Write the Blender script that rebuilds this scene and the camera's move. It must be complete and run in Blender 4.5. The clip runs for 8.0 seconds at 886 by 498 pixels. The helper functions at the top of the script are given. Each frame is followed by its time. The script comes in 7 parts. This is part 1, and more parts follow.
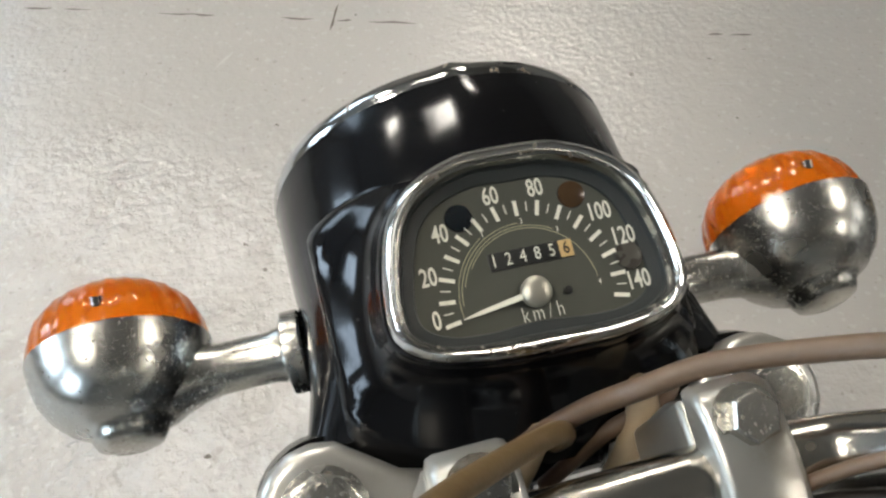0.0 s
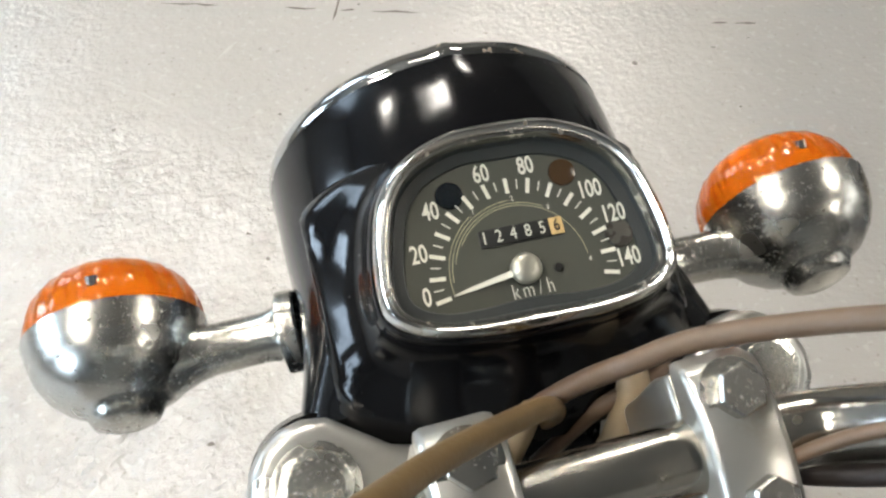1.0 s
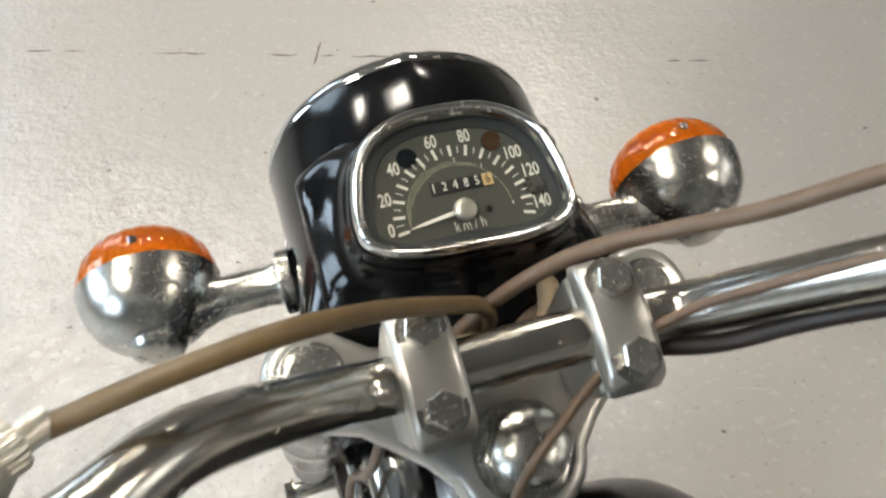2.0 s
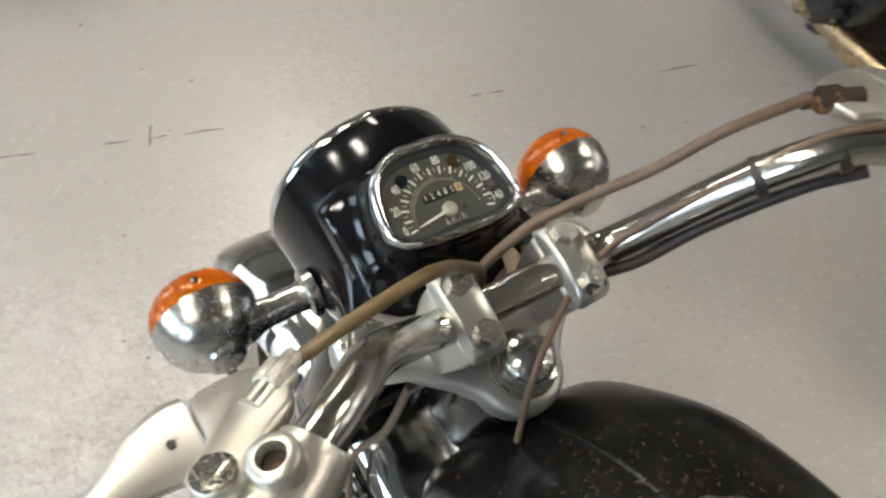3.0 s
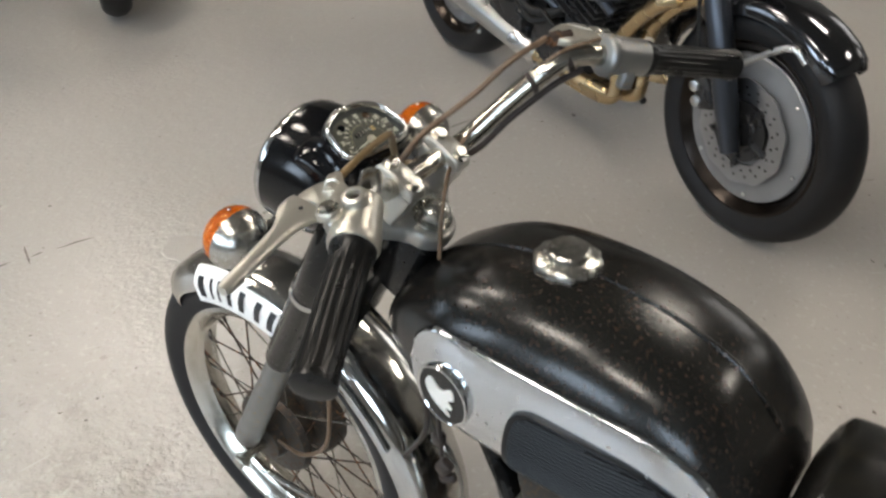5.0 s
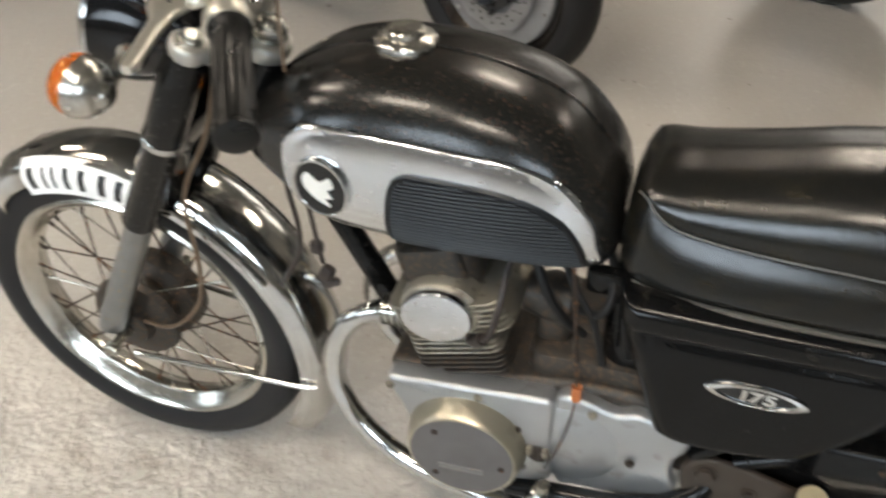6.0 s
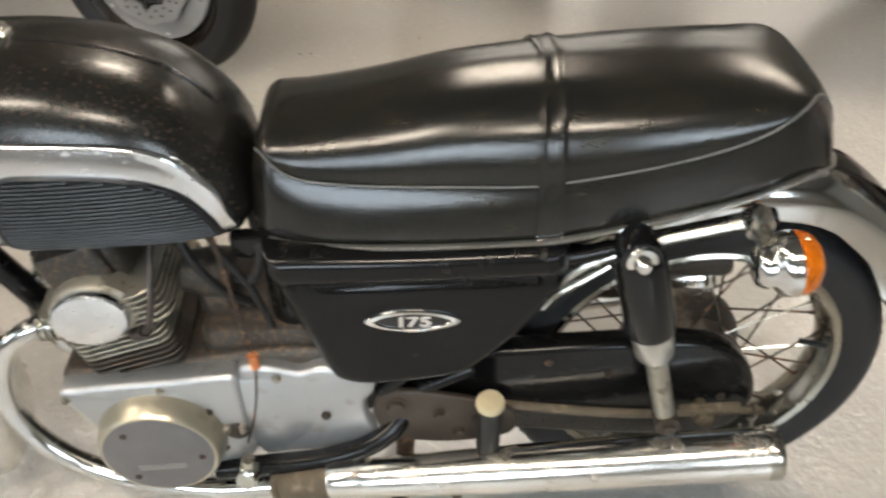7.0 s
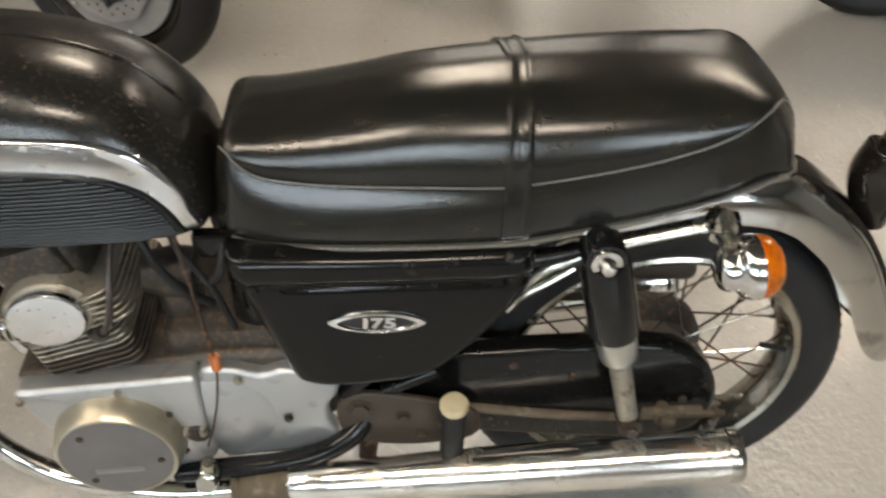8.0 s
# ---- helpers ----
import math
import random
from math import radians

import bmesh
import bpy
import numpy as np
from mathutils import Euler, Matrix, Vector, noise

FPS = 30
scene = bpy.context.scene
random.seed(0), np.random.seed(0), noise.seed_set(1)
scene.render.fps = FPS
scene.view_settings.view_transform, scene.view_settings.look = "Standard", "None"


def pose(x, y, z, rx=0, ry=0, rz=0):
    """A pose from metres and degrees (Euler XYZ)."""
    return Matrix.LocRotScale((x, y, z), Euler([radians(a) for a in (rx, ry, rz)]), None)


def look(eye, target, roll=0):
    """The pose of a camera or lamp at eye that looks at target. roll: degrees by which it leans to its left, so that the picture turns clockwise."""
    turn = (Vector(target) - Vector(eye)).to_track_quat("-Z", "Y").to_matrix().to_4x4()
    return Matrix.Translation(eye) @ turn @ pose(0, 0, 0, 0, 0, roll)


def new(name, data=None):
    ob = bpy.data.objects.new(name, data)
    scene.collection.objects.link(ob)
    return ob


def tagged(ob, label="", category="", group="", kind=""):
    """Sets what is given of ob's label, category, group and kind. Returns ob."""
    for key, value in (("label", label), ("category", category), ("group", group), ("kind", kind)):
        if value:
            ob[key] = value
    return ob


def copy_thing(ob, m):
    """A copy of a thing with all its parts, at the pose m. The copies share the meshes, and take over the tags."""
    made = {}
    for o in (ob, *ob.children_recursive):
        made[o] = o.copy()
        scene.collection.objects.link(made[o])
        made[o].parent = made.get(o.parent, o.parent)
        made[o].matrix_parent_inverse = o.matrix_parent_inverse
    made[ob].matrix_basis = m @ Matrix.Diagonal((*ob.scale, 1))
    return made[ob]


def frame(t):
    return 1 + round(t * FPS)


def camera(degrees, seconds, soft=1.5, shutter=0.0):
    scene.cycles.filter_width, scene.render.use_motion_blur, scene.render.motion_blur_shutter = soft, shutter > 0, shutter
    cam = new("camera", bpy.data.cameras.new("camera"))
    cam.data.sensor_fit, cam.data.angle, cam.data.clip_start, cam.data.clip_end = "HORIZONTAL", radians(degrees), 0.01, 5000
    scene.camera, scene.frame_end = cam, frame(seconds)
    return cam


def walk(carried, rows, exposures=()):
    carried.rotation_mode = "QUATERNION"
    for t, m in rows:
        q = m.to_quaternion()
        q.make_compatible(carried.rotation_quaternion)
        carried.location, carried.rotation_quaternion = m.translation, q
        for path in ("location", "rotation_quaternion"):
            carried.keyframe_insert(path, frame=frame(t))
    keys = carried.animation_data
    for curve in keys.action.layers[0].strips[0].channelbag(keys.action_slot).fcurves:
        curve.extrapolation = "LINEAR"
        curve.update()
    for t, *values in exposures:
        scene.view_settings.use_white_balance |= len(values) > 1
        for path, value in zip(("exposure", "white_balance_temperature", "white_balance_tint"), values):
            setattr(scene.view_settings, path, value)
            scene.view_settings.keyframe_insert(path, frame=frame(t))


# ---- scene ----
cam = camera(52.44, 8.0, soft=2.4, shutter=0.35)
PATH = [
    (0, (-0.0885, 0.0961, 1.1068), (0.3173, 1.3106, -0.4295), 0.79),
    (0.5, (-0.0847, 0.0997, 1.1046), (0.3315, 1.2903, -0.4476), 1.42),
    (1, (-0.0851, 0.0901, 1.1048), (0.3043, 1.2954, -0.4430), 0.29),
    (1.5, (-0.0850, 0.0627, 1.1200), (0.3217, 1.2991, -0.3985), 0.25),
    (2, (-0.1063, -0.0076, 1.1542), (0.3445, 1.2650, -0.3213), 0.13),
    (2.2, (-0.1239, -0.0424, 1.1762), (0.3350, 1.2395, -0.2889), -0.33),
    (3.3, (-0.3375, -0.1082, 1.2862), (0.7119, 0.9447, -0.0518), 3.41),
    (3.5, (-0.3847, -0.1368, 1.3113), (0.7348, 0.8874, 0.0084), 3.38),
    (4, (-0.4939, -0.2632, 1.3586), (0.6582, 0.8308, 0.1438), 0.92),
    (4.2, (-0.5402, -0.3240, 1.3676), (0.6431, 0.7707, 0.1839), 1.21),
    (5.3, (-0.7313, -0.3386, 1.3521), (0.6136, 0.5301, 0.1536), -1.94),
    (5.5, (-0.7900, -0.3052, 1.3301), (0.5907, 0.4648, 0.1050), -2.87),
    (6, (-0.8735, -0.3228, 1.2817), (0.5862, 0.1538, 0.0002), -1.37),
    (6.5, (-0.8790, -0.4071, 1.2597), (0.6211, -0.2009, -0.0468), -1.36),
    (7, (-0.8797, -0.4720, 1.2570), (0.6306, -0.4981, -0.0539), -1.54),
    (7.5, (-0.8788, -0.5123, 1.2434), (0.5934, -0.6891, -0.0988), 0.34),
    (8, (-0.8789, -0.4702, 1.2506), (0.6348, -0.5772, -0.0521), 0.91),
]
walk(cam, [(t, look(eye, target, roll)) for t, eye, target, roll in PATH], exposures=[(0.0, 0.05, 6100, 10), (0.5, 0.28, 6100, 10), (1.0, 0.42, 6050, 10), (2.0, 0.25, 6200, 10), (3.5, 0.0, 6200, 11), (5.5, -0.06, 6350, 12), (6.0, 0.15, 6700, 12), (6.5, 0.48, 6700, 12), (7.0, 0.5, 6800, 12), (7.5, 0.28, 7000, 12), (8.0, 0.26, 7000, 12)])

# ---- light ----
world = bpy.data.worlds.new("hall_world")
scene.world = world
world.use_nodes = True
wn = world.node_tree.nodes
sky = wn.new("ShaderNodeTexSky")
sky.sky_type = "NISHITA"
sky.sun_disc = False
sky.sun_elevation = radians(35)
sky.sun_rotation = radians(250)
world.node_tree.links.new(sky.outputs[0], wn["Background"].inputs[0])
wn["Background"].inputs[1].default_value = 0.1

HALL_X0, HALL_X1, HALL_Y0, HALL_Y1, HALL_H = -5.0, 6.0, -6.0, 8.0, 4.2


# daylight comes through the windows of the long wall
WINDOWS = [(-2.6, 1.9), (0.6, 1.9), (3.8, 1.9)]


# ---- building tools ----
def spline(pts, n=8, closed=False):
    """Catmull-Rom through points of any dimension; n steps a span."""
    p = np.array(pts, float)
    m = len(p)
    out = []
    for i in range(m if closed else m - 1):
        if closed:
            a, b, c, d = p[(i - 1) % m], p[i], p[(i + 1) % m], p[(i + 2) % m]
        else:
            b, c = p[i], p[i + 1]
            a = p[i - 1] if i else 2 * b - c
            d = p[i + 2] if i + 2 < m else 2 * c - b
        for k in range(n):
            t = k / n
            out.append(0.5 * (2 * b + (c - a) * t + (2 * a - 5 * b + 4 * c - d) * t**2 + (3 * b - a - 3 * c + d) * t**3))
    if not closed:
        out.append(p[-1])
    return np.array(out)


def lerp(table, y):
    """Smooth value of a table of (y, value), in rising order of y."""
    ys = [r[0] for r in table]
    vs = [r[1] for r in table]
    y = min(max(y, ys[0]), ys[-1])
    i = max(0, min(len(ys) - 2, int(np.searchsorted(ys, y)) - 1))
    def slope(k):
        if k == 0:
            return (vs[1] - vs[0]) / (ys[1] - ys[0])
        if k == len(ys) - 1:
            return (vs[-1] - vs[-2]) / (ys[-1] - ys[-2])
        return (vs[k + 1] - vs[k - 1]) / (ys[k + 1] - ys[k - 1])
    h = ys[i + 1] - ys[i]
    t = (y - ys[i]) / h
    return (vs[i] * (2 * t**3 - 3 * t**2 + 1) + slope(i) * h * (t**3 - 2 * t**2 + t)
            + vs[i + 1] * (-2 * t**3 + 3 * t**2) + slope(i + 1) * h * (t**3 - t**2))


def loft(bm, rings, closed=True, cap0=False, cap1=False, flip=False):
    """Skin between rings of equal length."""
    vs = [[bm.verts.new(tuple(p)) for p in r] for r in rings]
    n = len(vs[0])
    for a, b in zip(vs, vs[1:]):
        for i in range(n if closed else n - 1):
            j = (i + 1) % n
            f = (a[i], a[j], b[j], b[i])
            bm.faces.new(f[::-1] if flip else f)
    if cap0:
        bm.faces.new(vs[0] if flip else vs[0][::-1])
    if cap1:
        bm.faces.new(vs[-1][::-1] if flip else vs[-1])
    return vs


def frames(path):
    """Side and up vectors carried along a path."""
    path = np.array(path, float)
    tang = np.gradient(path, axis=0)
    tang /= np.linalg.norm(tang, axis=1)[:, None]
    up = np.array([0, 0, 1.0]) if abs(tang[0][2]) < 0.9 else np.array([0, 1.0, 0])
    sides, ups = [], []
    for t in tang:
        s = np.cross(t, up)
        s /= np.linalg.norm(s)
        up = np.cross(s, t)
        sides.append(s)
        ups.append(up)
    return path, np.array(sides), np.array(ups)


def tube(bm, pts, r, seg=12, smooth=6, caps=True, flat=1.0):
    """A tube through points; r a number or one per point; flat squeezes its height."""
    path = spline(pts, smooth) if smooth > 1 else np.array(pts, float)
    radii = np.full(len(path), r) if np.isscalar(r) else np.interp(np.linspace(0, 1, len(path)), np.linspace(0, 1, len(r)), r)
    path, sides, ups = frames(path)
    rings = [[p + R * (math.cos(a) * s + math.sin(a) * flat * u) for a in np.linspace(0, 2 * math.pi, seg, endpoint=False)]
             for p, s, u, R in zip(path, sides, ups, radii)]
    loft(bm, rings, cap0=caps, cap1=caps, flip=True)


def lathe(bm, profile, m=None, seg=32, cap0=False, cap1=False):
    """Revolve (radius, height) about local z, then lay by m."""
    rings = []
    for r, h in profile:
        rings.append([Vector((r * math.cos(a), r * math.sin(a), h)) for a in np.linspace(0, 2 * math.pi, seg, endpoint=False)])
    if m is not None:
        rings = [[m @ p for p in r] for r in rings]
    loft(bm, rings, cap0=cap0, cap1=cap1)


def axis_m(at, way, spin=0.0):
    """A pose at a place whose z axis points along way."""
    q = Vector(way).to_track_quat("Z", "Y").to_matrix().to_4x4()
    return Matrix.Translation(at) @ q @ Matrix.Rotation(spin, 4, "Z")


def rod(bm, a, b, r, seg=10, r2=None):
    a, b = Vector(a), Vector(b)
    lathe(bm, [(r, 0), (r if r2 is None else r2, (b - a).length)], axis_m(a, b - a), seg, True, True)


def prism(bm, outline, depth, m=None, bevel=0.0, bseg=2):
    """Extrude a 2D outline (x, y) by depth along local z, both rims rounded by bevel."""
    out = np.array(outline, float)
    c = out.mean(0)
    area = sum(a[0] * b[1] - b[0] * a[1] for a, b in zip(out, np.roll(out, -1, 0)))
    if area < 0:
        out = out[::-1]
    nxt, prv = np.roll(out, -1, 0), np.roll(out, 1, 0)
    nrm = nxt - prv
    nrm = np.stack([nrm[:, 1], -nrm[:, 0]], 1)
    nrm /= np.linalg.norm(nrm, axis=1)[:, None] + 1e-9
    rings = []
    steps = [(bevel * (1 - math.sin(k / bseg * math.pi / 2)), bevel * (1 - math.cos(k / bseg * math.pi / 2))) for k in range(bseg + 1)] if bevel else [(0, 0)]
    for inset, z in steps:
        rings.append([Vector((*(p - n * inset), z)) for p, n in zip(out, nrm)])
    for inset, z in steps[::-1]:
        rings.append([Vector((*(p - n * inset), depth - z)) for p, n in zip(out, nrm)])
    if m is not None:
        rings = [[m @ p for p in r] for r in rings]
    loft(bm, rings, cap0=True, cap1=True)


def block(bm, sx, sy, sz, m=None, bevel=0.003):
    prism(bm, rrect(sx, sy, min(bevel * 1.5, sx * 0.45, sy * 0.45)), sz, (m or Matrix()) @ Matrix.Translation((0, 0, -sz / 2)), min(bevel, sz * 0.4))


def rrect(sx, sy, r, n=4):
    out = []
    for cx, cy, a0 in ((1, 1, 0), (-1, 1, 90), (-1, -1, 180), (1, -1, 270)):
        for k in range(n + 1):
            a = radians(a0 + 90 * k / n)
            out.append((cx * (sx / 2 - r) + r * math.cos(a), cy * (sy / 2 - r) + r * math.sin(a)))
    return out


def hexagon(r, n=6):
    return [(r * math.cos(radians(360 / n * k)), r * math.sin(radians(360 / n * k))) for k in range(n)]


def bolt(bm, at, way, r=0.007, h=0.006, washer=True, spin=0.3):
    """A hexagon head with a chamfered top on a washer."""
    m = axis_m(at, way, spin)
    if washer:
        lathe(bm, [(r * 1.32, 0), (r * 1.32, 0.0015), (r * 0.6, 0.0016)], m, 18, True, True)
    prism(bm, hexagon(r), h, m @ Matrix.Translation((0, 0, 0.0012)), 0.0008, 1)


def bm_new():
    return bmesh.new()


def part(name, bm, material, parent=None, label="", m=None, smooth=True, angle=38):
    """Link a bmesh as one mesh object, under a thing or part."""
    if m is not None:
        bm.transform(m)
    bmesh.ops.recalc_face_normals(bm, faces=bm.faces)
    me = bpy.data.meshes.new(name)
    if smooth:
        lim = math.cos(radians(angle))
        for f in bm.faces:
            f.smooth = True
        for e in bm.edges:
            if len(e.link_faces) == 2 and e.link_faces[0].normal.dot(e.link_faces[1].normal) < lim:
                e.smooth = False
    bm.to_mesh(me)
    bm.free()
    me.materials.append(material)
    ob = new(name, me)
    if parent is not None:
        ob.parent = parent
        ob.matrix_parent_inverse = ROOT_INV.get(root_of(parent).name, Matrix())
        if parent.parent is not None:
            ob.matrix_parent_inverse = Matrix()
    if label:
        ob["label"] = label
    return ob


ROOT_INV = {}


def root_of(ob):
    while ob.parent is not None:
        ob = ob.parent
    return ob


def thing(name, at, label, category, group="", m=None):
    """An Empty at a thing's base; its parts are laid in world places."""
    ob = new(name)
    ob.matrix_world = m if m is not None else Matrix.Translation(at)
    ROOT_INV[ob.name] = Matrix() if m is not None else Matrix.Translation(at).inverted()
    return tagged(ob, label, category, group)


def text_bm(s, size, m, squeeze=1.0, thick=0.0002, bold=0.0):
    """Letters of the built-in font as a bmesh, centred."""
    cu = bpy.data.curves.new("letters", "FONT")
    cu.body, cu.size, cu.align_x, cu.align_y, cu.extrude, cu.offset, cu.resolution_u = s, size, "CENTER", "CENTER", thick, bold, 3
    ob = bpy.data.objects.new("letters", cu)
    scene.collection.objects.link(ob)
    me = bpy.data.meshes.new_from_object(ob.evaluated_get(bpy.context.evaluated_depsgraph_get()))
    bm = bm_new()
    bm.from_mesh(me)
    bm.transform(m @ Matrix.Diagonal((squeeze, 1, 1, 1)))
    bpy.data.objects.remove(ob)
    bpy.data.curves.remove(cu)
    bpy.data.meshes.remove(me)
    return bm


# ---- materials ----
def mat(name, c1, c2=None, rough=(0.4, 0.5), metal=0.0, scale=20.0, fine=300.0, bump=0.0, coat=0.0, spots=None, spot_scale=60.0,
        spot_at=(0.62, 0.7), spot_rough=None, spot_metal=None, trans=0.0, ior=1.45, stretch=(1, 1, 1), random=0.0, spec=0.5, soft=0.04):
    """A principled surface: two tones by large noise, grain by fine noise, stains where a third noise is high."""
    m = bpy.data.materials.new(name)
    m.use_nodes = True
    nt = m.node_tree
    N, L = nt.nodes, nt.links
    b = N["Principled BSDF"]
    c2 = c2 or c1
    tc = N.new("ShaderNodeTexCoord")
    mp = N.new("ShaderNodeMapping")
    mp.inputs["Scale"].default_value = stretch
    L.new(tc.outputs["Object"], mp.inputs[0])
    def noise_node(s, detail=6.0, dist=0.0):
        n = N.new("ShaderNodeTexNoise")
        n.inputs["Scale"].default_value, n.inputs["Detail"].default_value, n.inputs["Distortion"].default_value = s, detail, dist
        L.new(mp.outputs[0], n.inputs["Vector"])
        return n.outputs["Fac"]
    def ramp(fac, lo, hi):
        r = N.new("ShaderNodeMapRange")
        r.inputs["From Min"].default_value, r.inputs["From Max"].default_value = lo, hi
        L.new(fac, r.inputs["Value"])
        return r.outputs[0]
    def mix(fac, a, c):
        x = N.new("ShaderNodeMix")
        x.data_type = "RGBA"
        L.new(fac, x.inputs[0])
        for sock, v in ((x.inputs[6], a), (x.inputs[7], c)):
            if isinstance(v, tuple):
                sock.default_value = (*v, 1)
            else:
                L.new(v, sock)
        return x.outputs[2]
    def mixf(fac, a, c):
        x = N.new("ShaderNodeMix")
        L.new(fac, x.inputs[0])
        for sock, v in ((x.inputs[2], a), (x.inputs[3], c)):
            if isinstance(v, (int, float)):
                sock.default_value = v
            else:
                L.new(v, sock)
        return x.outputs[0]
    big = ramp(noise_node(scale, 2.0), 0.25, 0.75)
    small = noise_node(fine, 1.0)
    tone = N.new("ShaderNodeMath")
    tone.operation = "MULTIPLY"
    tone.inputs[1].default_value = 0.4
    L.new(big, tone.inputs[0])
    col = mix(tone.outputs[0], c1, c2)
    rgh = mixf(tone.outputs[0], rough[0], rough[1])
    met = None
    if spots is not None:
        f = ramp(noise_node(spot_scale * 2.2, 2.0), spot_at[0] + 0.05, spot_at[0] + 0.05 + soft)
        f2 = N.new("ShaderNodeMath")
        f2.operation = "MULTIPLY"
        L.new(f, f2.inputs[0])
        L.new(ramp(small, 0.25, 0.55), f2.inputs[1])
        f = f2.outputs[0]
        col = mix(f, col, spots)
        if spot_rough is not None:
            rgh = mixf(f, rgh, spot_rough)
        if spot_metal is not None:
            met = mixf(f, metal, spot_metal)
    if random:
        oi = N.new("ShaderNodeObjectInfo")
        hs = N.new("ShaderNodeHueSaturation")
        L.new(ramp(oi.outputs["Random"], 0, 1), hs.inputs["Value"])
        L.new(col, hs.inputs["Color"])
        col = hs.outputs[0]
    L.new(col, b.inputs["Base Color"])
    L.new(rgh, b.inputs["Roughness"])
    if met is not None:
        L.new(met, b.inputs["Metallic"])
    else:
        b.inputs["Metallic"].default_value = metal
    b.inputs["Coat Weight"].default_value = coat
    b.inputs["Coat Roughness"].default_value = 0.06
    b.inputs["Transmission Weight"].default_value = trans
    b.inputs["IOR"].default_value = ior
    b.inputs["Specular IOR Level"].default_value = spec
    if bump:
        bp = N.new("ShaderNodeBump")
        bp.inputs["Strength"].default_value = bump
        bp.inputs["Distance"].default_value = 0.001
        L.new(small, bp.inputs["Height"])
        L.new(bp.outputs[0], b.inputs["Normal"])
    return m


CHROME = mat("chrome_plate", (0.58, 0.58, 0.565), (0.47, 0.465, 0.445), (0.10, 0.20), 1.0, 25, 500, 0.03, spots=(0.30, 0.24, 0.17), spot_scale=90, spot_at=(0.62, 0.75), spot_rough=0.45, spot_metal=0.6)
# brown blotches: stains, and dark reflections painted into the plating's colour
CHROME_GUARD = mat("guard_chrome_stain_and_reflection", (0.56, 0.555, 0.535), (0.40, 0.385, 0.35), (0.10, 0.18), 1.0, 9, 420, 0.02, spots=(0.13, 0.10, 0.07), spot_scale=7, spot_at=(0.50, 0.75), spot_rough=0.24, spot_metal=0.85, soft=0.2)
CHROME_BAR = mat("hazed_handlebar_chrome", (0.56, 0.54, 0.49), (0.44, 0.42, 0.365), (0.17, 0.30), 1.0, 30, 260, 0.06, spots=(0.34, 0.30, 0.23), spot_scale=45, spot_at=(0.48, 0.75), spot_rough=0.36, soft=0.35)
CAST_PALE = mat("pale_lacquered_alloy", (0.44, 0.43, 0.395), (0.36, 0.35, 0.31), (0.27, 0.38), 0.75, 24, 500, 0.05, spots=(0.36, 0.325, 0.255), spot_scale=18, spot_at=(0.5, 0.75), soft=0.3)
FIN_ALU = mat("tan_grimed_fin_alloy", (0.30, 0.275, 0.225), (0.19, 0.17, 0.135), (0.36, 0.5), 0.7, 25, 500, 0.08, spots=(0.09, 0.07, 0.05), spot_scale=25, spot_at=(0.5, 0.72), spot_rough=0.65, spot_metal=0.3, soft=0.15)
DUSTY = mat("dusty_brown_steel", (0.085, 0.067, 0.045), (0.036, 0.029, 0.022), (0.6, 0.8), 0.0, 30, 300, 0.3, spots=(0.17, 0.14, 0.10), spot_scale=20, spot_at=(0.5, 0.7), soft=0.2, spec=0.2)
RIM_TARNISHED = mat("tarnished_rim_chrome", (0.30, 0.285, 0.25), (0.17, 0.155, 0.125), (0.14, 0.26), 1.0, 18, 420, 0.05, spots=(0.10, 0.075, 0.05), spot_scale=30, spot_at=(0.52, 0.75), spot_rough=0.5, spot_metal=0.5, soft=0.15)
CHROME_WORN = mat("pitted_chrome", (0.46, 0.445, 0.40), (0.34, 0.325, 0.28), (0.16, 0.32), 1.0, 40, 700, 0.06, spots=(0.16, 0.12, 0.08), spot_scale=260, spot_at=(0.58, 0.74), spot_rough=0.6, spot_metal=0.4)
CHROME_DULL = mat("dulled_chrome", (0.52, 0.51, 0.47), (0.40, 0.39, 0.355), (0.24, 0.35), 1.0, 45, 500, 0.08, spots=(0.13, 0.11, 0.08), spot_scale=240, spot_at=(0.60, 0.74), spot_rough=0.55, spot_metal=0.5)
CHROME_SATIN = mat("satin_chrome", (0.64, 0.66, 0.69), (0.50, 0.51, 0.53), (0.15, 0.26), 1.0, 12, 350, 0.03, spots=(0.40, 0.38, 0.34), spot_scale=50, spot_at=(0.6, 0.8), spot_rough=0.4, spot_metal=0.9)
MUFFLER_CHROME = mat("hazy_muffler_chrome", (0.70, 0.69, 0.66), (0.56, 0.53, 0.47), (0.16, 0.30), 1.0, 9, 350, 0.04, spots=(0.36, 0.29, 0.20), spot_scale=10, spot_at=(0.52, 0.8), spot_rough=0.42, spot_metal=0.8, soft=0.2)
CAP_ALLOY = mat("yellowed_cap_alloy", (0.42, 0.385, 0.30), (0.31, 0.28, 0.215), (0.30, 0.42), 0.8, 16, 500, 0.05, spots=(0.22, 0.19, 0.14), spot_scale=14, spot_at=(0.5, 0.75), soft=0.3)
CHROME_CLEAN = mat("bright_chrome", (0.72, 0.72, 0.71), (0.64, 0.64, 0.63), (0.10, 0.17), 1.0, 20, 400, 0.01)
ALU = mat("cast_aluminium", (0.24, 0.242, 0.24), (0.165, 0.165, 0.16), (0.34, 0.48), 0.8, 30, 600, 0.08, spots=(0.30, 0.24, 0.16), spot_scale=70, spot_at=(0.58, 0.72), spot_rough=0.6, spot_metal=0.5)
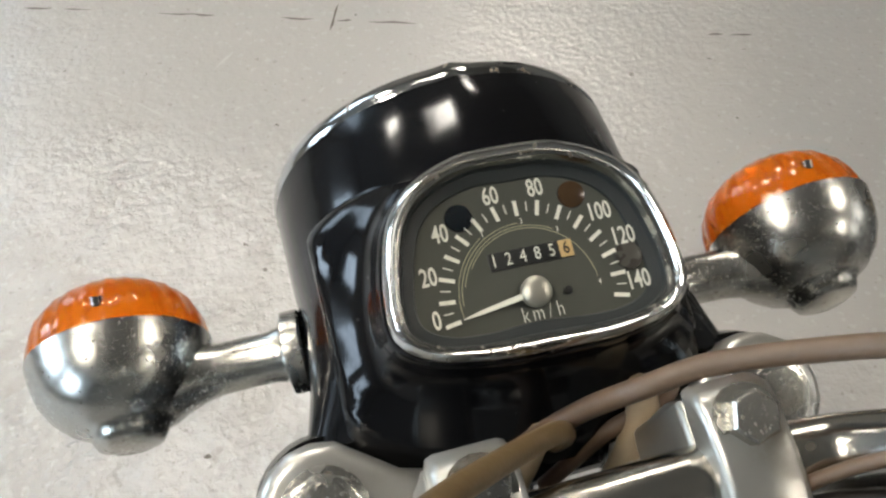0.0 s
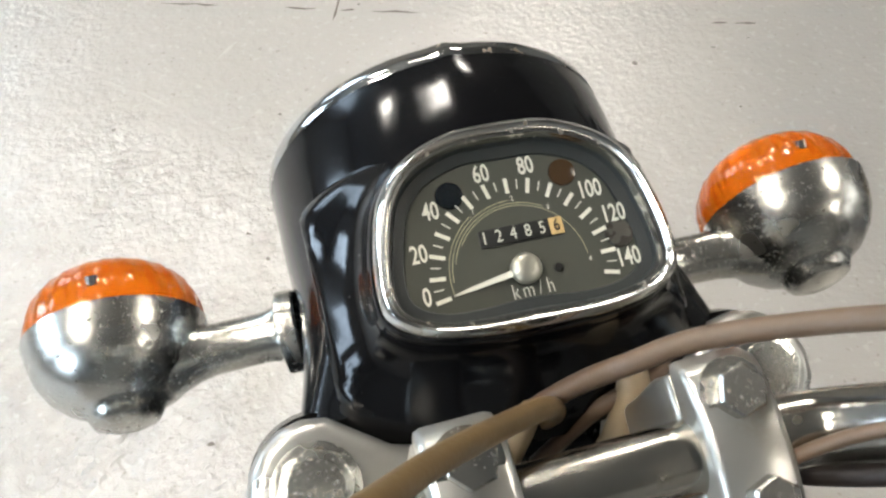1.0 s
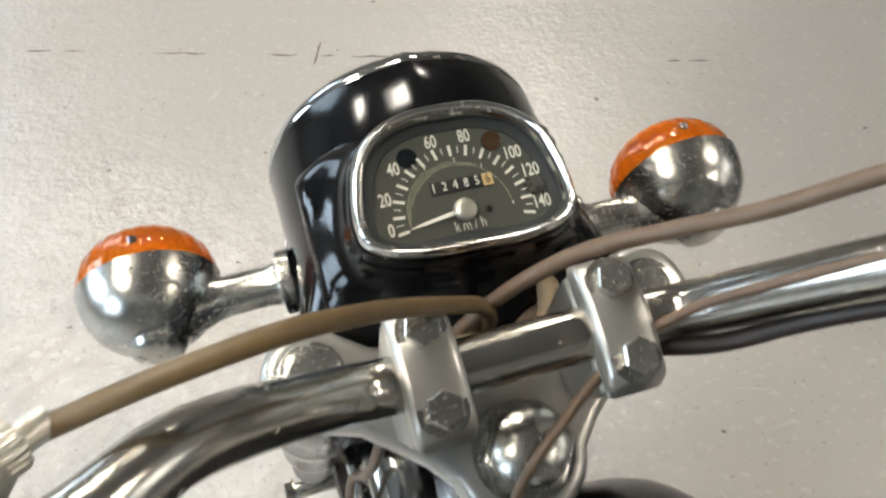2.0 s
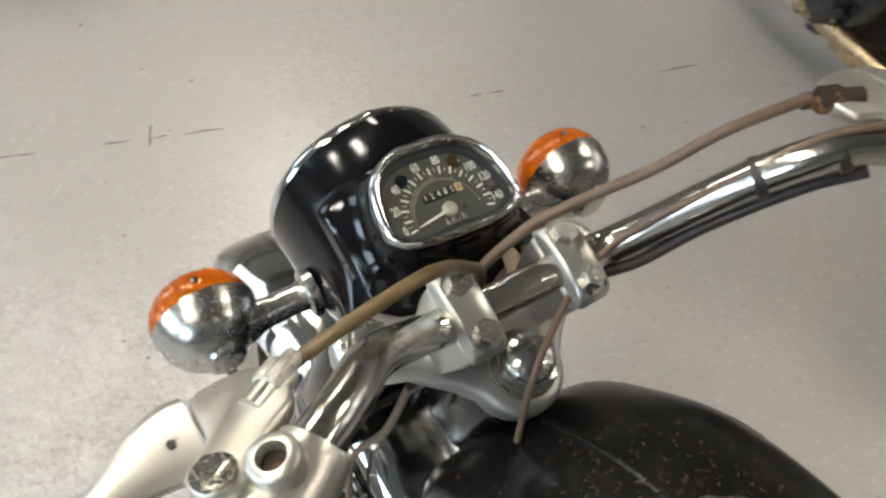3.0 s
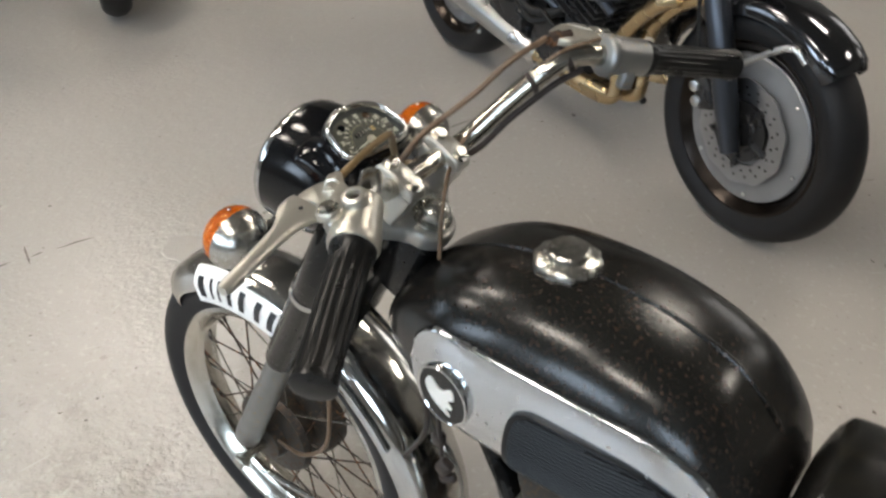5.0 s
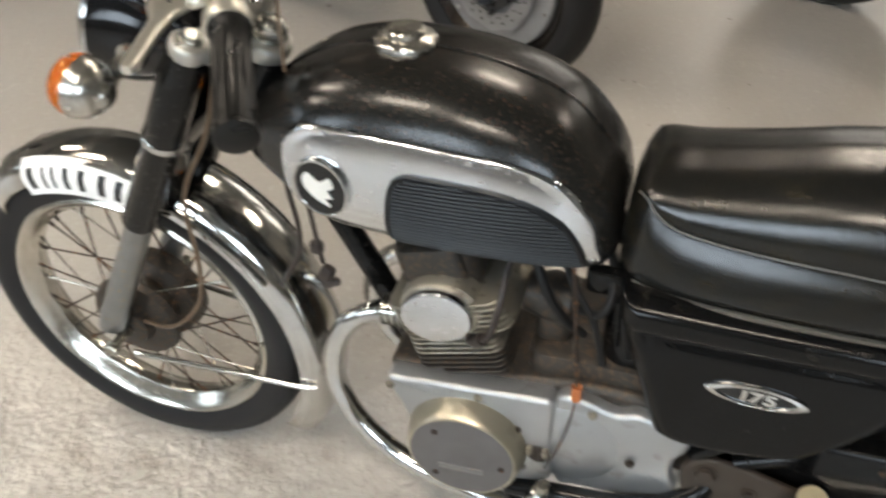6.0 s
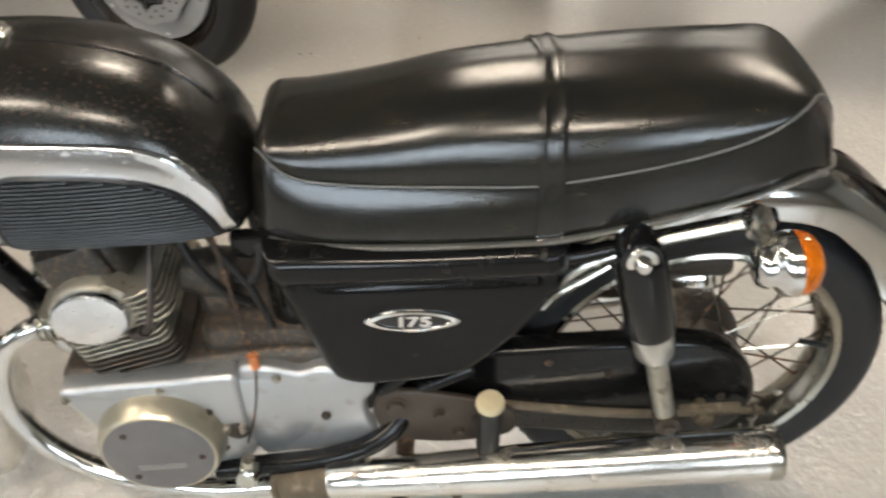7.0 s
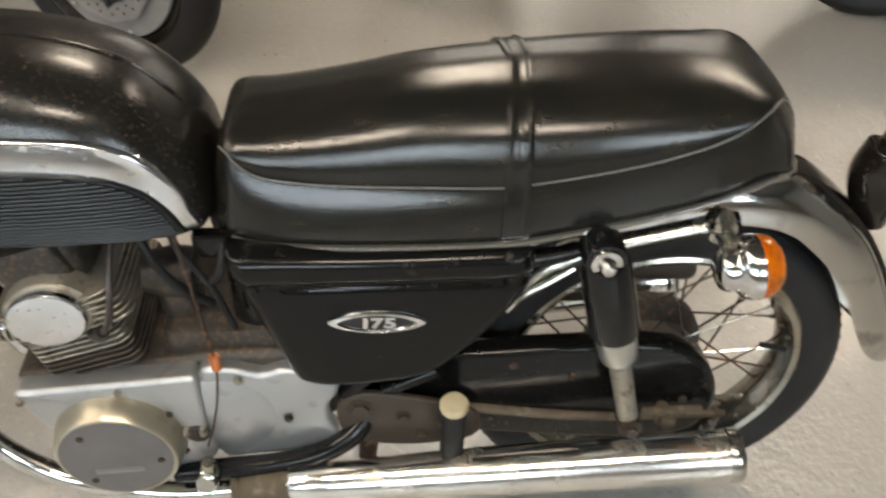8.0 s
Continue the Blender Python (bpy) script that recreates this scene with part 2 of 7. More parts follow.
ALU_PAINT = mat("silver_engine_paint", (0.37, 0.378, 0.38), (0.27, 0.272, 0.268), (0.32, 0.44), 0.75, 14, 500, 0.05, spots=(0.20, 0.18, 0.145), spot_scale=12, spot_at=(0.54, 0.72), spot_rough=0.55, spot_metal=0.4, soft=0.2)
# oily grime, made darker still to paint in the shade under the tank
ALU_DULL = mat("oily_shaded_aluminium", (0.042, 0.037, 0.031), (0.022, 0.018, 0.0145), (0.38, 0.56), 0.45, 35, 400, 0.12, spots=(0.08, 0.05, 0.03), spot_scale=60, spot_at=(0.5, 0.66), spot_rough=0.75, spot_metal=0.1)
CREAM_ALU = mat("yellowed_lever_alloy", (0.55, 0.53, 0.465), (0.46, 0.435, 0.37), (0.32, 0.45), 0.85, 30, 500, 0.05, spots=(0.44, 0.40, 0.32), spot_scale=80, spot_at=(0.6, 0.75), spot_rough=0.6, spot_metal=0.4)
BLACK = mat("gloss_black_paint", (0.0032, 0.0032, 0.0037), (0.0055, 0.0055, 0.006), (0.12, 0.20), 0.0, 18, 500, 0.02, 0.08, spots=(0.10, 0.09, 0.08), spot_scale=220, spot_at=(0.70, 0.78), spot_rough=0.5, spec=0.30)
# the gloss black with less sheen: the covers' dark reflection is put in here
COVER_BLACK = mat("dimmed_black_cover_paint", (0.0032, 0.0032, 0.0034), (0.006, 0.0058, 0.0052), (0.13, 0.22), 0.0, 12, 400, 0.03, 0.03, spots=(0.012, 0.0105, 0.008), spot_scale=20, spot_at=(0.55, 0.78), spot_rough=0.4, spec=0.2, soft=0.2)
TANK_BLACK = mat("worn_black_tank_paint", (0.0065, 0.0065, 0.006), (0.015, 0.0138, 0.0115), (0.22, 0.31), 0.0, 8, 200, 0.08, 0.06, spots=(0.060, 0.036, 0.024), spot_scale=100, spot_at=(0.52, 0.75), spec=0.36, soft=0.22)
SATIN_BLACK = mat("satin_black_paint", (0.004, 0.004, 0.004), (0.006, 0.0055, 0.005), (0.16, 0.26), 0.0, 22, 300, 0.03, 0.1, spots=(0.012, 0.009, 0.007), spot_scale=70, spot_at=(0.60, 0.76), spot_rough=0.4, spec=0.2)
RUSTY = mat("rusty_black_steel", (0.022, 0.018, 0.015), (0.075, 0.045, 0.030), (0.5, 0.75), 0.2, 30, 250, 0.25, spots=(0.16, 0.08, 0.04), spot_scale=40, spot_at=(0.5, 0.7), spot_rough=0.85, spec=0.25)
RUBBER = mat("black_rubber", (0.009, 0.009, 0.009), (0.018, 0.017, 0.016), (0.5, 0.65), 0.0, 20, 400, 0.15, spec=0.25)
GRIP = mat("old_grip_rubber", (0.006, 0.006, 0.0058), (0.011, 0.0105, 0.009), (0.26, 0.38), 0.0, 40, 400, 0.08, spec=0.24)
TYRE = mat("tyre_rubber", (0.012, 0.012, 0.013), (0.024, 0.023, 0.022), (0.45, 0.62), 0.0, 18, 350, 0.2, spec=0.22)
VINYL = mat("black_seat_vinyl", (0.005, 0.005, 0.0046), (0.011, 0.0098, 0.0075), (0.21, 0.28), 0.0, 9, 420, 0.2, 0.0, spots=(0.026, 0.0215, 0.013), spot_scale=22, spot_at=(0.44, 0.85), stretch=(1, 0.4, 1), spec=0.5, soft=0.4)
PIPING = mat("grey_seat_piping", (0.13, 0.13, 0.125), (0.08, 0.08, 0.075), (0.4, 0.5), 0.0, 60)
CABLE_OLIVE = mat("olive_brown_cable", (0.135, 0.088, 0.036), (0.085, 0.055, 0.022), (0.4, 0.55), 0.0, 45, 500, 0.1, spots=(0.15, 0.105, 0.055), spot_scale=60, spot_at=(0.46, 0.7), soft=0.35)
CABLE = mat("brown_faded_cable", (0.125, 0.082, 0.050), (0.085, 0.055, 0.033), (0.45, 0.6), 0.0, 45, 500, 0.1, spots=(0.145, 0.10, 0.072), spot_scale=60, spot_at=(0.46, 0.7), soft=0.35)
CABLE_DARK = mat("dark_cable", (0.020, 0.016, 0.014), (0.05, 0.03, 0.022), (0.45, 0.6), 0.0, 45)
WIRE_CREAM = mat("yellowed_wire_sleeve", (0.30, 0.23, 0.14), (0.20, 0.14, 0.08), (0.5, 0.6), 0.0, 60)
DIAL = mat("dial_face", (0.052, 0.053, 0.043), (0.062, 0.062, 0.050), (0.5, 0.6), 0.0, 60)
DIAL_RIM = mat("dial_surround", (0.022, 0.025, 0.026), (0.03, 0.033, 0.033), (0.4, 0.5), 0.0, 60)
DIAL_WHITE = mat("dial_paint", (0.70, 0.68, 0.60), (0.62, 0.60, 0.52), (0.5, 0.6), 0.0, 120)
DIAL_LINE = mat("dial_line_paint", (0.42, 0.40, 0.25), (0.36, 0.34, 0.21), (0.5, 0.6), 0.0, 120)
ODO_BLACK = mat("counter_black", (0.008, 0.008, 0.008), (0.012, 0.012, 0.012), (0.4, 0.5), 0.0, 60)
ODO_CREAM = mat("counter_cream", (0.55, 0.38, 0.17), (0.48, 0.32, 0.14), (0.5, 0.6), 0.0, 90)
LAMP_DARK = mat("dark_lamp_lens", (0.008, 0.010, 0.013), (0.012, 0.014, 0.016), (0.12, 0.2), 0.0, 60)
LAMP_AMBER = mat("small_amber_lens", (0.052, 0.029, 0.015), (0.036, 0.021, 0.012), (0.2, 0.3), 0.0, 400)
LAMP_GREY = mat("grey_lamp_lens", (0.05, 0.045, 0.04), (0.06, 0.055, 0.045), (0.25, 0.35), 0.0, 200)
WHITE_PLATE = mat("white_number_plate", (0.78, 0.78, 0.76), (0.70, 0.70, 0.67), (0.35, 0.45), 0.0, 30, 300, 0.02)
PLATE_BLACK = mat("plate_bar_black", (0.012, 0.012, 0.012), (0.02, 0.02, 0.02), (0.4, 0.5), 0.0, 60)
BADGE_WHITE = mat("badge_white", (0.72, 0.70, 0.64), (0.60, 0.58, 0.52), (0.3, 0.4), 0.0, 80)
BADGE_BLACK = mat("badge_black", (0.006, 0.006, 0.006), (0.01, 0.01, 0.01), (0.2, 0.3), 0.0, 80)
KNEE = mat("ribbed_knee_rubber", (0.0055, 0.006, 0.0068), (0.010, 0.0105, 0.0115), (0.36, 0.48), 0.0, 25, 300, 0.08, spec=0.3)
CREAM_RUBBER = mat("cream_peg_end", (0.36, 0.31, 0.20), (0.28, 0.235, 0.15), (0.5, 0.6), 0.0, 90)
RED_LENS = mat("red_lens", (0.24, 0.005, 0.010), (0.19, 0.004, 0.008), (0.12, 0.2), 0.0, 60, 300, 0.02, 0.4)
GOLD_PIPE = mat("tanned_header_pipe", (0.50, 0.38, 0.22), (0.38, 0.29, 0.17), (0.25, 0.36), 1.0, 12)
STEEL = mat("brushed_steel", (0.55, 0.55, 0.54), (0.46, 0.46, 0.45), (0.26, 0.38), 1.0, 14)
DARK_STEEL = mat("dark_fork_steel", (0.05, 0.055, 0.065), (0.035, 0.038, 0.045), (0.28, 0.4), 0.7, 14)
DISC = mat("brake_disc_steel", (0.36, 0.36, 0.37), (0.28, 0.28, 0.28), (0.3, 0.4), 1.0, 30)
RUSTY_BROWN = mat("heat_brown_steel", (0.034, 0.025, 0.018), (0.024, 0.017, 0.012), (0.5, 0.65), 0.1, 40, 300, 0.12)
CAP_GREY = mat("grey_cap_paint", (0.15, 0.145, 0.145), (0.10, 0.095, 0.095), (0.36, 0.5), 0.6, 30, 400, 0.05)
CHROME_DARK = mat("tarnished_dark_chrome", (0.022, 0.019, 0.016), (0.012, 0.010, 0.009), (0.10, 0.2), 0.6, 40, 400, 0.04, spots=(0.06, 0.045, 0.03), spot_scale=30, spot_at=(0.55, 0.7), spot_rough=0.5, spot_metal=0.4, soft=0.2)
ORANGE_RUST = mat("orange_rust", (0.42, 0.13, 0.04), (0.30, 0.09, 0.03), (0.5, 0.6), 0.0, 60)
WALL_PAINT = mat("hall_wall_paint", (0.20, 0.195, 0.18), (0.16, 0.155, 0.145), (0.6, 0.75), 0.0, 1.5, 40, 0.1)
CEILING_PAINT = mat("hall_ceiling_paint", (0.12, 0.118, 0.11), (0.09, 0.088, 0.082), (0.7, 0.8), 0.0, 1.0, 30)
WINDOW_STEEL = mat("window_frame_paint", (0.10, 0.11, 0.11), (0.07, 0.08, 0.08), (0.5, 0.6), 0.0, 20)


def amber_material():
    m = bpy.data.materials.new("amber_lens")
    m.use_nodes = True
    nt = m.node_tree
    b = nt.nodes["Principled BSDF"]
    b.inputs["Base Color"].default_value = (0.90, 0.22, 0.008, 1)
    b.inputs["Roughness"].default_value = 0.14
    b.inputs["Transmission Weight"].default_value = 0.7
    b.inputs["IOR"].default_value = 1.4
    tc, wv, bp = (nt.nodes.new(k) for k in ("ShaderNodeTexCoord", "ShaderNodeTexNoise", "ShaderNodeBump"))
    wv.inputs["Scale"].default_value = 120
    nt.links.new(tc.outputs["Object"], wv.inputs["Vector"])
    nt.links.new(wv.outputs["Fac"], bp.inputs["Height"])
    bp.inputs["Strength"].default_value, bp.inputs["Distance"].default_value = 0.15, 0.001
    nt.links.new(bp.outputs[0], b.inputs["Normal"])
    return m


AMBER = amber_material()


def pane_material(name, tint=(1, 1, 1), gloss=1.0):
    """Thin clear glass: seen through, with a Fresnel sheen."""
    m = bpy.data.materials.new(name)
    m.use_nodes = True
    nt = m.node_tree
    nt.nodes.remove(nt.nodes["Principled BSDF"])
    tr, gl, fr, mx, ml = (nt.nodes.new(k) for k in ("ShaderNodeBsdfTransparent", "ShaderNodeBsdfGlossy", "ShaderNodeFresnel", "ShaderNodeMixShader", "ShaderNodeMath"))
    tr.inputs[0].default_value = (*tint, 1)
    gl.inputs["Roughness"].default_value = 0.03
    fr.inputs["IOR"].default_value = 1.45
    ml.operation = "MULTIPLY"
    ml.inputs[1].default_value = gloss
    nt.links.new(fr.outputs[0], ml.inputs[0])
    nt.links.new(ml.outputs[0], mx.inputs[0])
    nt.links.new(tr.outputs[0], mx.inputs[1])
    nt.links.new(gl.outputs[0], mx.inputs[2])
    nt.links.new(mx.outputs[0], nt.nodes["Material Output"].inputs[0])
    return m


GLASS = pane_material("dial_glass", (0.94, 0.95, 0.92), 0.45)


def glow(name, colour, strength):
    m = bpy.data.materials.new(name)
    m.use_nodes = True
    b = m.node_tree.nodes["Principled BSDF"]
    b.inputs["Base Color"].default_value = (0.8, 0.8, 0.8, 1)
    b.inputs["Emission Color"].default_value = (*colour, 1)
    b.inputs["Emission Strength"].default_value = strength
    return m


LAMP_GLOW = glow("lamp_diffuser", (1.0, 0.90, 0.755), 47.0)
SKY_GLOW = glow("daylight_outside", (0.72, 0.87, 1.0), 15.0)
NORTH_GLOW = glow("shaded_daylight", (0.72, 0.87, 1.0), 6.0)
DOOR_GLOW = glow("pale_daylight", (1.0, 0.95, 0.86), 2.2)


def floor_material():
    m = bpy.data.materials.new("painted_concrete")
    m.use_nodes = True
    nt = m.node_tree
    N, L = nt.nodes, nt.links
    b = N["Principled BSDF"]
    tc = N.new("ShaderNodeTexCoord")
    def nz(s, d=6.0, dist=0.0):
        n = N.new("ShaderNodeTexNoise")
        n.inputs["Scale"].default_value, n.inputs["Detail"].default_value, n.inputs["Distortion"].default_value = s, d, dist
        L.new(tc.outputs["Object"], n.inputs["Vector"])
        return n.outputs["Fac"]
    def rg(f, a, c, x=0.0, y=1.0):
        r = N.new("ShaderNodeMapRange")
        for k, v in zip(("From Min", "From Max", "To Min", "To Max"), (a, c, x, y)):
            r.inputs[k].default_value = v
        L.new(f, r.inputs["Value"])
        return r.outputs[0]
    def mx(f, a, c):
        x = N.new("ShaderNodeMix")
        x.data_type = "RGBA"
        L.new(f, x.inputs[0])
        for s, v in ((x.inputs[6], a), (x.inputs[7], c)):
            if isinstance(v, tuple):
                s.default_value = (*v, 1)
            else:
                L.new(v, s)
        return x.outputs[2]
    def mul(f, g):
        x = N.new("ShaderNodeMath")
        x.operation = "MULTIPLY"
        for sock, v in zip(x.inputs, (f, g)):
            if isinstance(v, float):
                sock.default_value = v
            else:
                L.new(v, sock)
        return x.outputs[0]
    # the coat is worn through in a broad patch beside the saw joint; its mottled colour also paints in lamp glints
    far = N.new("ShaderNodeVectorMath")
    far.operation = "DISTANCE"
    far.inputs[1].default_value = (-1.0, 0.35, 0.0)
    L.new(tc.outputs["Object"], far.inputs[0])
    ragged = N.new("ShaderNodeMath")
    ragged.inputs[1].default_value = 0.0
    L.new(far.outputs["Value"], ragged.inputs[0])
    L.new(rg(nz(2.6, 4), 0.3, 0.7, -0.35, 0.35), ragged.inputs[1])
    worn = rg(ragged.outputs[0], 0.85, 1.4, 1.0, 0.0)
    col = N.new("ShaderNodeRGB").outputs[0]
    col.default_value = (0.366, 0.349, 0.322, 1)
    col = mx(rg(nz(2.2, 3, 0.6), 0.35, 0.70, 0, 0.35), col, (0.335, 0.313, 0.28))
    col = mx(mul(worn, rg(nz(9, 5, 1.0), 0.48, 0.62, 0, 0.5)), col, (0.47, 0.452, 0.42))
    col = mx(mul(worn, rg(nz(6.5, 6, 0.8), 0.53, 0.68, 0, 0.65)), col, (0.225, 0.20, 0.17))
    col = mx(mul(worn, rg(nz(38, 3), 0.58, 0.70, 0, 0.3)), col, (0.23, 0.21, 0.185))
    col = mx(rg(nz(60, 1), 0.64, 0.68, 0, 0.30), col, (0.50, 0.485, 0.455))
    col = mx(rg(nz(85, 1), 0.70, 0.73, 0, 0.45), col, (0.20, 0.18, 0.15))
    col = mx(rg(nz(30, 1), 0.775, 0.79, 0, 0.8), col, (0.09, 0.075, 0.06))
    L.new(col, b.inputs["Base Color"])
    b.inputs["Roughness"].default_value = 0.31
    bp, bp2, bp3 = (N.new("ShaderNodeBump") for k in range(3))
    bp.inputs["Distance"].default_value = 0.010
    L.new(rg(worn, 0, 1, 0.22, 1.0), bp.inputs["Strength"])
    L.new(nz(24, 4), bp.inputs["Height"])
    bp2.inputs["Distance"].default_value = 0.0045
    L.new(rg(worn, 0, 1, 0.4, 1.0), bp2.inputs["Strength"])
    L.new(nz(80, 3), bp2.inputs["Height"])
    bp3.inputs["Strength"].default_value, bp3.inputs["Distance"].default_value = 0.45, 0.0008
    L.new(nz(330, 3), bp3.inputs["Height"])
    L.new(bp.outputs[0], bp2.inputs["Normal"])
    L.new(bp2.outputs[0], bp3.inputs["Normal"])
    L.new(bp3.outputs[0], b.inputs["Normal"])
    L.new(rg(worn, 0, 1, 0.6, 1.0), b.inputs["Coat Weight"])
    b.inputs["Coat Roughness"].default_value = 0.10
    L.new(bp2.outputs[0], b.inputs["Coat Normal"])
    return m


FLOOR = floor_material()
WEAR_GLINT_PALE = mat("bare_concrete_and_glint", (0.40, 0.384, 0.357), (0.445, 0.43, 0.40), (0.24, 0.34), 0.0, 60, 200, 0.3)
WEAR_GREY = mat("worn_grey_concrete", (0.335, 0.318, 0.292), (0.355, 0.338, 0.311), (0.26, 0.34), 0.0, 60, 200, 0.3)
SCUFF = mat("pale_floor_scuff", (0.40, 0.385, 0.355), (0.42, 0.405, 0.375), (0.35, 0.4), 0.0, 60)
CRACK = mat("dark_floor_mark", (0.10, 0.085, 0.07), (0.17, 0.15, 0.125), (0.6, 0.8), 0.0, 60)


# ---- the hall ----
def slab(name, x0, x1, y0, y1, z0, z1, material, kind="structure", label="", category=""):
    bm = bm_new()
    bmesh.ops.create_cube(bm, size=1, matrix=Matrix.LocRotScale(((x0 + x1) / 2, (y0 + y1) / 2, (z0 + z1) / 2), None, (x1 - x0, y1 - y0, z1 - z0)))
    ob = part(name, bm, material, smooth=False)
    return tagged(ob, label, category, kind=kind)


slab("floor", HALL_X0 - 0.3, HALL_X1 + 0.3, HALL_Y0 - 0.3, HALL_Y1 + 0.3, -0.2, 0.0, FLOOR, label="grey painted concrete floor with cracks, stains and glossy patches", category="floor")
slab("ceiling", HALL_X0 - 0.3, HALL_X1 + 0.3, HALL_Y0 - 0.3, HALL_Y1 + 0.3, HALL_H, HALL_H + 0.2, CEILING_PAINT, label="plain pale hall ceiling", category="ceiling")
slab("wall_south", HALL_X0, HALL_X1, HALL_Y0 - 0.25, HALL_Y0, 0, HALL_H, WALL_PAINT, label="plain pale painted hall wall", category="wall")


def window_wall(name, xi, out, windows, first, outside):
    """A long wall, with openings for the steel-framed windows; out is the way to the outside."""
    bm = bm_new()
    x0, x1 = sorted((xi, xi + out * 0.25))
    def box(y0, y1, z0, z1):
        bmesh.ops.create_cube(bm, size=1, matrix=Matrix.LocRotScale(((x0 + x1) / 2, (y0 + y1) / 2, (z0 + z1) / 2), None, (x1 - x0, y1 - y0, z1 - z0)))
    box(HALL_Y0 - 0.25, HALL_Y1 + 0.25, 0, 1.6)
    box(HALL_Y0 - 0.25, HALL_Y1 + 0.25, 3.3, HALL_H)
    edge = HALL_Y0 - 0.25
    for wy, ww in windows:
        box(edge, wy - ww / 2, 1.6, 3.3)
        edge = wy + ww / 2
    box(edge, HALL_Y1 + 0.25, 1.6, 3.3)
    tagged(part(name, bm, WALL_PAINT, smooth=False), "pale hall wall with steel-framed windows", "wall", kind="structure")
    for n, (wy, ww) in enumerate(windows):
        win = thing("window_%d" % (n + first), (xi + out * 0.12, wy, 1.6), "steel-framed many-paned hall window", "window")
        win["kind"] = "structure"
        bm = bm_new()
        xf = xi + out * 0.05
        for k in range(6):
            y = wy - ww / 2 + ww * k / 5
            rod(bm, (xf, y, 1.6), (xf, y, 3.3), 0.02, 4)
        for k in range(5):
            z = 1.6 + 1.7 * k / 4
            rod(bm, (xf, wy - ww / 2, z), (xf, wy + ww / 2, z), 0.02, 4)
        part("window_frame", bm, WINDOW_STEEL, win, smooth=False)
        bm = bm_new()
        bmesh.ops.create_cube(bm, size=1, matrix=Matrix.LocRotScale((xi + out * 0.2, wy, 2.45), None, (0.01, ww - 0.004, 1.696)))
        part("pane", bm, outside, win, "bright frosted daylight pane", smooth=False)


window_wall("wall_west", HALL_X0, -1, WINDOWS, 1, SKY_GLOW)
window_wall("wall_east", HALL_X1, 1, [(-3.4, 1.4), (-1.2, 1.8)], 4, DOOR_GLOW)



def north_wall():
    """The short wall with one tall window of many small panes."""
    y0, y1, wx0, wx1, z0, z1 = HALL_Y1, HALL_Y1 + 0.25, -4.3, -2.0, 1.5, 3.9
    bm = bm_new()
    for a, b, c, d in ((HALL_X0, wx0, 0, HALL_H), (wx1, HALL_X1, 0, HALL_H), (wx0, wx1, 0, z0), (wx0, wx1, z1, HALL_H)):
        bmesh.ops.create_cube(bm, size=1, matrix=Matrix.LocRotScale(((a + b) / 2, (y0 + y1) / 2, (c + d) / 2), None, (b - a, y1 - y0, d - c)))
    tagged(part("wall_north", bm, WALL_PAINT, smooth=False), "pale hall wall with one tall window", "wall", kind="structure")
    win = thing("window_6", ((wx0 + wx1) / 2, y0 + 0.12, z0), "tall steel window of many small panes", "window")
    win["kind"] = "structure"
    bm = bm_new()
    for k in range(7):
        x = wx0 + (wx1 - wx0) * k / 6
        rod(bm, (x, y0 + 0.05, z0), (x, y0 + 0.05, z1), 0.028, 4)
    for k in range(8):
        z = z0 + (z1 - z0) * k / 7
        rod(bm, (wx0, y0 + 0.05, z), (wx1, y0 + 0.05, z), 0.028, 4)
    part("window_frame", bm, WINDOW_STEEL, win, smooth=False)
    bm = bm_new()
    bmesh.ops.create_cube(bm, size=1, matrix=Matrix.LocRotScale(((wx0 + wx1) / 2, y0 + 0.2, (z0 + z1) / 2), None, (wx1 - wx0 - 0.004, 0.01, z1 - z0 - 0.004)))
    part("pane", bm, NORTH_GLOW, win, "bright frosted daylight pane", smooth=False)


north_wall()

# ceiling lamps: long diffusers in rows
LAMPS = [(-2.3, -0.65), (-1.6, 0.95), (0.1, 3.1), (-1.6, 4.2), (3.6, -0.5), (4.3, -3.8), (2.2, 5.1)]


def ceiling_lamp(x, y):
    lamp = thing("ceiling_lamp", (x, y, HALL_H), "long white ceiling batten lamp, lit warm white", "lamp", "ceiling lamps")
    bm = bm_new()
    block(bm, 0.58, 1.0, 0.07, Matrix.Translation((x, y, HALL_H - 0.035)), 0.01)
    part("housing", bm, WALL_PAINT, lamp, "white sheet steel housing")
    bm = bm_new()
    block(bm, 0.50, 0.92, 0.04, Matrix.Translation((x, y, HALL_H - 0.085)), 0.015)
    part("diffuser", bm, LAMP_GLOW, lamp, "glowing warm white diffuser")


for lx, ly in LAMPS:
    ceiling_lamp(lx, ly)


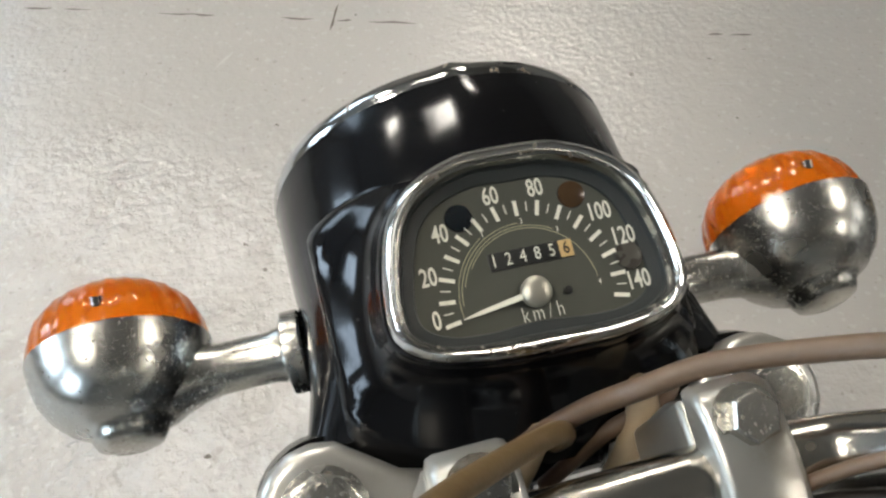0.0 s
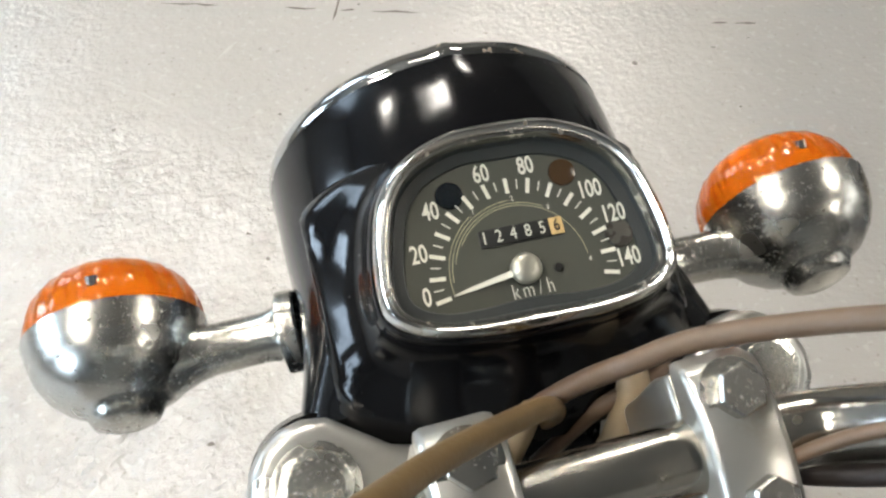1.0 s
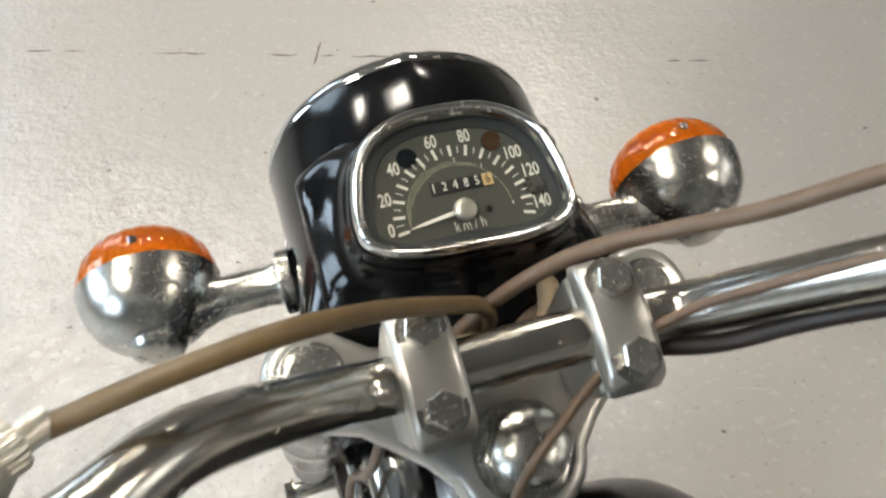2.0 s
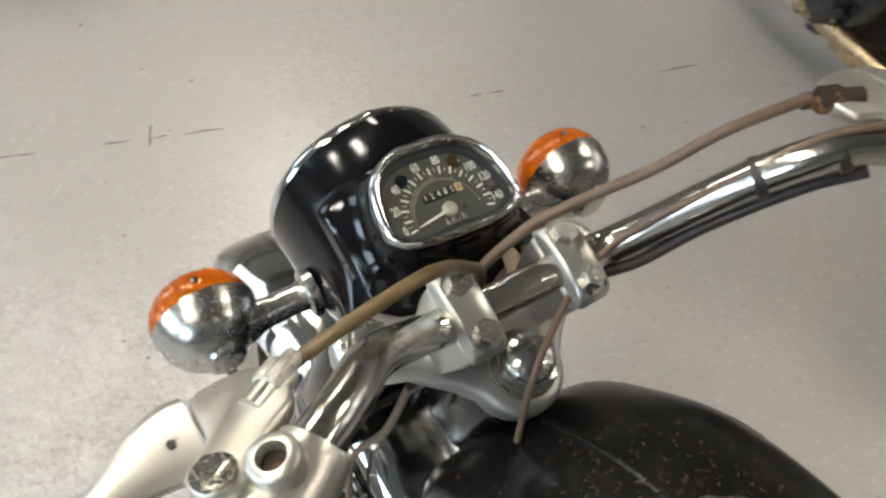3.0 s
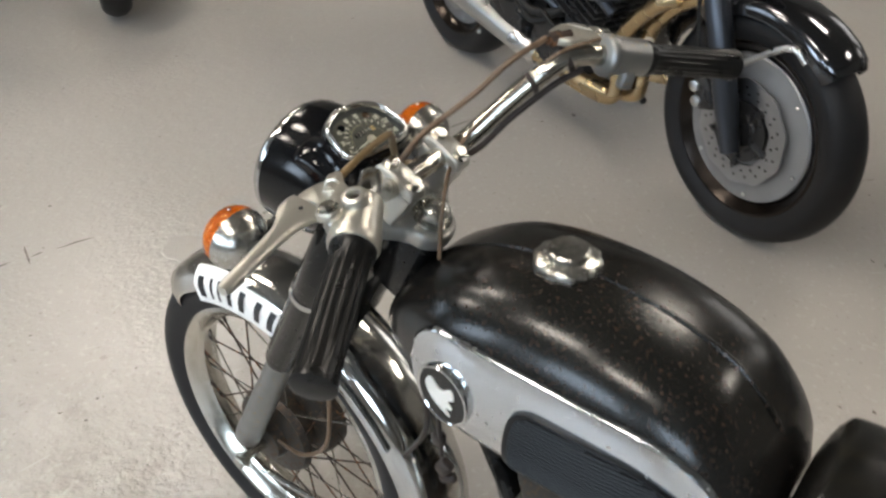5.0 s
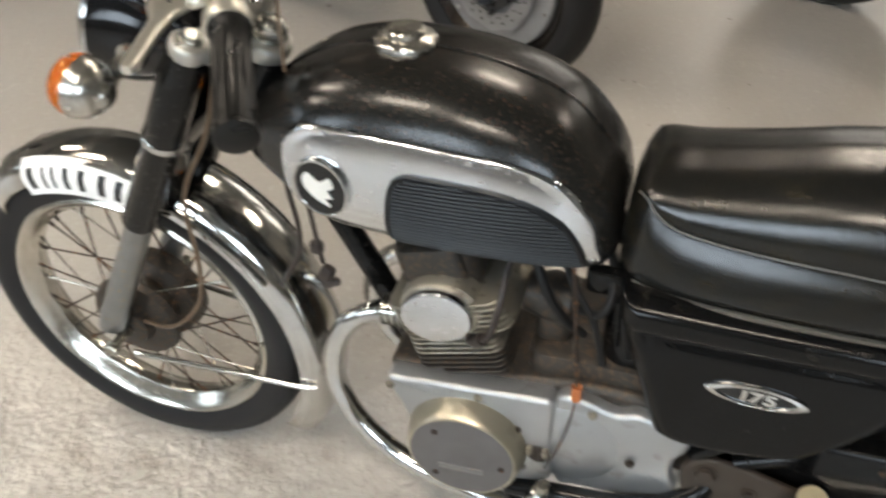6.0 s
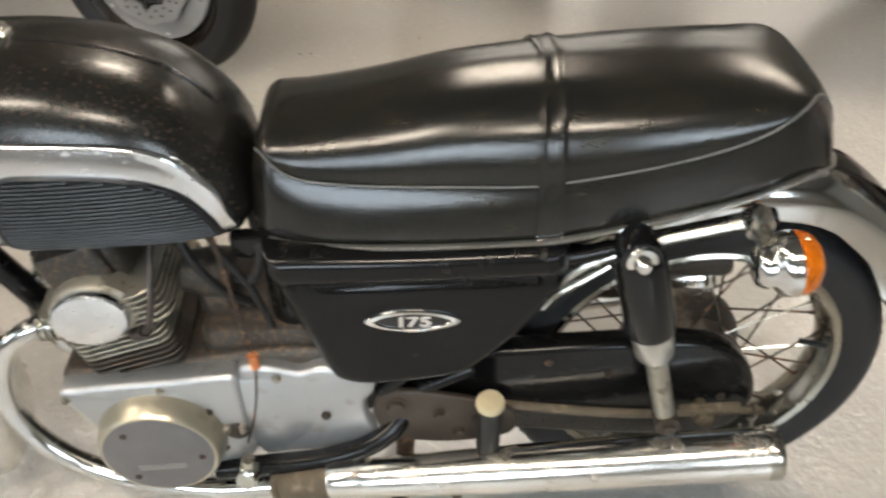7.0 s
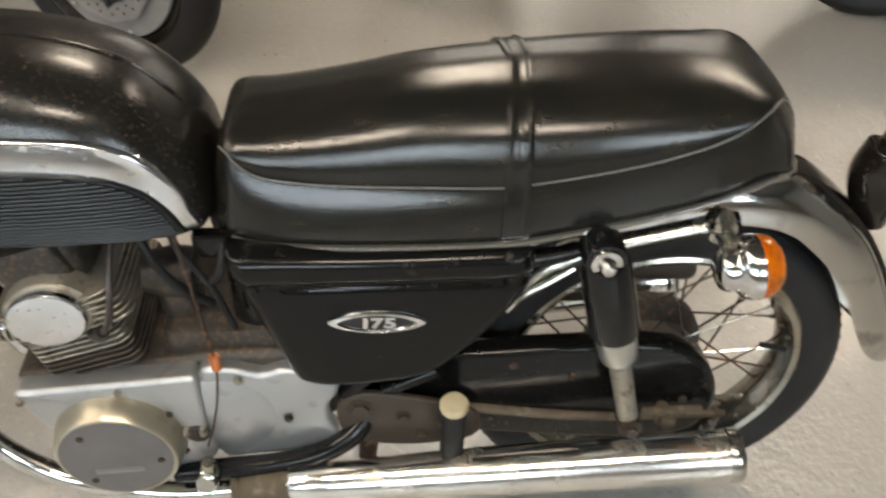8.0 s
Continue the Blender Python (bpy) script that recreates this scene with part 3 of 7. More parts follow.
def floor_marks():
    """A dashed saw joint across the floor and a few short scratches."""
    rnd = random.Random(5)
    bm = bm_new()
    def dash(ax, ay, bx, by, w):
        n = max(3, int(math.hypot(bx - ax, by - ay) / 0.02))
        ux, uy = bx - ax, by - ay
        l = math.hypot(ux, uy)
        nx, ny = -uy / l, ux / l
        left, right = [], []
        for k in range(n + 1):
            t = k / n
            o = rnd.uniform(-0.002, 0.002)
            h = w * (0.35 + rnd.random()) * min(1, 6 * t + 0.3, 6 * (1 - t) + 0.3) / 2
            px, py = ax + ux * t + nx * o, ay + uy * t + ny * o
            left.append(bm.verts.new((px + nx * h, py + ny * h, 0.0012)))
            right.append(bm.verts.new((px - nx * h, py - ny * h, 0.0012)))
        for k in range(n):
            bm.faces.new((left[k], right[k], right[k + 1], left[k + 1]))
    ax, ay, bx, by = -1.262, 2.164, 0.70, 1.411
    at = 0.0
    while at < 1.0:
        ln = rnd.uniform(0.008, 0.06)
        if rnd.random() < 0.62:
            a, b = at, min(1, at + ln)
            dash(ax + (bx - ax) * a, ay + (by - ay) * a, ax + (bx - ax) * b, ay + (by - ay) * b, 0.005)
        at += ln + rnd.uniform(0.004, 0.03)
    dash(0.163, 1.580, 0.200, 1.662, 0.005)
    dash(0.882, 1.344, 0.912, 1.335, 0.006)
    dash(0.926, 1.329, 0.966, 1.316, 0.005)
    dash(1.345, 1.165, 1.458, 1.135, 0.005)
    dash(1.767, 0.063, 1.856, -0.013, 0.004)
    for k in range(60):
        x, y = rnd.uniform(-1.2, 2.2), rnd.uniform(-2.2, 2.6)
        a, l = rnd.uniform(0, 6.28), rnd.uniform(0.004, 0.014)
        dash(x, y, x + l * math.cos(a), y + l * math.sin(a), l * 0.6)
    ob = part("floor_crack", bm, CRACK, smooth=False)
    tagged(ob, "dashed dark saw joint and specks in the concrete floor", "floor mark", kind="structure")


floor_marks()


def floor_scuffs():
    """Many faint pale scrapes worn into the floor's coat."""
    rnd = random.Random(21)
    verts, faces = [], []
    for k in range(520):
        x, y = rnd.uniform(-1.4, 2.4), rnd.uniform(-2.4, 3.2)
        a, l = rnd.gauss(0.4, 0.9), rnd.uniform(0.01, 0.07)
        w = rnd.uniform(0.0008, 0.0035)
        n = 5
        base = len(verts)
        bend = rnd.uniform(-0.15, 0.15)
        for i in range(n + 1):
            t = i / n
            ang = a + bend * (t - 0.5)
            px, py = x + l * t * math.cos(ang), y + l * t * math.sin(ang)
            h = w * (0.3 + rnd.random()) * math.sin(math.pi * (0.08 + 0.84 * t))
            verts.append((px - h * math.sin(ang), py + h * math.cos(ang), 0.0008))
            verts.append((px + h * math.sin(ang), py - h * math.cos(ang), 0.0008))
        for i in range(n):
            b = base + 2 * i
            faces.append((b, b + 1, b + 3, b + 2))
    me = bpy.data.meshes.new("floor_scuff")
    me.from_pydata(verts, [], faces)
    me.materials.append(SCUFF)
    tagged(new("floor_scuff", me), "faint pale scrapes in the floor coating", "floor mark", kind="stuff")


floor_scuffs()


def floor_wear(name, material, count, seed, size, label):
    """Ragged flakes of worn coat, the pale ones also painted glints, between the saw joint and the motorcycle's stand.
    """
    rnd = random.Random(seed)
    verts, faces = [], []
    made = 0
    while made < count:
        x, y = rnd.uniform(-1.1, 0.5), rnd.uniform(0.0, 2.1)
        edge = 1.68 - 0.39 * x - 0.03
        if y > edge or rnd.random() > min(1.0, (edge - y) / 0.45) * min(1.0, (0.5 - x) / 0.4):
            continue
        made += 1
        r = size * (0.25 + rnd.random() ** 2.5 * 1.6)
        a, flat = rnd.gauss(0.5, 0.7), rnd.uniform(0.3, 0.8)
        n = 11
        z = 0.0004 + 0.0007 * rnd.random()
        base = len(verts)
        for k in range(n):
            t = 2 * math.pi * k / n
            q = r * rnd.uniform(0.45, 1.2)
            u, v = q * math.cos(t), q * math.sin(t) * flat
            verts.append((x + u * math.cos(a) - v * math.sin(a), y + u * math.sin(a) + v * math.cos(a), z))
        faces.append(tuple(range(base, base + n)))
    me = bpy.data.meshes.new(name)
    me.from_pydata(verts, [], faces)
    me.materials.append(material)
    tagged(new(name, me), label, "floor mark", kind="stuff")


# the pale flecks partly stand in for glints of the lamps on the coat
floor_wear("floor_wear", WEAR_GLINT_PALE, 1500, 31, 0.007, "pale flecks of worn floor coating and painted-in lamp glints")
floor_wear("floor_stain", WEAR_GREY, 700, 32, 0.008, "grey smudges in the worn concrete floor")


def floor_film():
    """A thin glassy scab of clear varnish on the floor."""
    rnd = random.Random(9)
    bm = bm_new()
    o = [(0.450 + 0.062 * (0.75 + 0.5 * rnd.random()) * math.cos(a), 1.300 + 0.088 * (0.75 + 0.5 * rnd.random()) * math.sin(a)) for a in np.linspace(0, 2 * math.pi, 16, endpoint=False)]
    o = [tuple(p) for p in spline(o, 4, True)]
    prism(bm, o, 0.0012, Matrix.Translation((0, 0, 0.0003)), 0.0005, 1)
    tagged(part("floor_varnish", bm, FILM, smooth=False), "thin glassy varnish patch on the concrete floor", "floor mark", kind="structure")


FILM = mat("clear_varnish", (0.375, 0.358, 0.33), (0.385, 0.368, 0.34), (0.22, 0.3), 0.0, 40, 220, 0.5)
floor_film()


# ---- the old motorcycle: wheels, tank, seat ----
bike = thing("motorcycle", (0, -0.2, 0), "old black and chrome motorcycle with worn paint, on its stand", "motorcycle")
# the bars and lamp sit slightly turned and tipped on the fork
BAR_AT = Vector((0, 0.168, 0.84))
FRONT = (Matrix.Translation(BAR_AT + Vector((-0.0054, 0.0148, 0.0199))) @ Matrix.Rotation(radians(-1.36), 4, "Z") @ Matrix.Rotation(radians(3.91), 4, "X")
         @ Matrix.Scale(1.024, 4) @ Matrix.Translation(-BAR_AT))
FRONT_WHEEL = Matrix.Translation((-0.004, 0.17, 0)) @ Matrix.Rotation(radians(-1.4), 4, "Z") @ Matrix.Translation((0, -0.17, 0))
FWY, FWZ, RWY, RWZ, WR = 0.470, 0.282, -0.832, 0.279, 0.277
GUY, GUZ = 0.466, 0.275


def wheel(owner, name, cy, cz, R, width, rim_r, m, tyre_mat, hub_r, spoke_n=36, label="", rim_mat=None):
    """Tyre, chromed rim, hub and laced spokes about the x axis at (0, cy, cz)."""
    base = (m or Matrix()) @ Matrix.Translation((0, cy, cz)) @ Matrix.Rotation(radians(90), 4, "Y")
    bm = bm_new()
    h = R - rim_r
    prof = [(rim_r - 0.004, -width * 0.30), (rim_r + 0.10 * h, -width * 0.40), (rim_r + 0.45 * h, -width * 0.50), (rim_r + 0.70 * h, -width * 0.48),
            (R - 0.13 * h, -width * 0.37), (R - 0.03 * h, -width * 0.18), (R, 0)]
    prof = prof + [(r, -z) for r, z in prof[-2::-1]]
    pr = spline(prof, 3)
    lathe(bm, [tuple(p) for p in pr], base, 72)
    tyre = part("tyre", bm, tyre_mat, owner, label)
    # tread blocks on the crown
    bm = bm_new()
    for k in range(72):
        a = 2 * math.pi * k / 72
        for s in (-1, 1):
            mm = base @ Matrix.Rotation(a + s * 0.02, 4, "Z") @ Matrix.Translation((R - 0.0108, 0, s * width * 0.2)) @ Matrix.Rotation(s * 0.45, 4, "Y") @ Matrix.Rotation(s * 0.4, 4, "X")
            block(bm, 0.006, R * 0.066, width * 0.22, mm, 0.002)
    part("tread", bm, tyre_mat, tyre)
    bm = bm_new()
    rw = width * 0.36
    prof = [(rim_r + 0.003, -rw), (rim_r + 0.007, -rw - 0.003), (rim_r + 0.002, -rw - 0.006), (rim_r - 0.006, -rw - 0.002), (rim_r - 0.013, -rw * 0.55), (rim_r - 0.020, -rw * 0.3),
            (rim_r - 0.021, 0)]
    prof = prof + [(r, -z) for r, z in prof[-2::-1]]
    lathe(bm, prof, base, 72)
    part("rim", bm, rim_mat or CHROME, owner, "chromed steel wheel rim")
    if spoke_n:
        for k in range(spoke_n):
            bm = bm_new()
            s = 1 if k % 2 else -1
            a = 2 * math.pi * k / spoke_n
            b = a + (0.55 if (k // 2) % 2 else -0.55)
            p0 = base @ Vector((hub_r * math.cos(b), hub_r * math.sin(b), s * 0.030))
            p1 = base @ Vector(((rim_r - 0.018) * math.cos(a), (rim_r - 0.018) * math.sin(a), s * 0.004))
            rod(bm, p0, p1, 0.0016, 6)
            q = p0.lerp(p1, 0.93)
            rod(bm, q, p1, 0.0030, 6)
            part("spoke", bm, RUSTY if k % 3 else CHROME_WORN, owner)
    return tyre


wheel(bike, "front_wheel", FWY, FWZ, 0.285, 0.076, 0.219, FRONT_WHEEL, TYRE, 0.062, label="black rubber tyre with worn tread", rim_mat=CHROME_BAR)
wheel(bike, "rear_wheel", RWY, RWZ, WR, 0.082, 0.210, None, TYRE, 0.072, label="black rubber tyre with worn tread", rim_mat=RIM_TARNISHED)


def hub(cy, cz, m, prof, material, name, label):
    bm = bm_new()
    base = (m or Matrix()) @ Matrix.Translation((0, cy, cz)) @ Matrix.Rotation(radians(90), 4, "Y")
    lathe(bm, prof, base, 40, True, True)
    return part(name, bm, material, bike, label)


hub(FWY, FWZ, FRONT_WHEEL, [(0.02, -0.062), (0.034, -0.060), (0.038, -0.044), (0.072, -0.040), (0.077, -0.030), (0.060, -0.02), (0.056, 0.0), (0.078, 0.012), (0.082, 0.024), (0.082, 0.045), (0.03, 0.052)], ALU_DULL, "front_hub", "dull grease-stained alloy drum hub")
hub(RWY, RWZ, None, [(0.02, -0.075), (0.03, -0.072), (0.05, -0.05), (0.070, -0.045), (0.078, -0.03), (0.07, 0.0), (0.085, 0.02), (0.085, 0.045), (0.03, 0.055)], ALU_DULL, "rear_hub", "dark grimy alloy drum hub")

# tank: superellipse sections along the bike
TANK_TOP = [(-0.268, 0.650), (-0.258, 0.694), (-0.235, 0.730), (-0.19, 0.773), (-0.10, 0.804), (0.0, 0.812), (0.08, 0.799), (0.135, 0.772), (0.175, 0.738), (0.20, 0.690)]
TANK_BOT = [(-0.268, 0.610), (-0.25, 0.592), (-0.12, 0.586), (0.04, 0.592), (0.10, 0.610), (0.16, 0.650), (0.20, 0.672)]
TANK_W = [(-0.268, 0.070), (-0.255, 0.089), (-0.22, 0.1065), (-0.12, 0.120), (0.0, 0.1228), (0.08, 0.119), (0.13, 0.102), (0.175, 0.080), (0.20, 0.050)]
TANK_N = 2.95


def tank_dims(y):
    t, b, w = lerp(TANK_TOP, y), lerp(TANK_BOT, y), lerp(TANK_W, y)
    zc = b + (t - b) * 0.42
    return t, b, w, zc


def tank_x(y, z):
    t, b, w, zc = tank_dims(y)
    h = t - zc if z > zc else zc - b
    q = min(0.995, abs(z - zc) / max(h, 1e-3))
    return w * (1 - q**TANK_N) ** (1 / TANK_N)


def tank_body():
    bm = bm_new()
    rings = []
    for y in np.linspace(0.20, -0.268, 50):
        t, b, w, zc = tank_dims(y)
        ring = []
        for a in np.linspace(0, 2 * math.pi, 56, endpoint=False):
            c, s = math.cos(a), math.sin(a)
            h = t - zc if s > 0 else zc - b
            ring.append((w * math.copysign(abs(c) ** (2 / TANK_N), c), y, zc + h * math.copysign(abs(s) ** (2 / TANK_N), s)))
        rings.append(ring)
    loft(bm, rings, cap0=True, cap1=True)
    tank = part("fuel_tank", bm, TANK_BLACK, bike, "worn black fuel tank with chrome sides", angle=60)
    # centre seam
    bm = bm_new()
    tube(bm, [(0, y, tank_dims(y)[0] + 0.0005) for y in np.linspace(0.175, -0.262, 20)], 0.0032, 8, 2, flat=0.6)
    part("seam", bm, TANK_BLACK, tank, "welded centre seam")
    return tank


tank = tank_body()
PANEL = [(0.118, 0.722), (0.098, 0.748), (0.068, 0.757), (0.0, 0.757), (-0.07, 0.753), (-0.15, 0.744), (-0.205, 0.722), (-0.237, 0.685), (-0.252, 0.645), (-0.258, 0.604),
         (-0.20, 0.5985), (-0.116, 0.596), (-0.02, 0.598), (0.060, 0.606), (0.098, 0.630), (0.119, 0.675)]
PAD = [(-0.016, 0.700), (-0.030, 0.716), (-0.055, 0.719), (-0.12, 0.714), (-0.175, 0.701), (-0.212, 0.678), (-0.232, 0.648), (-0.240, 0.620), (-0.232, 0.612), (-0.14, 0.607), (-0.03, 0.606), (-0.012, 0.614), (-0.010, 0.655)]


def on_tank(side, out, off, bead=0.0, rings_n=10):
    """A sheet laid on the tank's side within an outline, off metres proud, with a raised rim."""
    o = spline(out, 5, True)
    c = o.mean(0)
    rings = []
    for s, d in [(1.0, -0.004), (1.0, off * 0.6), (0.992, off + bead * 0.7), (0.975, off + bead), (0.955, off + bead * 0.6), (0.935, off)] + [(q, off) for q in np.linspace(0.88, 0.04, rings_n)]:
        ring = []
        for p in o:
            y, z = c + (p - c) * s
            ring.append((side * (tank_x(y, z) + d), y, z))
        rings.append(ring)
    bm = bm_new()
    loft(bm, rings, cap1=True)
    return bm


PADS = {}
for side in (-1, 1):
    part("chrome_side_panel", on_tank(side, PANEL, 0.0022, 0.0025), CHROME_SATIN, tank, "polished chrome tank side panel")
    PADS[side] = part("knee_pad", on_tank(side, PAD, 0.006, 0.0015), KNEE, tank, "black ribbed rubber knee pad")


def in_outline(out, z):
    """Where a level line crosses an outline: lowest and highest y."""
    o = spline(out, 5, True)
    ys = []
    for a, b in zip(o, np.roll(o, -1, 0)):
        if (a[1] - z) * (b[1] - z) < 0:
            ys.append(a[0] + (b[0] - a[0]) * (z - a[1]) / (b[1] - a[1]))
    return (min(ys), max(ys)) if len(ys) > 1 else None


for side in (-1, 1):
    for k in range(20):
        z = 0.6135 + 0.0052 * k
        span = in_outline([((y + 0.12) * 0.93 - 0.12, (z0 - 0.66) * 0.93 + 0.66) for y, z0 in PAD], z)
        if span is None or span[1] - span[0] < 0.02:
            continue
        bm = bm_new()
        pts = [(side * (tank_x(y, z) + 0.0068), y, z) for y in np.linspace(span[0], span[1], 14)]
        tube(bm, pts, 0.0023, 6, 1)
        part("rib", bm, KNEE, PADS[side])


def tank_cap():
    at = Vector((0.0, 0.0, 0.804))
    m = axis_m(at, (0, 0.02, 1)) @ Matrix.Scale(1.1, 4)
    bm = bm_new()
    ring = [(0.030, 0), (0.0328, 0.003), (0.0332, 0.007), (0.0318, 0.012)]
    n = 48
    rings = []
    for r, h in ring:
        rings.append([m @ Vector(((r + 0.0010 * math.cos(10 * a) * (h > 0.001)) * math.cos(a), (r + 0.0010 * math.cos(10 * a) * (h > 0.001)) * math.sin(a), h)) for a in np.linspace(0, 2 * math.pi, n, endpoint=False)])
    for r, h in [(0.0290, 0.0142), (0.0215, 0.0156), (0.0208, 0.0160), (0.0205, 0.0215), (0.0185, 0.0232), (0.010, 0.0240), (0.002, 0.0243)]:
        rings.append([m @ Vector((r * math.cos(a), r * math.sin(a), h)) for a in np.linspace(0, 2 * math.pi, n, endpoint=False)])
    loft(bm, rings, cap0=True, cap1=True)
    cap = part("fuel_cap", bm, CHROME_DULL, tank, "chromed scalloped fuel filler cap", angle=30)
    return cap


tank_cap()


def tank_badge(side):
    o = [(0.034 * math.cos(a), 0.037 * math.sin(a)) for a in np.linspace(0, 2 * math.pi, 32, endpoint=False)]
    cy, cz = 0.066, 0.682
    x = tank_x(cy, cz) + 0.002
    n = Vector((side, -(tank_x(cy + 0.03, cz) - tank_x(cy - 0.03, cz)) / 0.06, -(tank_x(cy, cz + 0.03) - tank_x(cy, cz - 0.03)) / 0.06)).normalized()
    z = n
    yv = Vector((0, 0, 1))
    yv = (yv - z * yv.dot(z)).normalized()
    xv = yv.cross(z)
    m = Matrix.Translation((side * x, cy, cz)) @ Matrix((xv, yv, z)).transposed().to_4x4()
    bm = bm_new()
    rings = [[m @ Vector((p[0] * s, p[1] * s, h)) for p in o] for s, h in [(1.07, -0.01), (1.07, 0.002), (1.04, 0.005), (0.99, 0.0052), (0.96, 0.004)]]
    loft(bm, rings)
    ring = part("badge_rim", bm, CHROME_CLEAN, tank, "chromed round badge rim")
    bm = bm_new()
    prism(bm, [(p[0] * 0.98, p[1] * 0.98) for p in o], 0.0025, m @ Matrix.Translation((0, 0, 0.0015)))
    part("badge_face", bm, BADGE_BLACK, ring, "black enamel badge face")
    # a plain swept pale shape
    bm = bm_new()
    s = -side
    wing = spline([(-0.014 * s, 0.020), (-0.022 * s, 0.010), (-0.018 * s, -0.004), (-0.004 * s, -0.016), (0.012 * s, -0.022), (0.006 * s, -0.012), (0.015 * s, -0.010), (0.010 * s, 0.0), (0.018 * s, 0.006), (0.014 * s, 0.018), (0.0, 0.010)], 4, True)
    prism(bm, wing, 0.0015, m @ Matrix.Translation((0, 0, 0.0041)))
    part("badge_mark", bm, BADGE_WHITE, ring, "plain pale swept shape")


for side in (-1, 1):
    tank_badge(side)

# seat
SEAT_TOP = [(-0.9385, 0.6665), (-0.9318, 0.6932), (-0.9194, 0.7226), (-0.9003, 0.745), (-0.8813, 0.755), (-0.8479, 0.764), (-0.7907, 0.7705), (-0.7144, 0.772), (-0.60, 0.7678), (-0.50, 0.7589), (-0.42, 0.7425), (-0.34, 0.7293), (-0.31, 0.726), (-0.295, 0.718), (-0.282, 0.700), (-0.272, 0.668)]
SEAT_PIPE = [(-0.9385, 0.66), (-0.9318, 0.686), (-0.9194, 0.715), (-0.9003, 0.740), (-0.8880, 0.749), (-0.8760, 0.750), (-0.8640, 0.747), (-0.8500, 0.7395), (-0.8288, 0.728), (-0.7811, 0.713), (-0.7239, 0.700), (-0.6162, 0.681), (-0.59, 0.677), (-0.49, 0.674), (-0.40, 0.673), (-0.335, 0.678), (-0.312, 0.687), (-0.30, 0.697), (-0.292, 0.704), (-0.286, 0.702), (-0.279, 0.69), (-0.272, 0.664)]
PIPE_W = [(-0.9385, 0.0192), (-0.9318, 0.0330), (-0.9194, 0.0420), (-0.9003, 0.0560), (-0.8880, 0.0690), (-0.8765, 0.0840), (-0.8640, 0.0950), (-0.8479, 0.1030), (-0.7907, 0.1132), (-0.6953, 0.1189), (-0.60, 0.117), (-0.50, 0.1084), (-0.42, 0.1007), (-0.335, 0.0911), (-0.312, 0.0863), (-0.30, 0.0815), (-0.292, 0.0729), (-0.286, 0.0614), (-0.272, 0.0432)]
SEAT_LOW = [(-0.9385, 0.65), (-0.9242, 0.655), (-0.8813, 0.668), (-0.8193, 0.652), (-0.7335, 0.634), (-0.6172, 0.612), (-0.59, 0.609), (-0.40, 0.604), (-0.30, 0.605), (-0.272, 0.61)]
SEAT_W = [(-0.9385, 0.024), (-0.9318, 0.052), (-0.9194, 0.076), (-0.9003, 0.094), (-0.8574, 0.112), (-0.7907, 0.122), (-0.6953, 0.128), (-0.58, 0.129), (-0.45, 0.124), (-0.35, 0.115), (-0.30, 0.104), (-0.285, 0.094), (-0.272, 0.074)]


def seat_section(y, grow=0.0):
    t, p, l, w, v = lerp(SEAT_TOP, y), lerp(SEAT_PIPE, y), lerp(SEAT_LOW, y), lerp(SEAT_W, y), lerp(PIPE_W, y)
    d, h = p - l, t - p
    ctrl = [(w * 0.975, l + 0.003), (w, l + d * 0.18), (w * 0.55 + v * 0.45, l + d * 0.66), (v, p), (v * 0.95, p + h * 0.34), (v * 0.80, p + h * 0.66), (v * 0.46, p + h * 0.91), (0.0, t)]
    half = [(w * 0.90, l - 0.004)] + [tuple(q) for q in spline(ctrl, 4)]
    half = [(x + grow * (x > 0.001), z + grow * 0.8) for x, z in half]
    return [(-x, y, z) for x, z in half] + [(x, y, z) for x, z in half[-2::-1]]


def seat():
    bm = bm_new()
    ys = list(np.linspace(-0.272, -0.30, 8)) + list(np.linspace(-0.308, -0.868, 44)) + list(np.linspace(-0.875, -0.9385, 14))
    loft(bm, [seat_section(y) for y in ys], closed=True, cap0=True, cap1=True)
    ob = part("seat", bm, VINYL, bike, "long scuffed black vinyl dual seat", angle=70)
    for side in (-1, 1):
        bm = bm_new()
        pts = [(side * (lerp(PIPE_W, y) + 0.0005), y, lerp(SEAT_PIPE, y) + 0.0005) for y in np.linspace(-0.284, -0.9385, 70)]
        tube(bm, pts, 0.0011, 6, 1)
        part("piping", bm, PIPING, ob, "thin grey sewn piping")
        bm = bm_new()
        pts = [(side * (lerp(SEAT_W, y) * 0.99 + 0.0045), y, lerp(SEAT_LOW, y) + 0.003) for y in np.linspace(-0.292, -0.934, 48)]
        tube(bm, pts, 0.0046, 8, 1)
        part("trim_strip", bm, CHROME_CLEAN, ob, "bright metal trim strip")
    bm = bm_new()
    rings = []
    prof = [(-0.0145, -0.003), (-0.0145, 0.003), (-0.010, 0.0045), (-0.008, 0.0032), (0.008, 0.0032), (0.010, 0.0045), (0.0145, 0.003), (0.0145, -0.003)]
    for dy, g in prof:
        sec = seat_section(-0.602 + dy, g)
        rings.append([(x, y - 0.012 * (1 - abs(x) / 0.13), z) for x, y, z in sec])
    loft(bm, rings, closed=False)
    part("strap", bm, VINYL, ob, "black vinyl passenger strap", angle=50)
    return ob


seat()


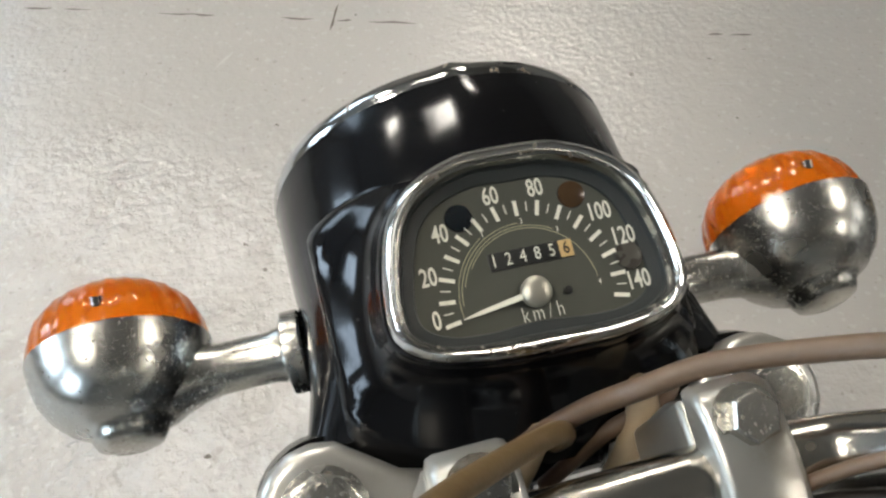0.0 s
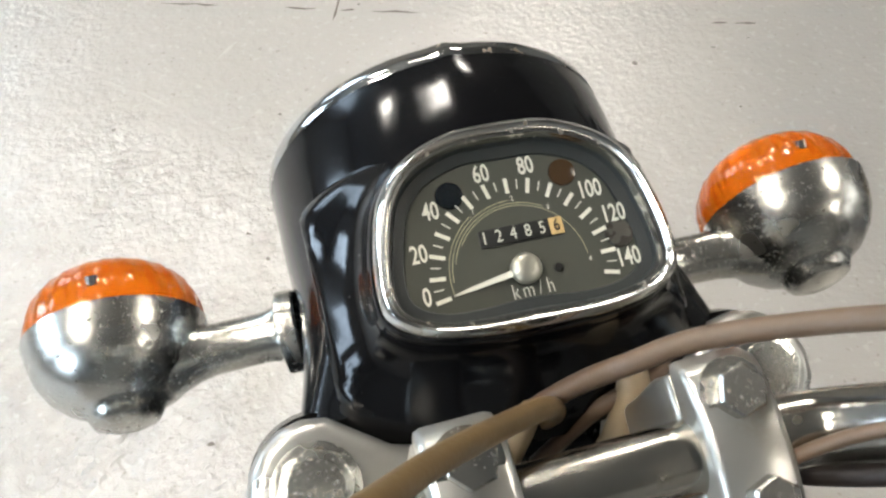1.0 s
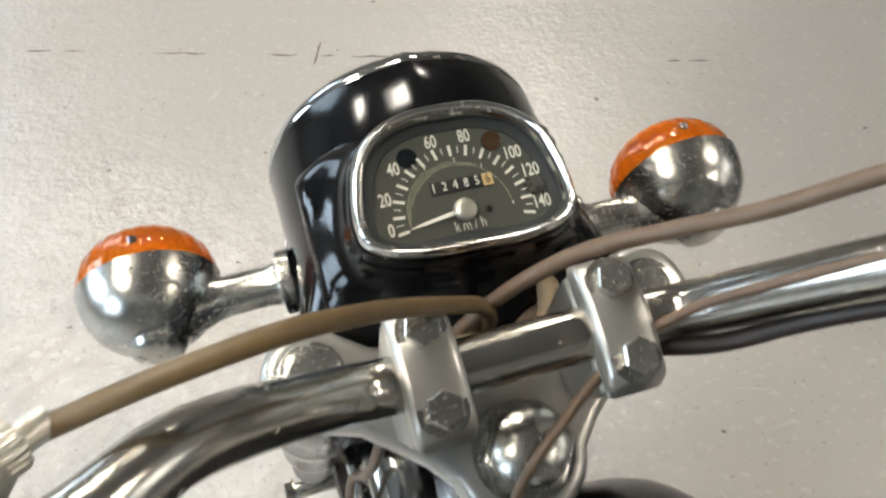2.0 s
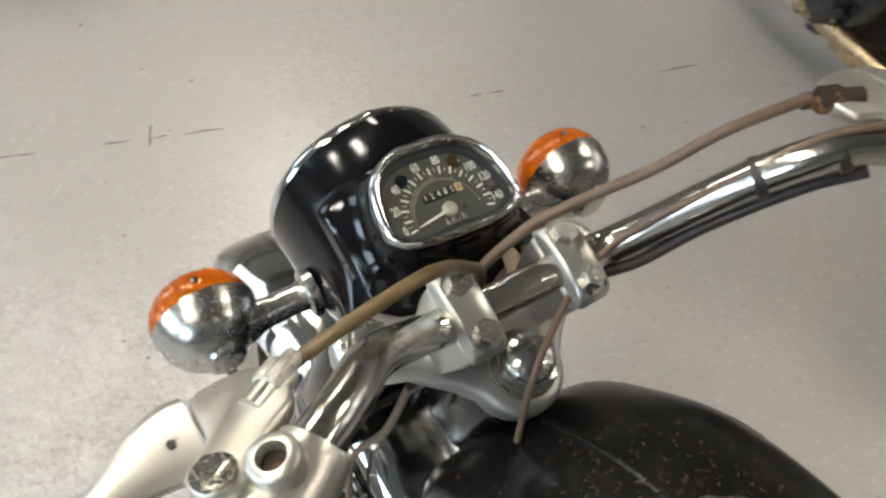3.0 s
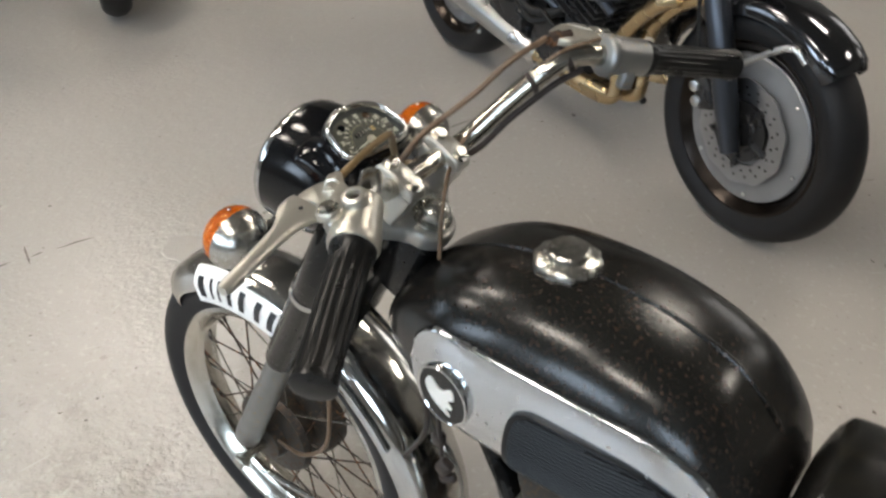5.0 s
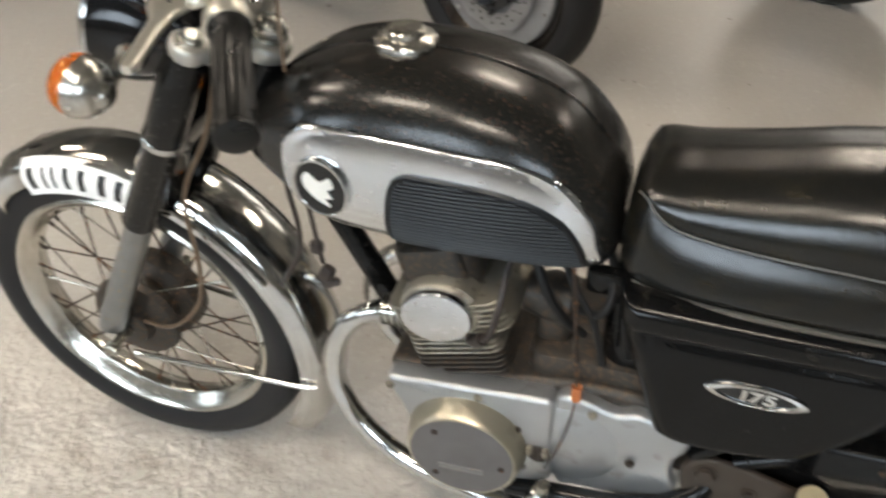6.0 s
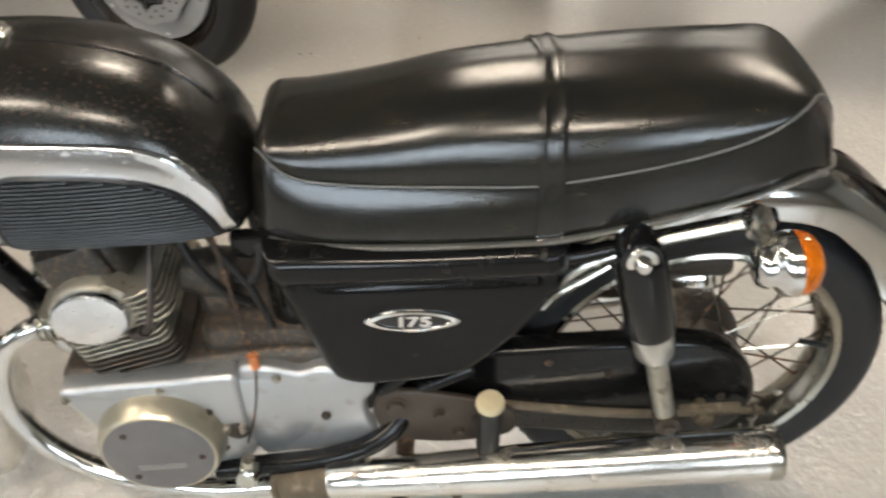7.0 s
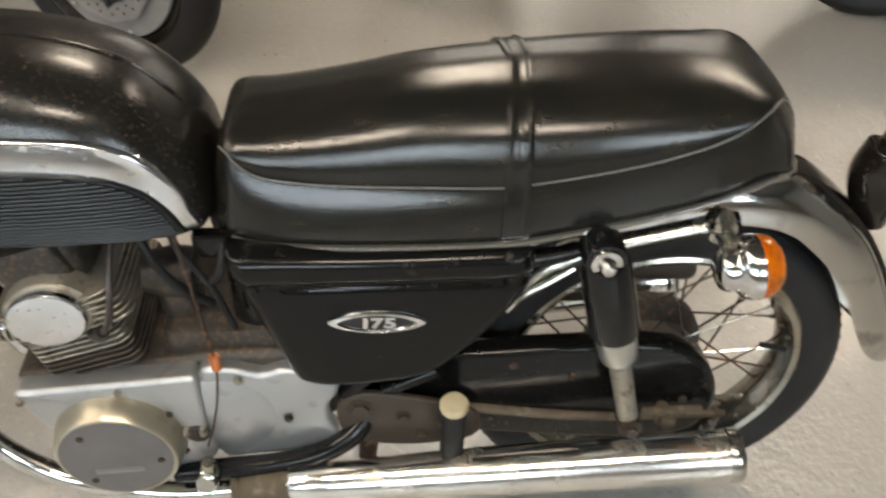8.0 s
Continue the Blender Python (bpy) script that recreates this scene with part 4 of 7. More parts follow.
# side covers
COVER = [(-0.284, 0.606), (-0.286, 0.570), (-0.318, 0.470), (-0.340, 0.405), (-0.352, 0.388), (-0.385, 0.380), (-0.45, 0.384), (-0.505, 0.394), (-0.530, 0.412), (-0.57, 0.455), (-0.615, 0.520), (-0.628, 0.555), (-0.627, 0.600), (-0.61, 0.608), (-0.45, 0.608), (-0.30, 0.612)]


def side_cover(side):
    o = spline(COVER, 5, True)
    c = np.array([-0.45, 0.50])
    bm = bm_new()
    rings = []
    def depth(y, z, s):
        d = 0.118 + 0.018 * min(1, (1 - s) / 0.12) ** 0.6
        lid = 1 / (1 + math.exp(-(z - 0.567) / 0.0035))
        return d + 0.010 * lid * min(1, (1 - s) / 0.06 + 0.2) - 0.007 * math.exp(-((z - 0.560) / 0.008) ** 2)
    for s in [1.0, 1.0, 0.985, 0.965, 0.94, 0.91] + list(np.linspace(0.87, 0.03, 26)):
        ring = []
        for p in o:
            y, z = c + (p - c) * s
            x = 0.06 if not rings else depth(y, z, s)
            ring.append((side * x, y, z))
        rings.append(ring)
    loft(bm, rings, cap1=True)
    cover = part("side_cover", bm, COVER_BLACK, bike, "gloss black pressed side cover", angle=60)
    # oval emblem
    m = Matrix.Translation((side * 0.1345, -0.447, 0.503)) @ Matrix(((0, 0, side), (side, 0, 0), (0, 1, 0))).to_4x4()
    m = m @ Matrix.Rotation(radians(-2), 4, "Z")
    def lens_shape(a, b, n=20):
        top = [(a * math.cos(t), b * math.sin(t) ** 1.35) for t in np.linspace(0, math.pi, n, endpoint=False)]
        return top + [(-x, -y) for x, y in top]
    bm = bm_new()
    o2 = lens_shape(0.058, 0.0165)
    rings = [[m @ Vector((x * s, y * sy, h)) for x, y in o2] for s, sy, h in [(1, 1, 0), (1, 1, 0.003), (0.97, 0.94, 0.0050), (0.80, 0.80, 0.0058), (0.76, 0.76, 0.002)]]
    loft(bm, rings)
    em = part("emblem", bm, CHROME_CLEAN, cover, "chrome oval emblem reading 175")
    bm = bm_new()
    prism(bm, [(x * 0.82, y * 0.82) for x, y in o2], 0.0015, m @ Matrix.Translation((0, 0, 0.002)))
    part("emblem_face", bm, BADGE_BLACK, cover)
    for digit, dx in (("1", -0.0135), ("7", -0.0005), ("5", 0.0152)):
        bm = text_bm(digit, 0.0225, m @ Matrix.Translation((dx, -0.0003, 0.0042)), 1.25, 0.0010, 0.0010)
        part("numeral", bm, CHROME_CLEAN, cover, "raised chrome numeral", smooth=False)


for side in (-1, 1):
    side_cover(side)


# ---- the front end, turned slightly with the steering ----
NB, FB = Vector((0, -0.38, 0.925)), Vector((0, 0.925, 0.38))
BRIDGE = Matrix.Translation((0, 0.152, 0.785)) @ Matrix(((1, 0, 0), (0, 0.925, -0.38), (0, 0.38, 0.925))).to_4x4()


FRONT_LOW = FRONT @ Matrix.Translation(BAR_AT) @ Matrix.Scale(1 / 1.024, 4) @ Matrix.Translation(-BAR_AT)
LOW = {"fork_leg", "collar", "slider", "lower_yoke"}
ROLLING = {"number_plate", "bar", "mudguard_stay", "mudguard_bracket", "front_axle"}


def fpart(name, bm, material, parent, label="", angle=38, smooth=True):
    return part(name, bm, material, parent, label, FRONT_LOW if name in LOW else FRONT_WHEEL if name in ROLLING else FRONT, smooth, angle)


# headlamp shell
SH_W = [(0.0, 0.0768), (0.25, 0.0758), (0.5, 0.0746), (0.75, 0.0765), (1.0, 0.0830)]
SH_T = [(0.0, 0.8455), (0.15, 0.8475), (0.4, 0.8455), (0.7, 0.834), (1.0, 0.812)]
SH_B = [(0.0, 0.690), (0.3, 0.694), (0.6, 0.712), (0.85, 0.752), (1.0, 0.776)]


def shell_ring(s, grow=0.0):
    w, t, b = lerp(SH_W, s) + grow, lerp(SH_T, s) + grow, lerp(SH_B, s) - grow
    zc = (t + b) / 2 + 0.004 - 0.012 * s
    n = 2.0 + 0.5 * s
    ring = []
    for a in np.linspace(0, 2 * math.pi, 64, endpoint=False):
        c, q = math.cos(a), math.sin(a)
        x = w * math.copysign(abs(c) ** (2 / n), c)
        h = t - zc if q > 0 else zc - b
        z = zc + h * math.copysign(abs(q) ** (2 / n), q)
        if q > 0:
            z += 0.0016 * math.exp(-(x / 0.004) ** 2) * (1 - s)
        rear = 0.224 + 0.010 * math.exp(-((x - 0.012) / 0.035) ** 2) * (q > 0) + 0.016 * math.exp(-((x - 0.022) / 0.034) ** 4) * (q < 0)
        y = 0.352 + (rear - 0.352) * s - 0.010 * (z - 0.775) / 0.085 * (1 - s) - (0.014 * max(0, -q) * s)
        ring.append((x + 0.005 * (1 - s), y, z))
    return ring


def headlamp():
    bm = bm_new()
    rings = [shell_ring(s) for s in np.linspace(0, 1, 22)]
    inner = [shell_ring(s, -0.002) for s in np.linspace(1, 0.3, 8)]
    loft(bm, rings + inner, cap1=True)
    shell = fpart("headlamp_shell", bm, BLACK, bike, "gloss black headlamp shell holding the speedometer", 60)
    # chrome rim and lens
    front = [np.array(p) for p in shell_ring(0.0)]
    c = np.mean(front, 0)
    bm = bm_new()
    rings = []
    for s, dy in [(1.0005, -0.0030), (1.006, -0.0022), (1.007, 0.0005), (1.0, 0.0035), (0.975, 0.007), (0.93, 0.006)]:
        rings.append([c + (p - c) * s + np.array([0, dy, 0]) for p in front])
    loft(bm, rings)
    fpart("headlamp_rim", bm, CHROME, shell, "chromed headlamp rim")
    bm = bm_new()
    rings = [[c + (p - c) * s + np.array([0, dy, 0]) for p in front] for s, dy in [(0.94, 0.005), (0.8, 0.013), (0.5, 0.020), (0.15, 0.023)]]
    loft(bm, rings, cap1=True)
    fpart("headlamp_lens", bm, GLASS_LENS, shell, "ribbed clear headlamp glass")
    return shell


BEZEL = mat("satin_bezel", (0.66, 0.65, 0.62), (0.56, 0.55, 0.52), (0.16, 0.24), 1.0, 30, 500, 0.02, spots=(0.3, 0.26, 0.2), spot_scale=120, spot_at=(0.6, 0.75), spot_rough=0.4, spot_metal=0.8)
GLASS_LENS = mat("headlamp_glass", (0.55, 0.56, 0.55), (0.48, 0.49, 0.48), (0.08, 0.14), 0.3, 60, 300, 0.05)
shell = headlamp()

# speedometer
DIAL_UP = Vector((0, -0.410, 0.912)).normalized()
DIAL_X = Vector((0.99977, -0.0197, -0.0089))
SP = FRONT.inverted() @ Matrix.Translation((-0.0024, 0.2569, 0.8692)) @ Matrix((DIAL_X, DIAL_UP.cross(DIAL_X), DIAL_UP)).transposed().to_4x4() @ Matrix.Rotation(radians(-1.2), 4, "Z")
DIAL_HALF = [(0.011, 0.0505), (0.0215, 0.0484), (0.0315, 0.0440), (0.0395, 0.0378), (0.0452, 0.0292), (0.0484, 0.0185), (0.0503, 0.0070), (0.0506, -0.0020), (0.0494, -0.0084), (0.0452, -0.0132), (0.0370, -0.0172), (0.0240, -0.0196), (0.0100, -0.0204)]
DIAL_OUT = spline([(-x, y) for x, y in DIAL_HALF[::-1]] + DIAL_HALF, 4, True) @ np.array([[math.cos(0.026), -math.sin(0.026)], [math.sin(0.026), math.cos(0.026)]])
DC = np.array([0.0, 0.0150])


def dial_ring(s, h, grow=0.0):
    d = DIAL_OUT - DC
    n = d / np.linalg.norm(d, axis=1)[:, None]
    flat = [DC + q * s + k * grow * (1 if grow < 0.003 else 1 - 0.72 * max(0.0, k[1]) ** 1.5) for q, k in zip(d, n)]
    return [SP @ Vector((max(-0.068, min(0.062, p[0])), p[1], h)) for p in flat]


def speedometer():
    bm = bm_new()
    rings = [dial_ring(1, h, g) for g, h in [(-0.003, 0.004), (-0.0005, 0.003), (0.0012, 0.000), (0.0020, -0.005), (0.0034, -0.0095), (0.0060, -0.0140), (0.0100, -0.0185), (0.0155, -0.0225), (0.0220, -0.0260), (0.0290, -0.0300), (0.034, -0.038)]]
    loft(bm, rings)
    fpart("speedometer_pod", bm, BLACK, shell, "gloss black flared pod", 60)
    bm = bm_new()
    rings = [dial_ring(1, h, g) for g, h in [(-0.0008, 0.000), (0.0002, 0.004), (-0.0003, 0.0072), (-0.0020, 0.0088), (-0.0036, 0.0082), (-0.0042, 0.0066), (-0.0046, 0.0070), (-0.0054, 0.0068), (-0.0060, 0.0045), (-0.0062, 0.0035)]]
    loft(bm, rings)
    sp = fpart("speedometer", bm, BEZEL, bike, "chrome-rimmed speedometer with an olive-black dial", 50)
    bm = bm_new()
    loft(bm, [dial_ring(1, 0.0040, -0.0057), dial_ring(1, 0.0014, -0.0068), dial_ring(1, 0.0002, -0.0108), dial_ring(1, -0.0008, -0.0112)])
    fpart("surround", bm, DIAL_RIM, sp, "dark inner surround", 50)
    bm = bm_new()
    loft(bm, [dial_ring(1, -0.0006, -0.0095), dial_ring(0.3, -0.0006)], cap1=True)
    fpart("dial_face", bm, DIAL, sp, "olive-black dial face")
    # glass
    bm = bm_new()
    loft(bm, [dial_ring(1, 0.0040, -0.0059), dial_ring(0.6, 0.0052), dial_ring(0.2, 0.0058)], cap1=True)
    g = fpart("glass", bm, GLASS, sp, "clear domed glass")
    g.visible_shadow = False
    def ang(v):
        return radians(189.5 - 202.8 * v / 140.0)
    def stroke(bm, p, q, w, h=0.0004):
        d = Vector((q[0] - p[0], q[1] - p[1], 0))
        n = Vector((-d.y, d.x, 0)).normalized() * w / 2
        a, b = Vector((*p, h)), Vector((*q, h))
        lo = [bm.verts.new(SP @ v) for v in (a - n, b - n, b + n, a + n)]
        bm.faces.new(lo)
    for v in range(0, 141, 5):
        a = ang(v)
        bm = bm_new()
        r0, r1, w = (0.0270, 0.0324, 0.0014) if v % 10 == 0 else (0.0284, 0.0318, 0.0004)
        stroke(bm, (r0 * math.cos(a), r0 * math.sin(a) ), (r1 * math.cos(a), r1 * math.sin(a) ), w)
        fpart("tick", bm, DIAL_WHITE, sp, smooth=False)
    for s, (u, w) in {"0": (-0.0344, -0.0028), "20": (-0.0338, 0.0118), "40": (-0.0266, 0.0256), "60": (-0.0066, 0.0354), "80": (0.0094, 0.0355), "100": (0.0294, 0.0230), "120": (0.0352, 0.0130), "140": (0.0360, -0.0030)}.items():
        bm = text_bm(s, 0.0088, SP @ Matrix.Translation((u, w, 0.0004)), 0.66, 0.00005, 0.00012)
        fpart("numeral", bm, DIAL_WHITE, sp, smooth=False)
    for s, u in (("k", -0.0052), ("m", -0.0008), ("/", 0.0034), ("h", 0.0070)):
        bm = text_bm(s, 0.0076, SP @ Matrix.Translation((u, -0.0070, 0.0004)), 0.72, 0.00004, -0.00010)
        fpart("unit_lettering", bm, DIAL_WHITE, sp, "km/h lettering", smooth=False)
    # gear lines
    for r, a0, a1 in ((0.0256, 187, 122), (0.0245, 179, 89), (0.0234, 164, 60), (0.0225, 147, 3)):
        bm = bm_new()
        aa = np.radians(np.linspace(a0, a1, 30))
        for p, q in zip(aa, aa[1:]):
            stroke(bm, (r * math.cos(p), r * math.sin(p) ), (r * math.cos(q), r * math.sin(q) ), 0.00022)
        fpart("gear_line", bm, DIAL_LINE, sp, smooth=False)
    for s, r, a in (("1", 0.0260, 119), ("2", 0.0250, 86), ("3", 0.0238, 56), ("4", 0.0228, -2)):
        a = radians(a)
        bm = text_bm(s, 0.0026, SP @ Matrix.Translation((r * math.cos(a), r * math.sin(a) , 0.0004)), 0.8, 0.00005)
        fpart("gear_numeral", bm, DIAL_WHITE, sp, smooth=False)
    # counter
    bm = bm_new()
    block(bm, 0.0296, 0.0062, 0.0010, SP @ Matrix.Translation((0.0022, 0.0128, -0.0004)), 0.0002)
    odo = fpart("counter_window", bm, ODO_BLACK, sp, "black mileage counter with pale digits")
    for k, s in enumerate("124856"):
        u = -0.0110 + 0.0051 * k
        if k == 5:
            bm = bm_new()
            block(bm, 0.0048, 0.0060, 0.0010, SP @ Matrix.Translation((u, 0.0128, -0.00025)), 0.0002)
            fpart("cream_wheel", bm, ODO_CREAM, odo, "cream tenths wheel")
        bm = text_bm(s, 0.0062, SP @ Matrix.Translation((u, 0.0128, 0.0005)), 0.80, 0.00004)
        fpart("digit", bm, ODO_BLACK if k == 5 else DIAL_WHITE, odo, smooth=False)
    # lamps, stop screw, needle
    for u, w, material, lab in ((-0.0190, 0.0302, LAMP_DARK, "dark round tell-tale"), (0.0217, 0.0311, LAMP_AMBER, "dull amber round tell-tale"), (0.0354, 0.0058, LAMP_GREY, "dull grey round tell-tale")):
        bm = bm_new()
        lathe(bm, [(0.0049, -0.0006), (0.0047, 0.0003), (0.0028, 0.0008), (0.0006, 0.0009)], SP @ Matrix.Translation((u, w, 0)), 20, False, True)
        fpart("tell_tale", bm, material, sp, lab)
    bm = bm_new()
    lathe(bm, [(0.0015, -0.0002), (0.0014, 0.0006), (0.0006, 0.0007)], SP @ Matrix.Translation((0.0113, -0.0014, 0)), 12, False, True)
    fpart("stop_pin", bm, ODO_BLACK, sp)
    bm = bm_new()
    nm = SP @ Matrix.Rotation(radians(189.3), 4, "Z")
    prism(bm, [(0.0, -0.0011), (0.020, -0.0007), (0.0262, -0.0001), (0.0262, 0.0001), (0.020, 0.0007), (0.0, 0.0011)], 0.0006, nm @ Matrix.Translation((0, 0, 0.0018)))
    needle = fpart("needle", bm, DIAL_WHITE, sp, "white pointer", smooth=False)
    bm = bm_new()
    lathe(bm, [(0.0053, 0.0006), (0.0053, 0.0024), (0.0046, 0.0034), (0.0026, 0.0041), (0.0004, 0.0043)], SP, 28, True, True)
    fpart("needle_boss", bm, CREAM_ALU, needle, "pale domed needle boss")


speedometer()


# turn signals
def turn_signal(at, way, stem_to, m, stem_r=0.0105, label="", size=1.08, waisted=False):
    base = axis_m(at, way) @ Matrix.Scale(size, 4)
    bm = bm_new()
    body = [(0.0001, -0.0275), (0.0085, -0.0272), (0.0118, -0.0258), (0.0132, -0.0235), (0.0142, -0.0212), (0.0165, -0.0198), (0.0212, -0.0172), (0.0265, -0.0122), (0.0305, -0.0058), (0.0328, 0.0015), (0.0336, 0.006), (0.0340, 0.0085), (0.0326, 0.0095)]
    if waisted:
        body = [(0.0001, -0.0330), (0.012, -0.0325), (0.0190, -0.0295), (0.0225, -0.0240), (0.0232, -0.0195), (0.0222, -0.0165), (0.0226, -0.0140), (0.0275, -0.0105), (0.0325, -0.0055), (0.0338, 0.0005), (0.0336, 0.006), (0.0340, 0.0085), (0.0326, 0.0095)]
    lathe(bm, body, base, 44)
    sig = part("turn_signal", bm, CHROME if waisted else CHROME_DULL, bike, label or "chrome acorn turn signal with amber lens", m, angle=50)
    bm = bm_new()
    rings, seg = [], 88
    for r, h in [(0.0326, 0.0082), (0.0330, 0.0115), (0.0322, 0.0165), (0.0300, 0.0225), (0.0258, 0.0280), (0.0194, 0.0325), (0.0110, 0.0352), (0.0032, 0.0362)]:
        rings.append([base @ Vector(((r + 0.0004 * math.cos(22 * a)) * math.cos(a), (r + 0.0004 * math.cos(22 * a)) * math.sin(a), h)) for a in np.linspace(0, 2 * math.pi, seg, endpoint=False)])
    loft(bm, rings, cap1=True)
    part("lens", bm, AMBER, sig, "ribbed amber plastic lens", m)
    bm = bm_new()
    lathe(bm, [(0.0305, 0.0075), (0.018, 0.002), (0.004, 0.0)], base, 32, False, True)
    part("reflector", bm, CHROME_CLEAN, sig, "bright inner reflector", m)
    bm = bm_new()
    p0 = base @ Vector((0, 0.0308, 0.0180))
    rod(bm, p0 - (base.to_3x3() @ Vector((0, 0.5, 0.9))) * 0.002, p0 + (base.to_3x3() @ Vector((0, 0.5, 0.9))) * 0.0016, 0.0026, 12)
    part("lens_screw", bm, CHROME_WORN, sig, "", m)
    a, b = Vector(at) - Vector(way).normalized() * 0.006, Vector(stem_to)
    d = (b - a).normalized()
    bm = bm_new()
    L = (b - a).length
    lathe(bm, [(stem_r * 1.5, 0.020), (stem_r * 1.12, 0.031), (stem_r, 0.038), (stem_r * 0.98, L - 0.014), (stem_r * 1.1, L - 0.009), (stem_r * 1.6, L - 0.0075), (stem_r * 1.62, L - 0.006), (stem_r * 1.62, L - 0.001), (stem_r * 1.5, L)], axis_m(a, d), 28, True, True)
    part("stem", bm, CHROME_DULL, sig, "chromed stem with flange", m)
    return sig


for side in (-1, 1):
    turn_signal((-0.1455, 0.297, 0.758) if side < 0 else (0.1420, 0.274, 0.776), (0, 1.0, 0.14 if side < 0 else 0.10), (side * 0.072, 0.287, 0.764) if side < 0 else (0.074, 0.272, 0.772), FRONT, label="chrome acorn turn signal with amber lens" if side < 0 else "pitted chrome acorn turn signal with amber lens")


# fork, yoke, bars
def fork():
    for side in (-1, 1):
        top = Vector((side * 0.079, 0.2055, 0.803))
        down = axis_m(top, -NB)
        bm = bm_new()
        lathe(bm, [(0.0235, 0.012), (0.0255, 0.02), (0.0262, 0.155), (0.0245, 0.160), (0.0245, 0.318), (0.0235, 0.324), (0.017, 0.326)], down, 32, True, True)
        leg = fpart("fork_leg", bm, SATIN_BLACK, bike, "black fork shroud over a dull alloy slider")
        bm = bm_new()
        lathe(bm, [(0.0262, 0.156), (0.0272, 0.158), (0.0272, 0.164), (0.0258, 0.166)], down, 32)
        fpart("collar", bm, CHROME, leg, "thin chrome collar ring")
        bm = bm_new()
        lathe(bm, [(0.0185, 0.315), (0.0192, 0.33), (0.0190, 0.40), (0.0202, 0.43), (0.0202, 0.53), (0.0215, 0.545), (0.0205, 0.575), (0.015, 0.582)], down, 28, True, True)
        fpart("slider", bm, ALU, leg, "dull weathered alloy fork slider")
        bm = bm_new()
        prism(bm, hexagon(0.0128, 8), 0.0055, BRIDGE @ Matrix.Translation((side * 0.079, 0.0545, 0.001)), 0.0012)
        lathe(bm, [(0.0150, 0.0), (0.0148, 0.004), (0.012, 0.0046)], BRIDGE @ Matrix.Translation((side * 0.079, 0.0545, -0.003)), 28, True, True)
        lathe(bm, [(0.0095, 0.009), (0.0090, 0.0105), (0.001, 0.0108)], BRIDGE @ Matrix.Translation((side * 0.079, 0.0545, -0.003)), 20, True, True)
        fpart("fork_cap", bm, CHROME_DULL, leg, "chromed fork top bolt")


fork()


def top_bridge():
    out = []
    def arc(cx, cy, r, a0, a1, n=8):
        for k in range(n + 1):
            a = radians(a0 + (a1 - a0) * k / n)
            out.append((cx + r * math.cos(a), cy + r * math.sin(a)))
    arc(0.079, 0.0545, 0.0228, -60, 110)
    out.extend([(0.052, 0.062), (0.026, 0.055), (0.018, 0.036), (0.0, 0.031), (-0.018, 0.036), (-0.026, 0.055), (-0.052, 0.062)])
    arc(-0.079, 0.0545, 0.0228, 70, 240)
    out.extend([(-0.064, 0.026), (-0.040, 0.006)])
    arc(0.0, 0.0, 0.031, 190, 350, 12)
    out.extend([(0.040, 0.006), (0.064, 0.026)])
    bm = bm_new()
    prism(bm, out, 0.024, BRIDGE @ Matrix.Translation((0, 0, -0.026)), 0.006, 3)
    br = fpart("top_bridge", bm, CAST_PALE, bike, "cast alloy fork top bridge with brownish stains", 50)
    bm = bm_new()
    lathe(bm, [(0.0225, 0), (0.0225, 0.003), (0.015, 0.0032)], BRIDGE, 28, True, True)
    prism(bm, hexagon(0.0205), 0.012, BRIDGE @ Matrix.Translation((0, 0, 0.003)), 0.002)
    lathe(bm, [(0.0165, 0.0148), (0.0160, 0.018), (0.012, 0.0215), (0.005, 0.0232), (0.0005, 0.0235)], BRIDGE, 28, True, True)
    fpart("stem_nut", bm, CHROME_DULL, br, "chromed domed steering stem nut")
    for side in (-1, 1):
        m = BRIDGE @ Matrix.Translation((side * 0.0386 - 0.0122, 0.036, 0)) @ Matrix(((0, 0, 1), (1, 0, 0), (0, 1, 0))).to_4x4()
        bm = bm_new()
        prism(bm, [(-0.018, -0.002), (0.018, -0.002), (0.021, 0.014), (0.0245, 0.030), (0.0245, 0.0445), (-0.0245, 0.0445), (-0.0245, 0.030), (-0.021, 0.014)], 0.0244, m, 0.003, 2)
        fpart("bar_riser", bm, CAST_PALE, br, "alloy handlebar riser", 50)
        bm = bm_new()
        prism(bm, spline([(-0.0255, 0.0465), (0.0, 0.0465), (0.0255, 0.0465), (0.0262, 0.052), (0.0225, 0.0575), (0.010, 0.0605), (0.0, 0.0612), (-0.010, 0.0605), (-0.0225, 0.0575), (-0.0262, 0.052)], 3, True), 0.0244, m, 0.003, 2)
        cl = fpart("bar_clamp", bm, CAST_PALE, br, "alloy handlebar clamp with two bolts", 50)
        for s in (-1, 1):
            bm = bm_new()
            bolt(bm, BRIDGE @ Vector((side * 0.0386, 0.036 + s * 0.0155, 0.0585)), NB, 0.0076, 0.0068, True, 0.3 + s)
            fpart("clamp_bolt", bm, CHROME_DULL, br, "hexagon clamp bolt", 25)


top_bridge()
BAR_R = [(0.0, 0.168, 0.841), (0.052, 0.168, 0.841), (0.078, 0.160, 0.852), (0.118, 0.128, 0.902), (0.142, 0.109, 0.926), (0.168, 0.095, 0.935), (0.207, 0.0725, 0.929), (0.345, -0.0040, 0.896)]
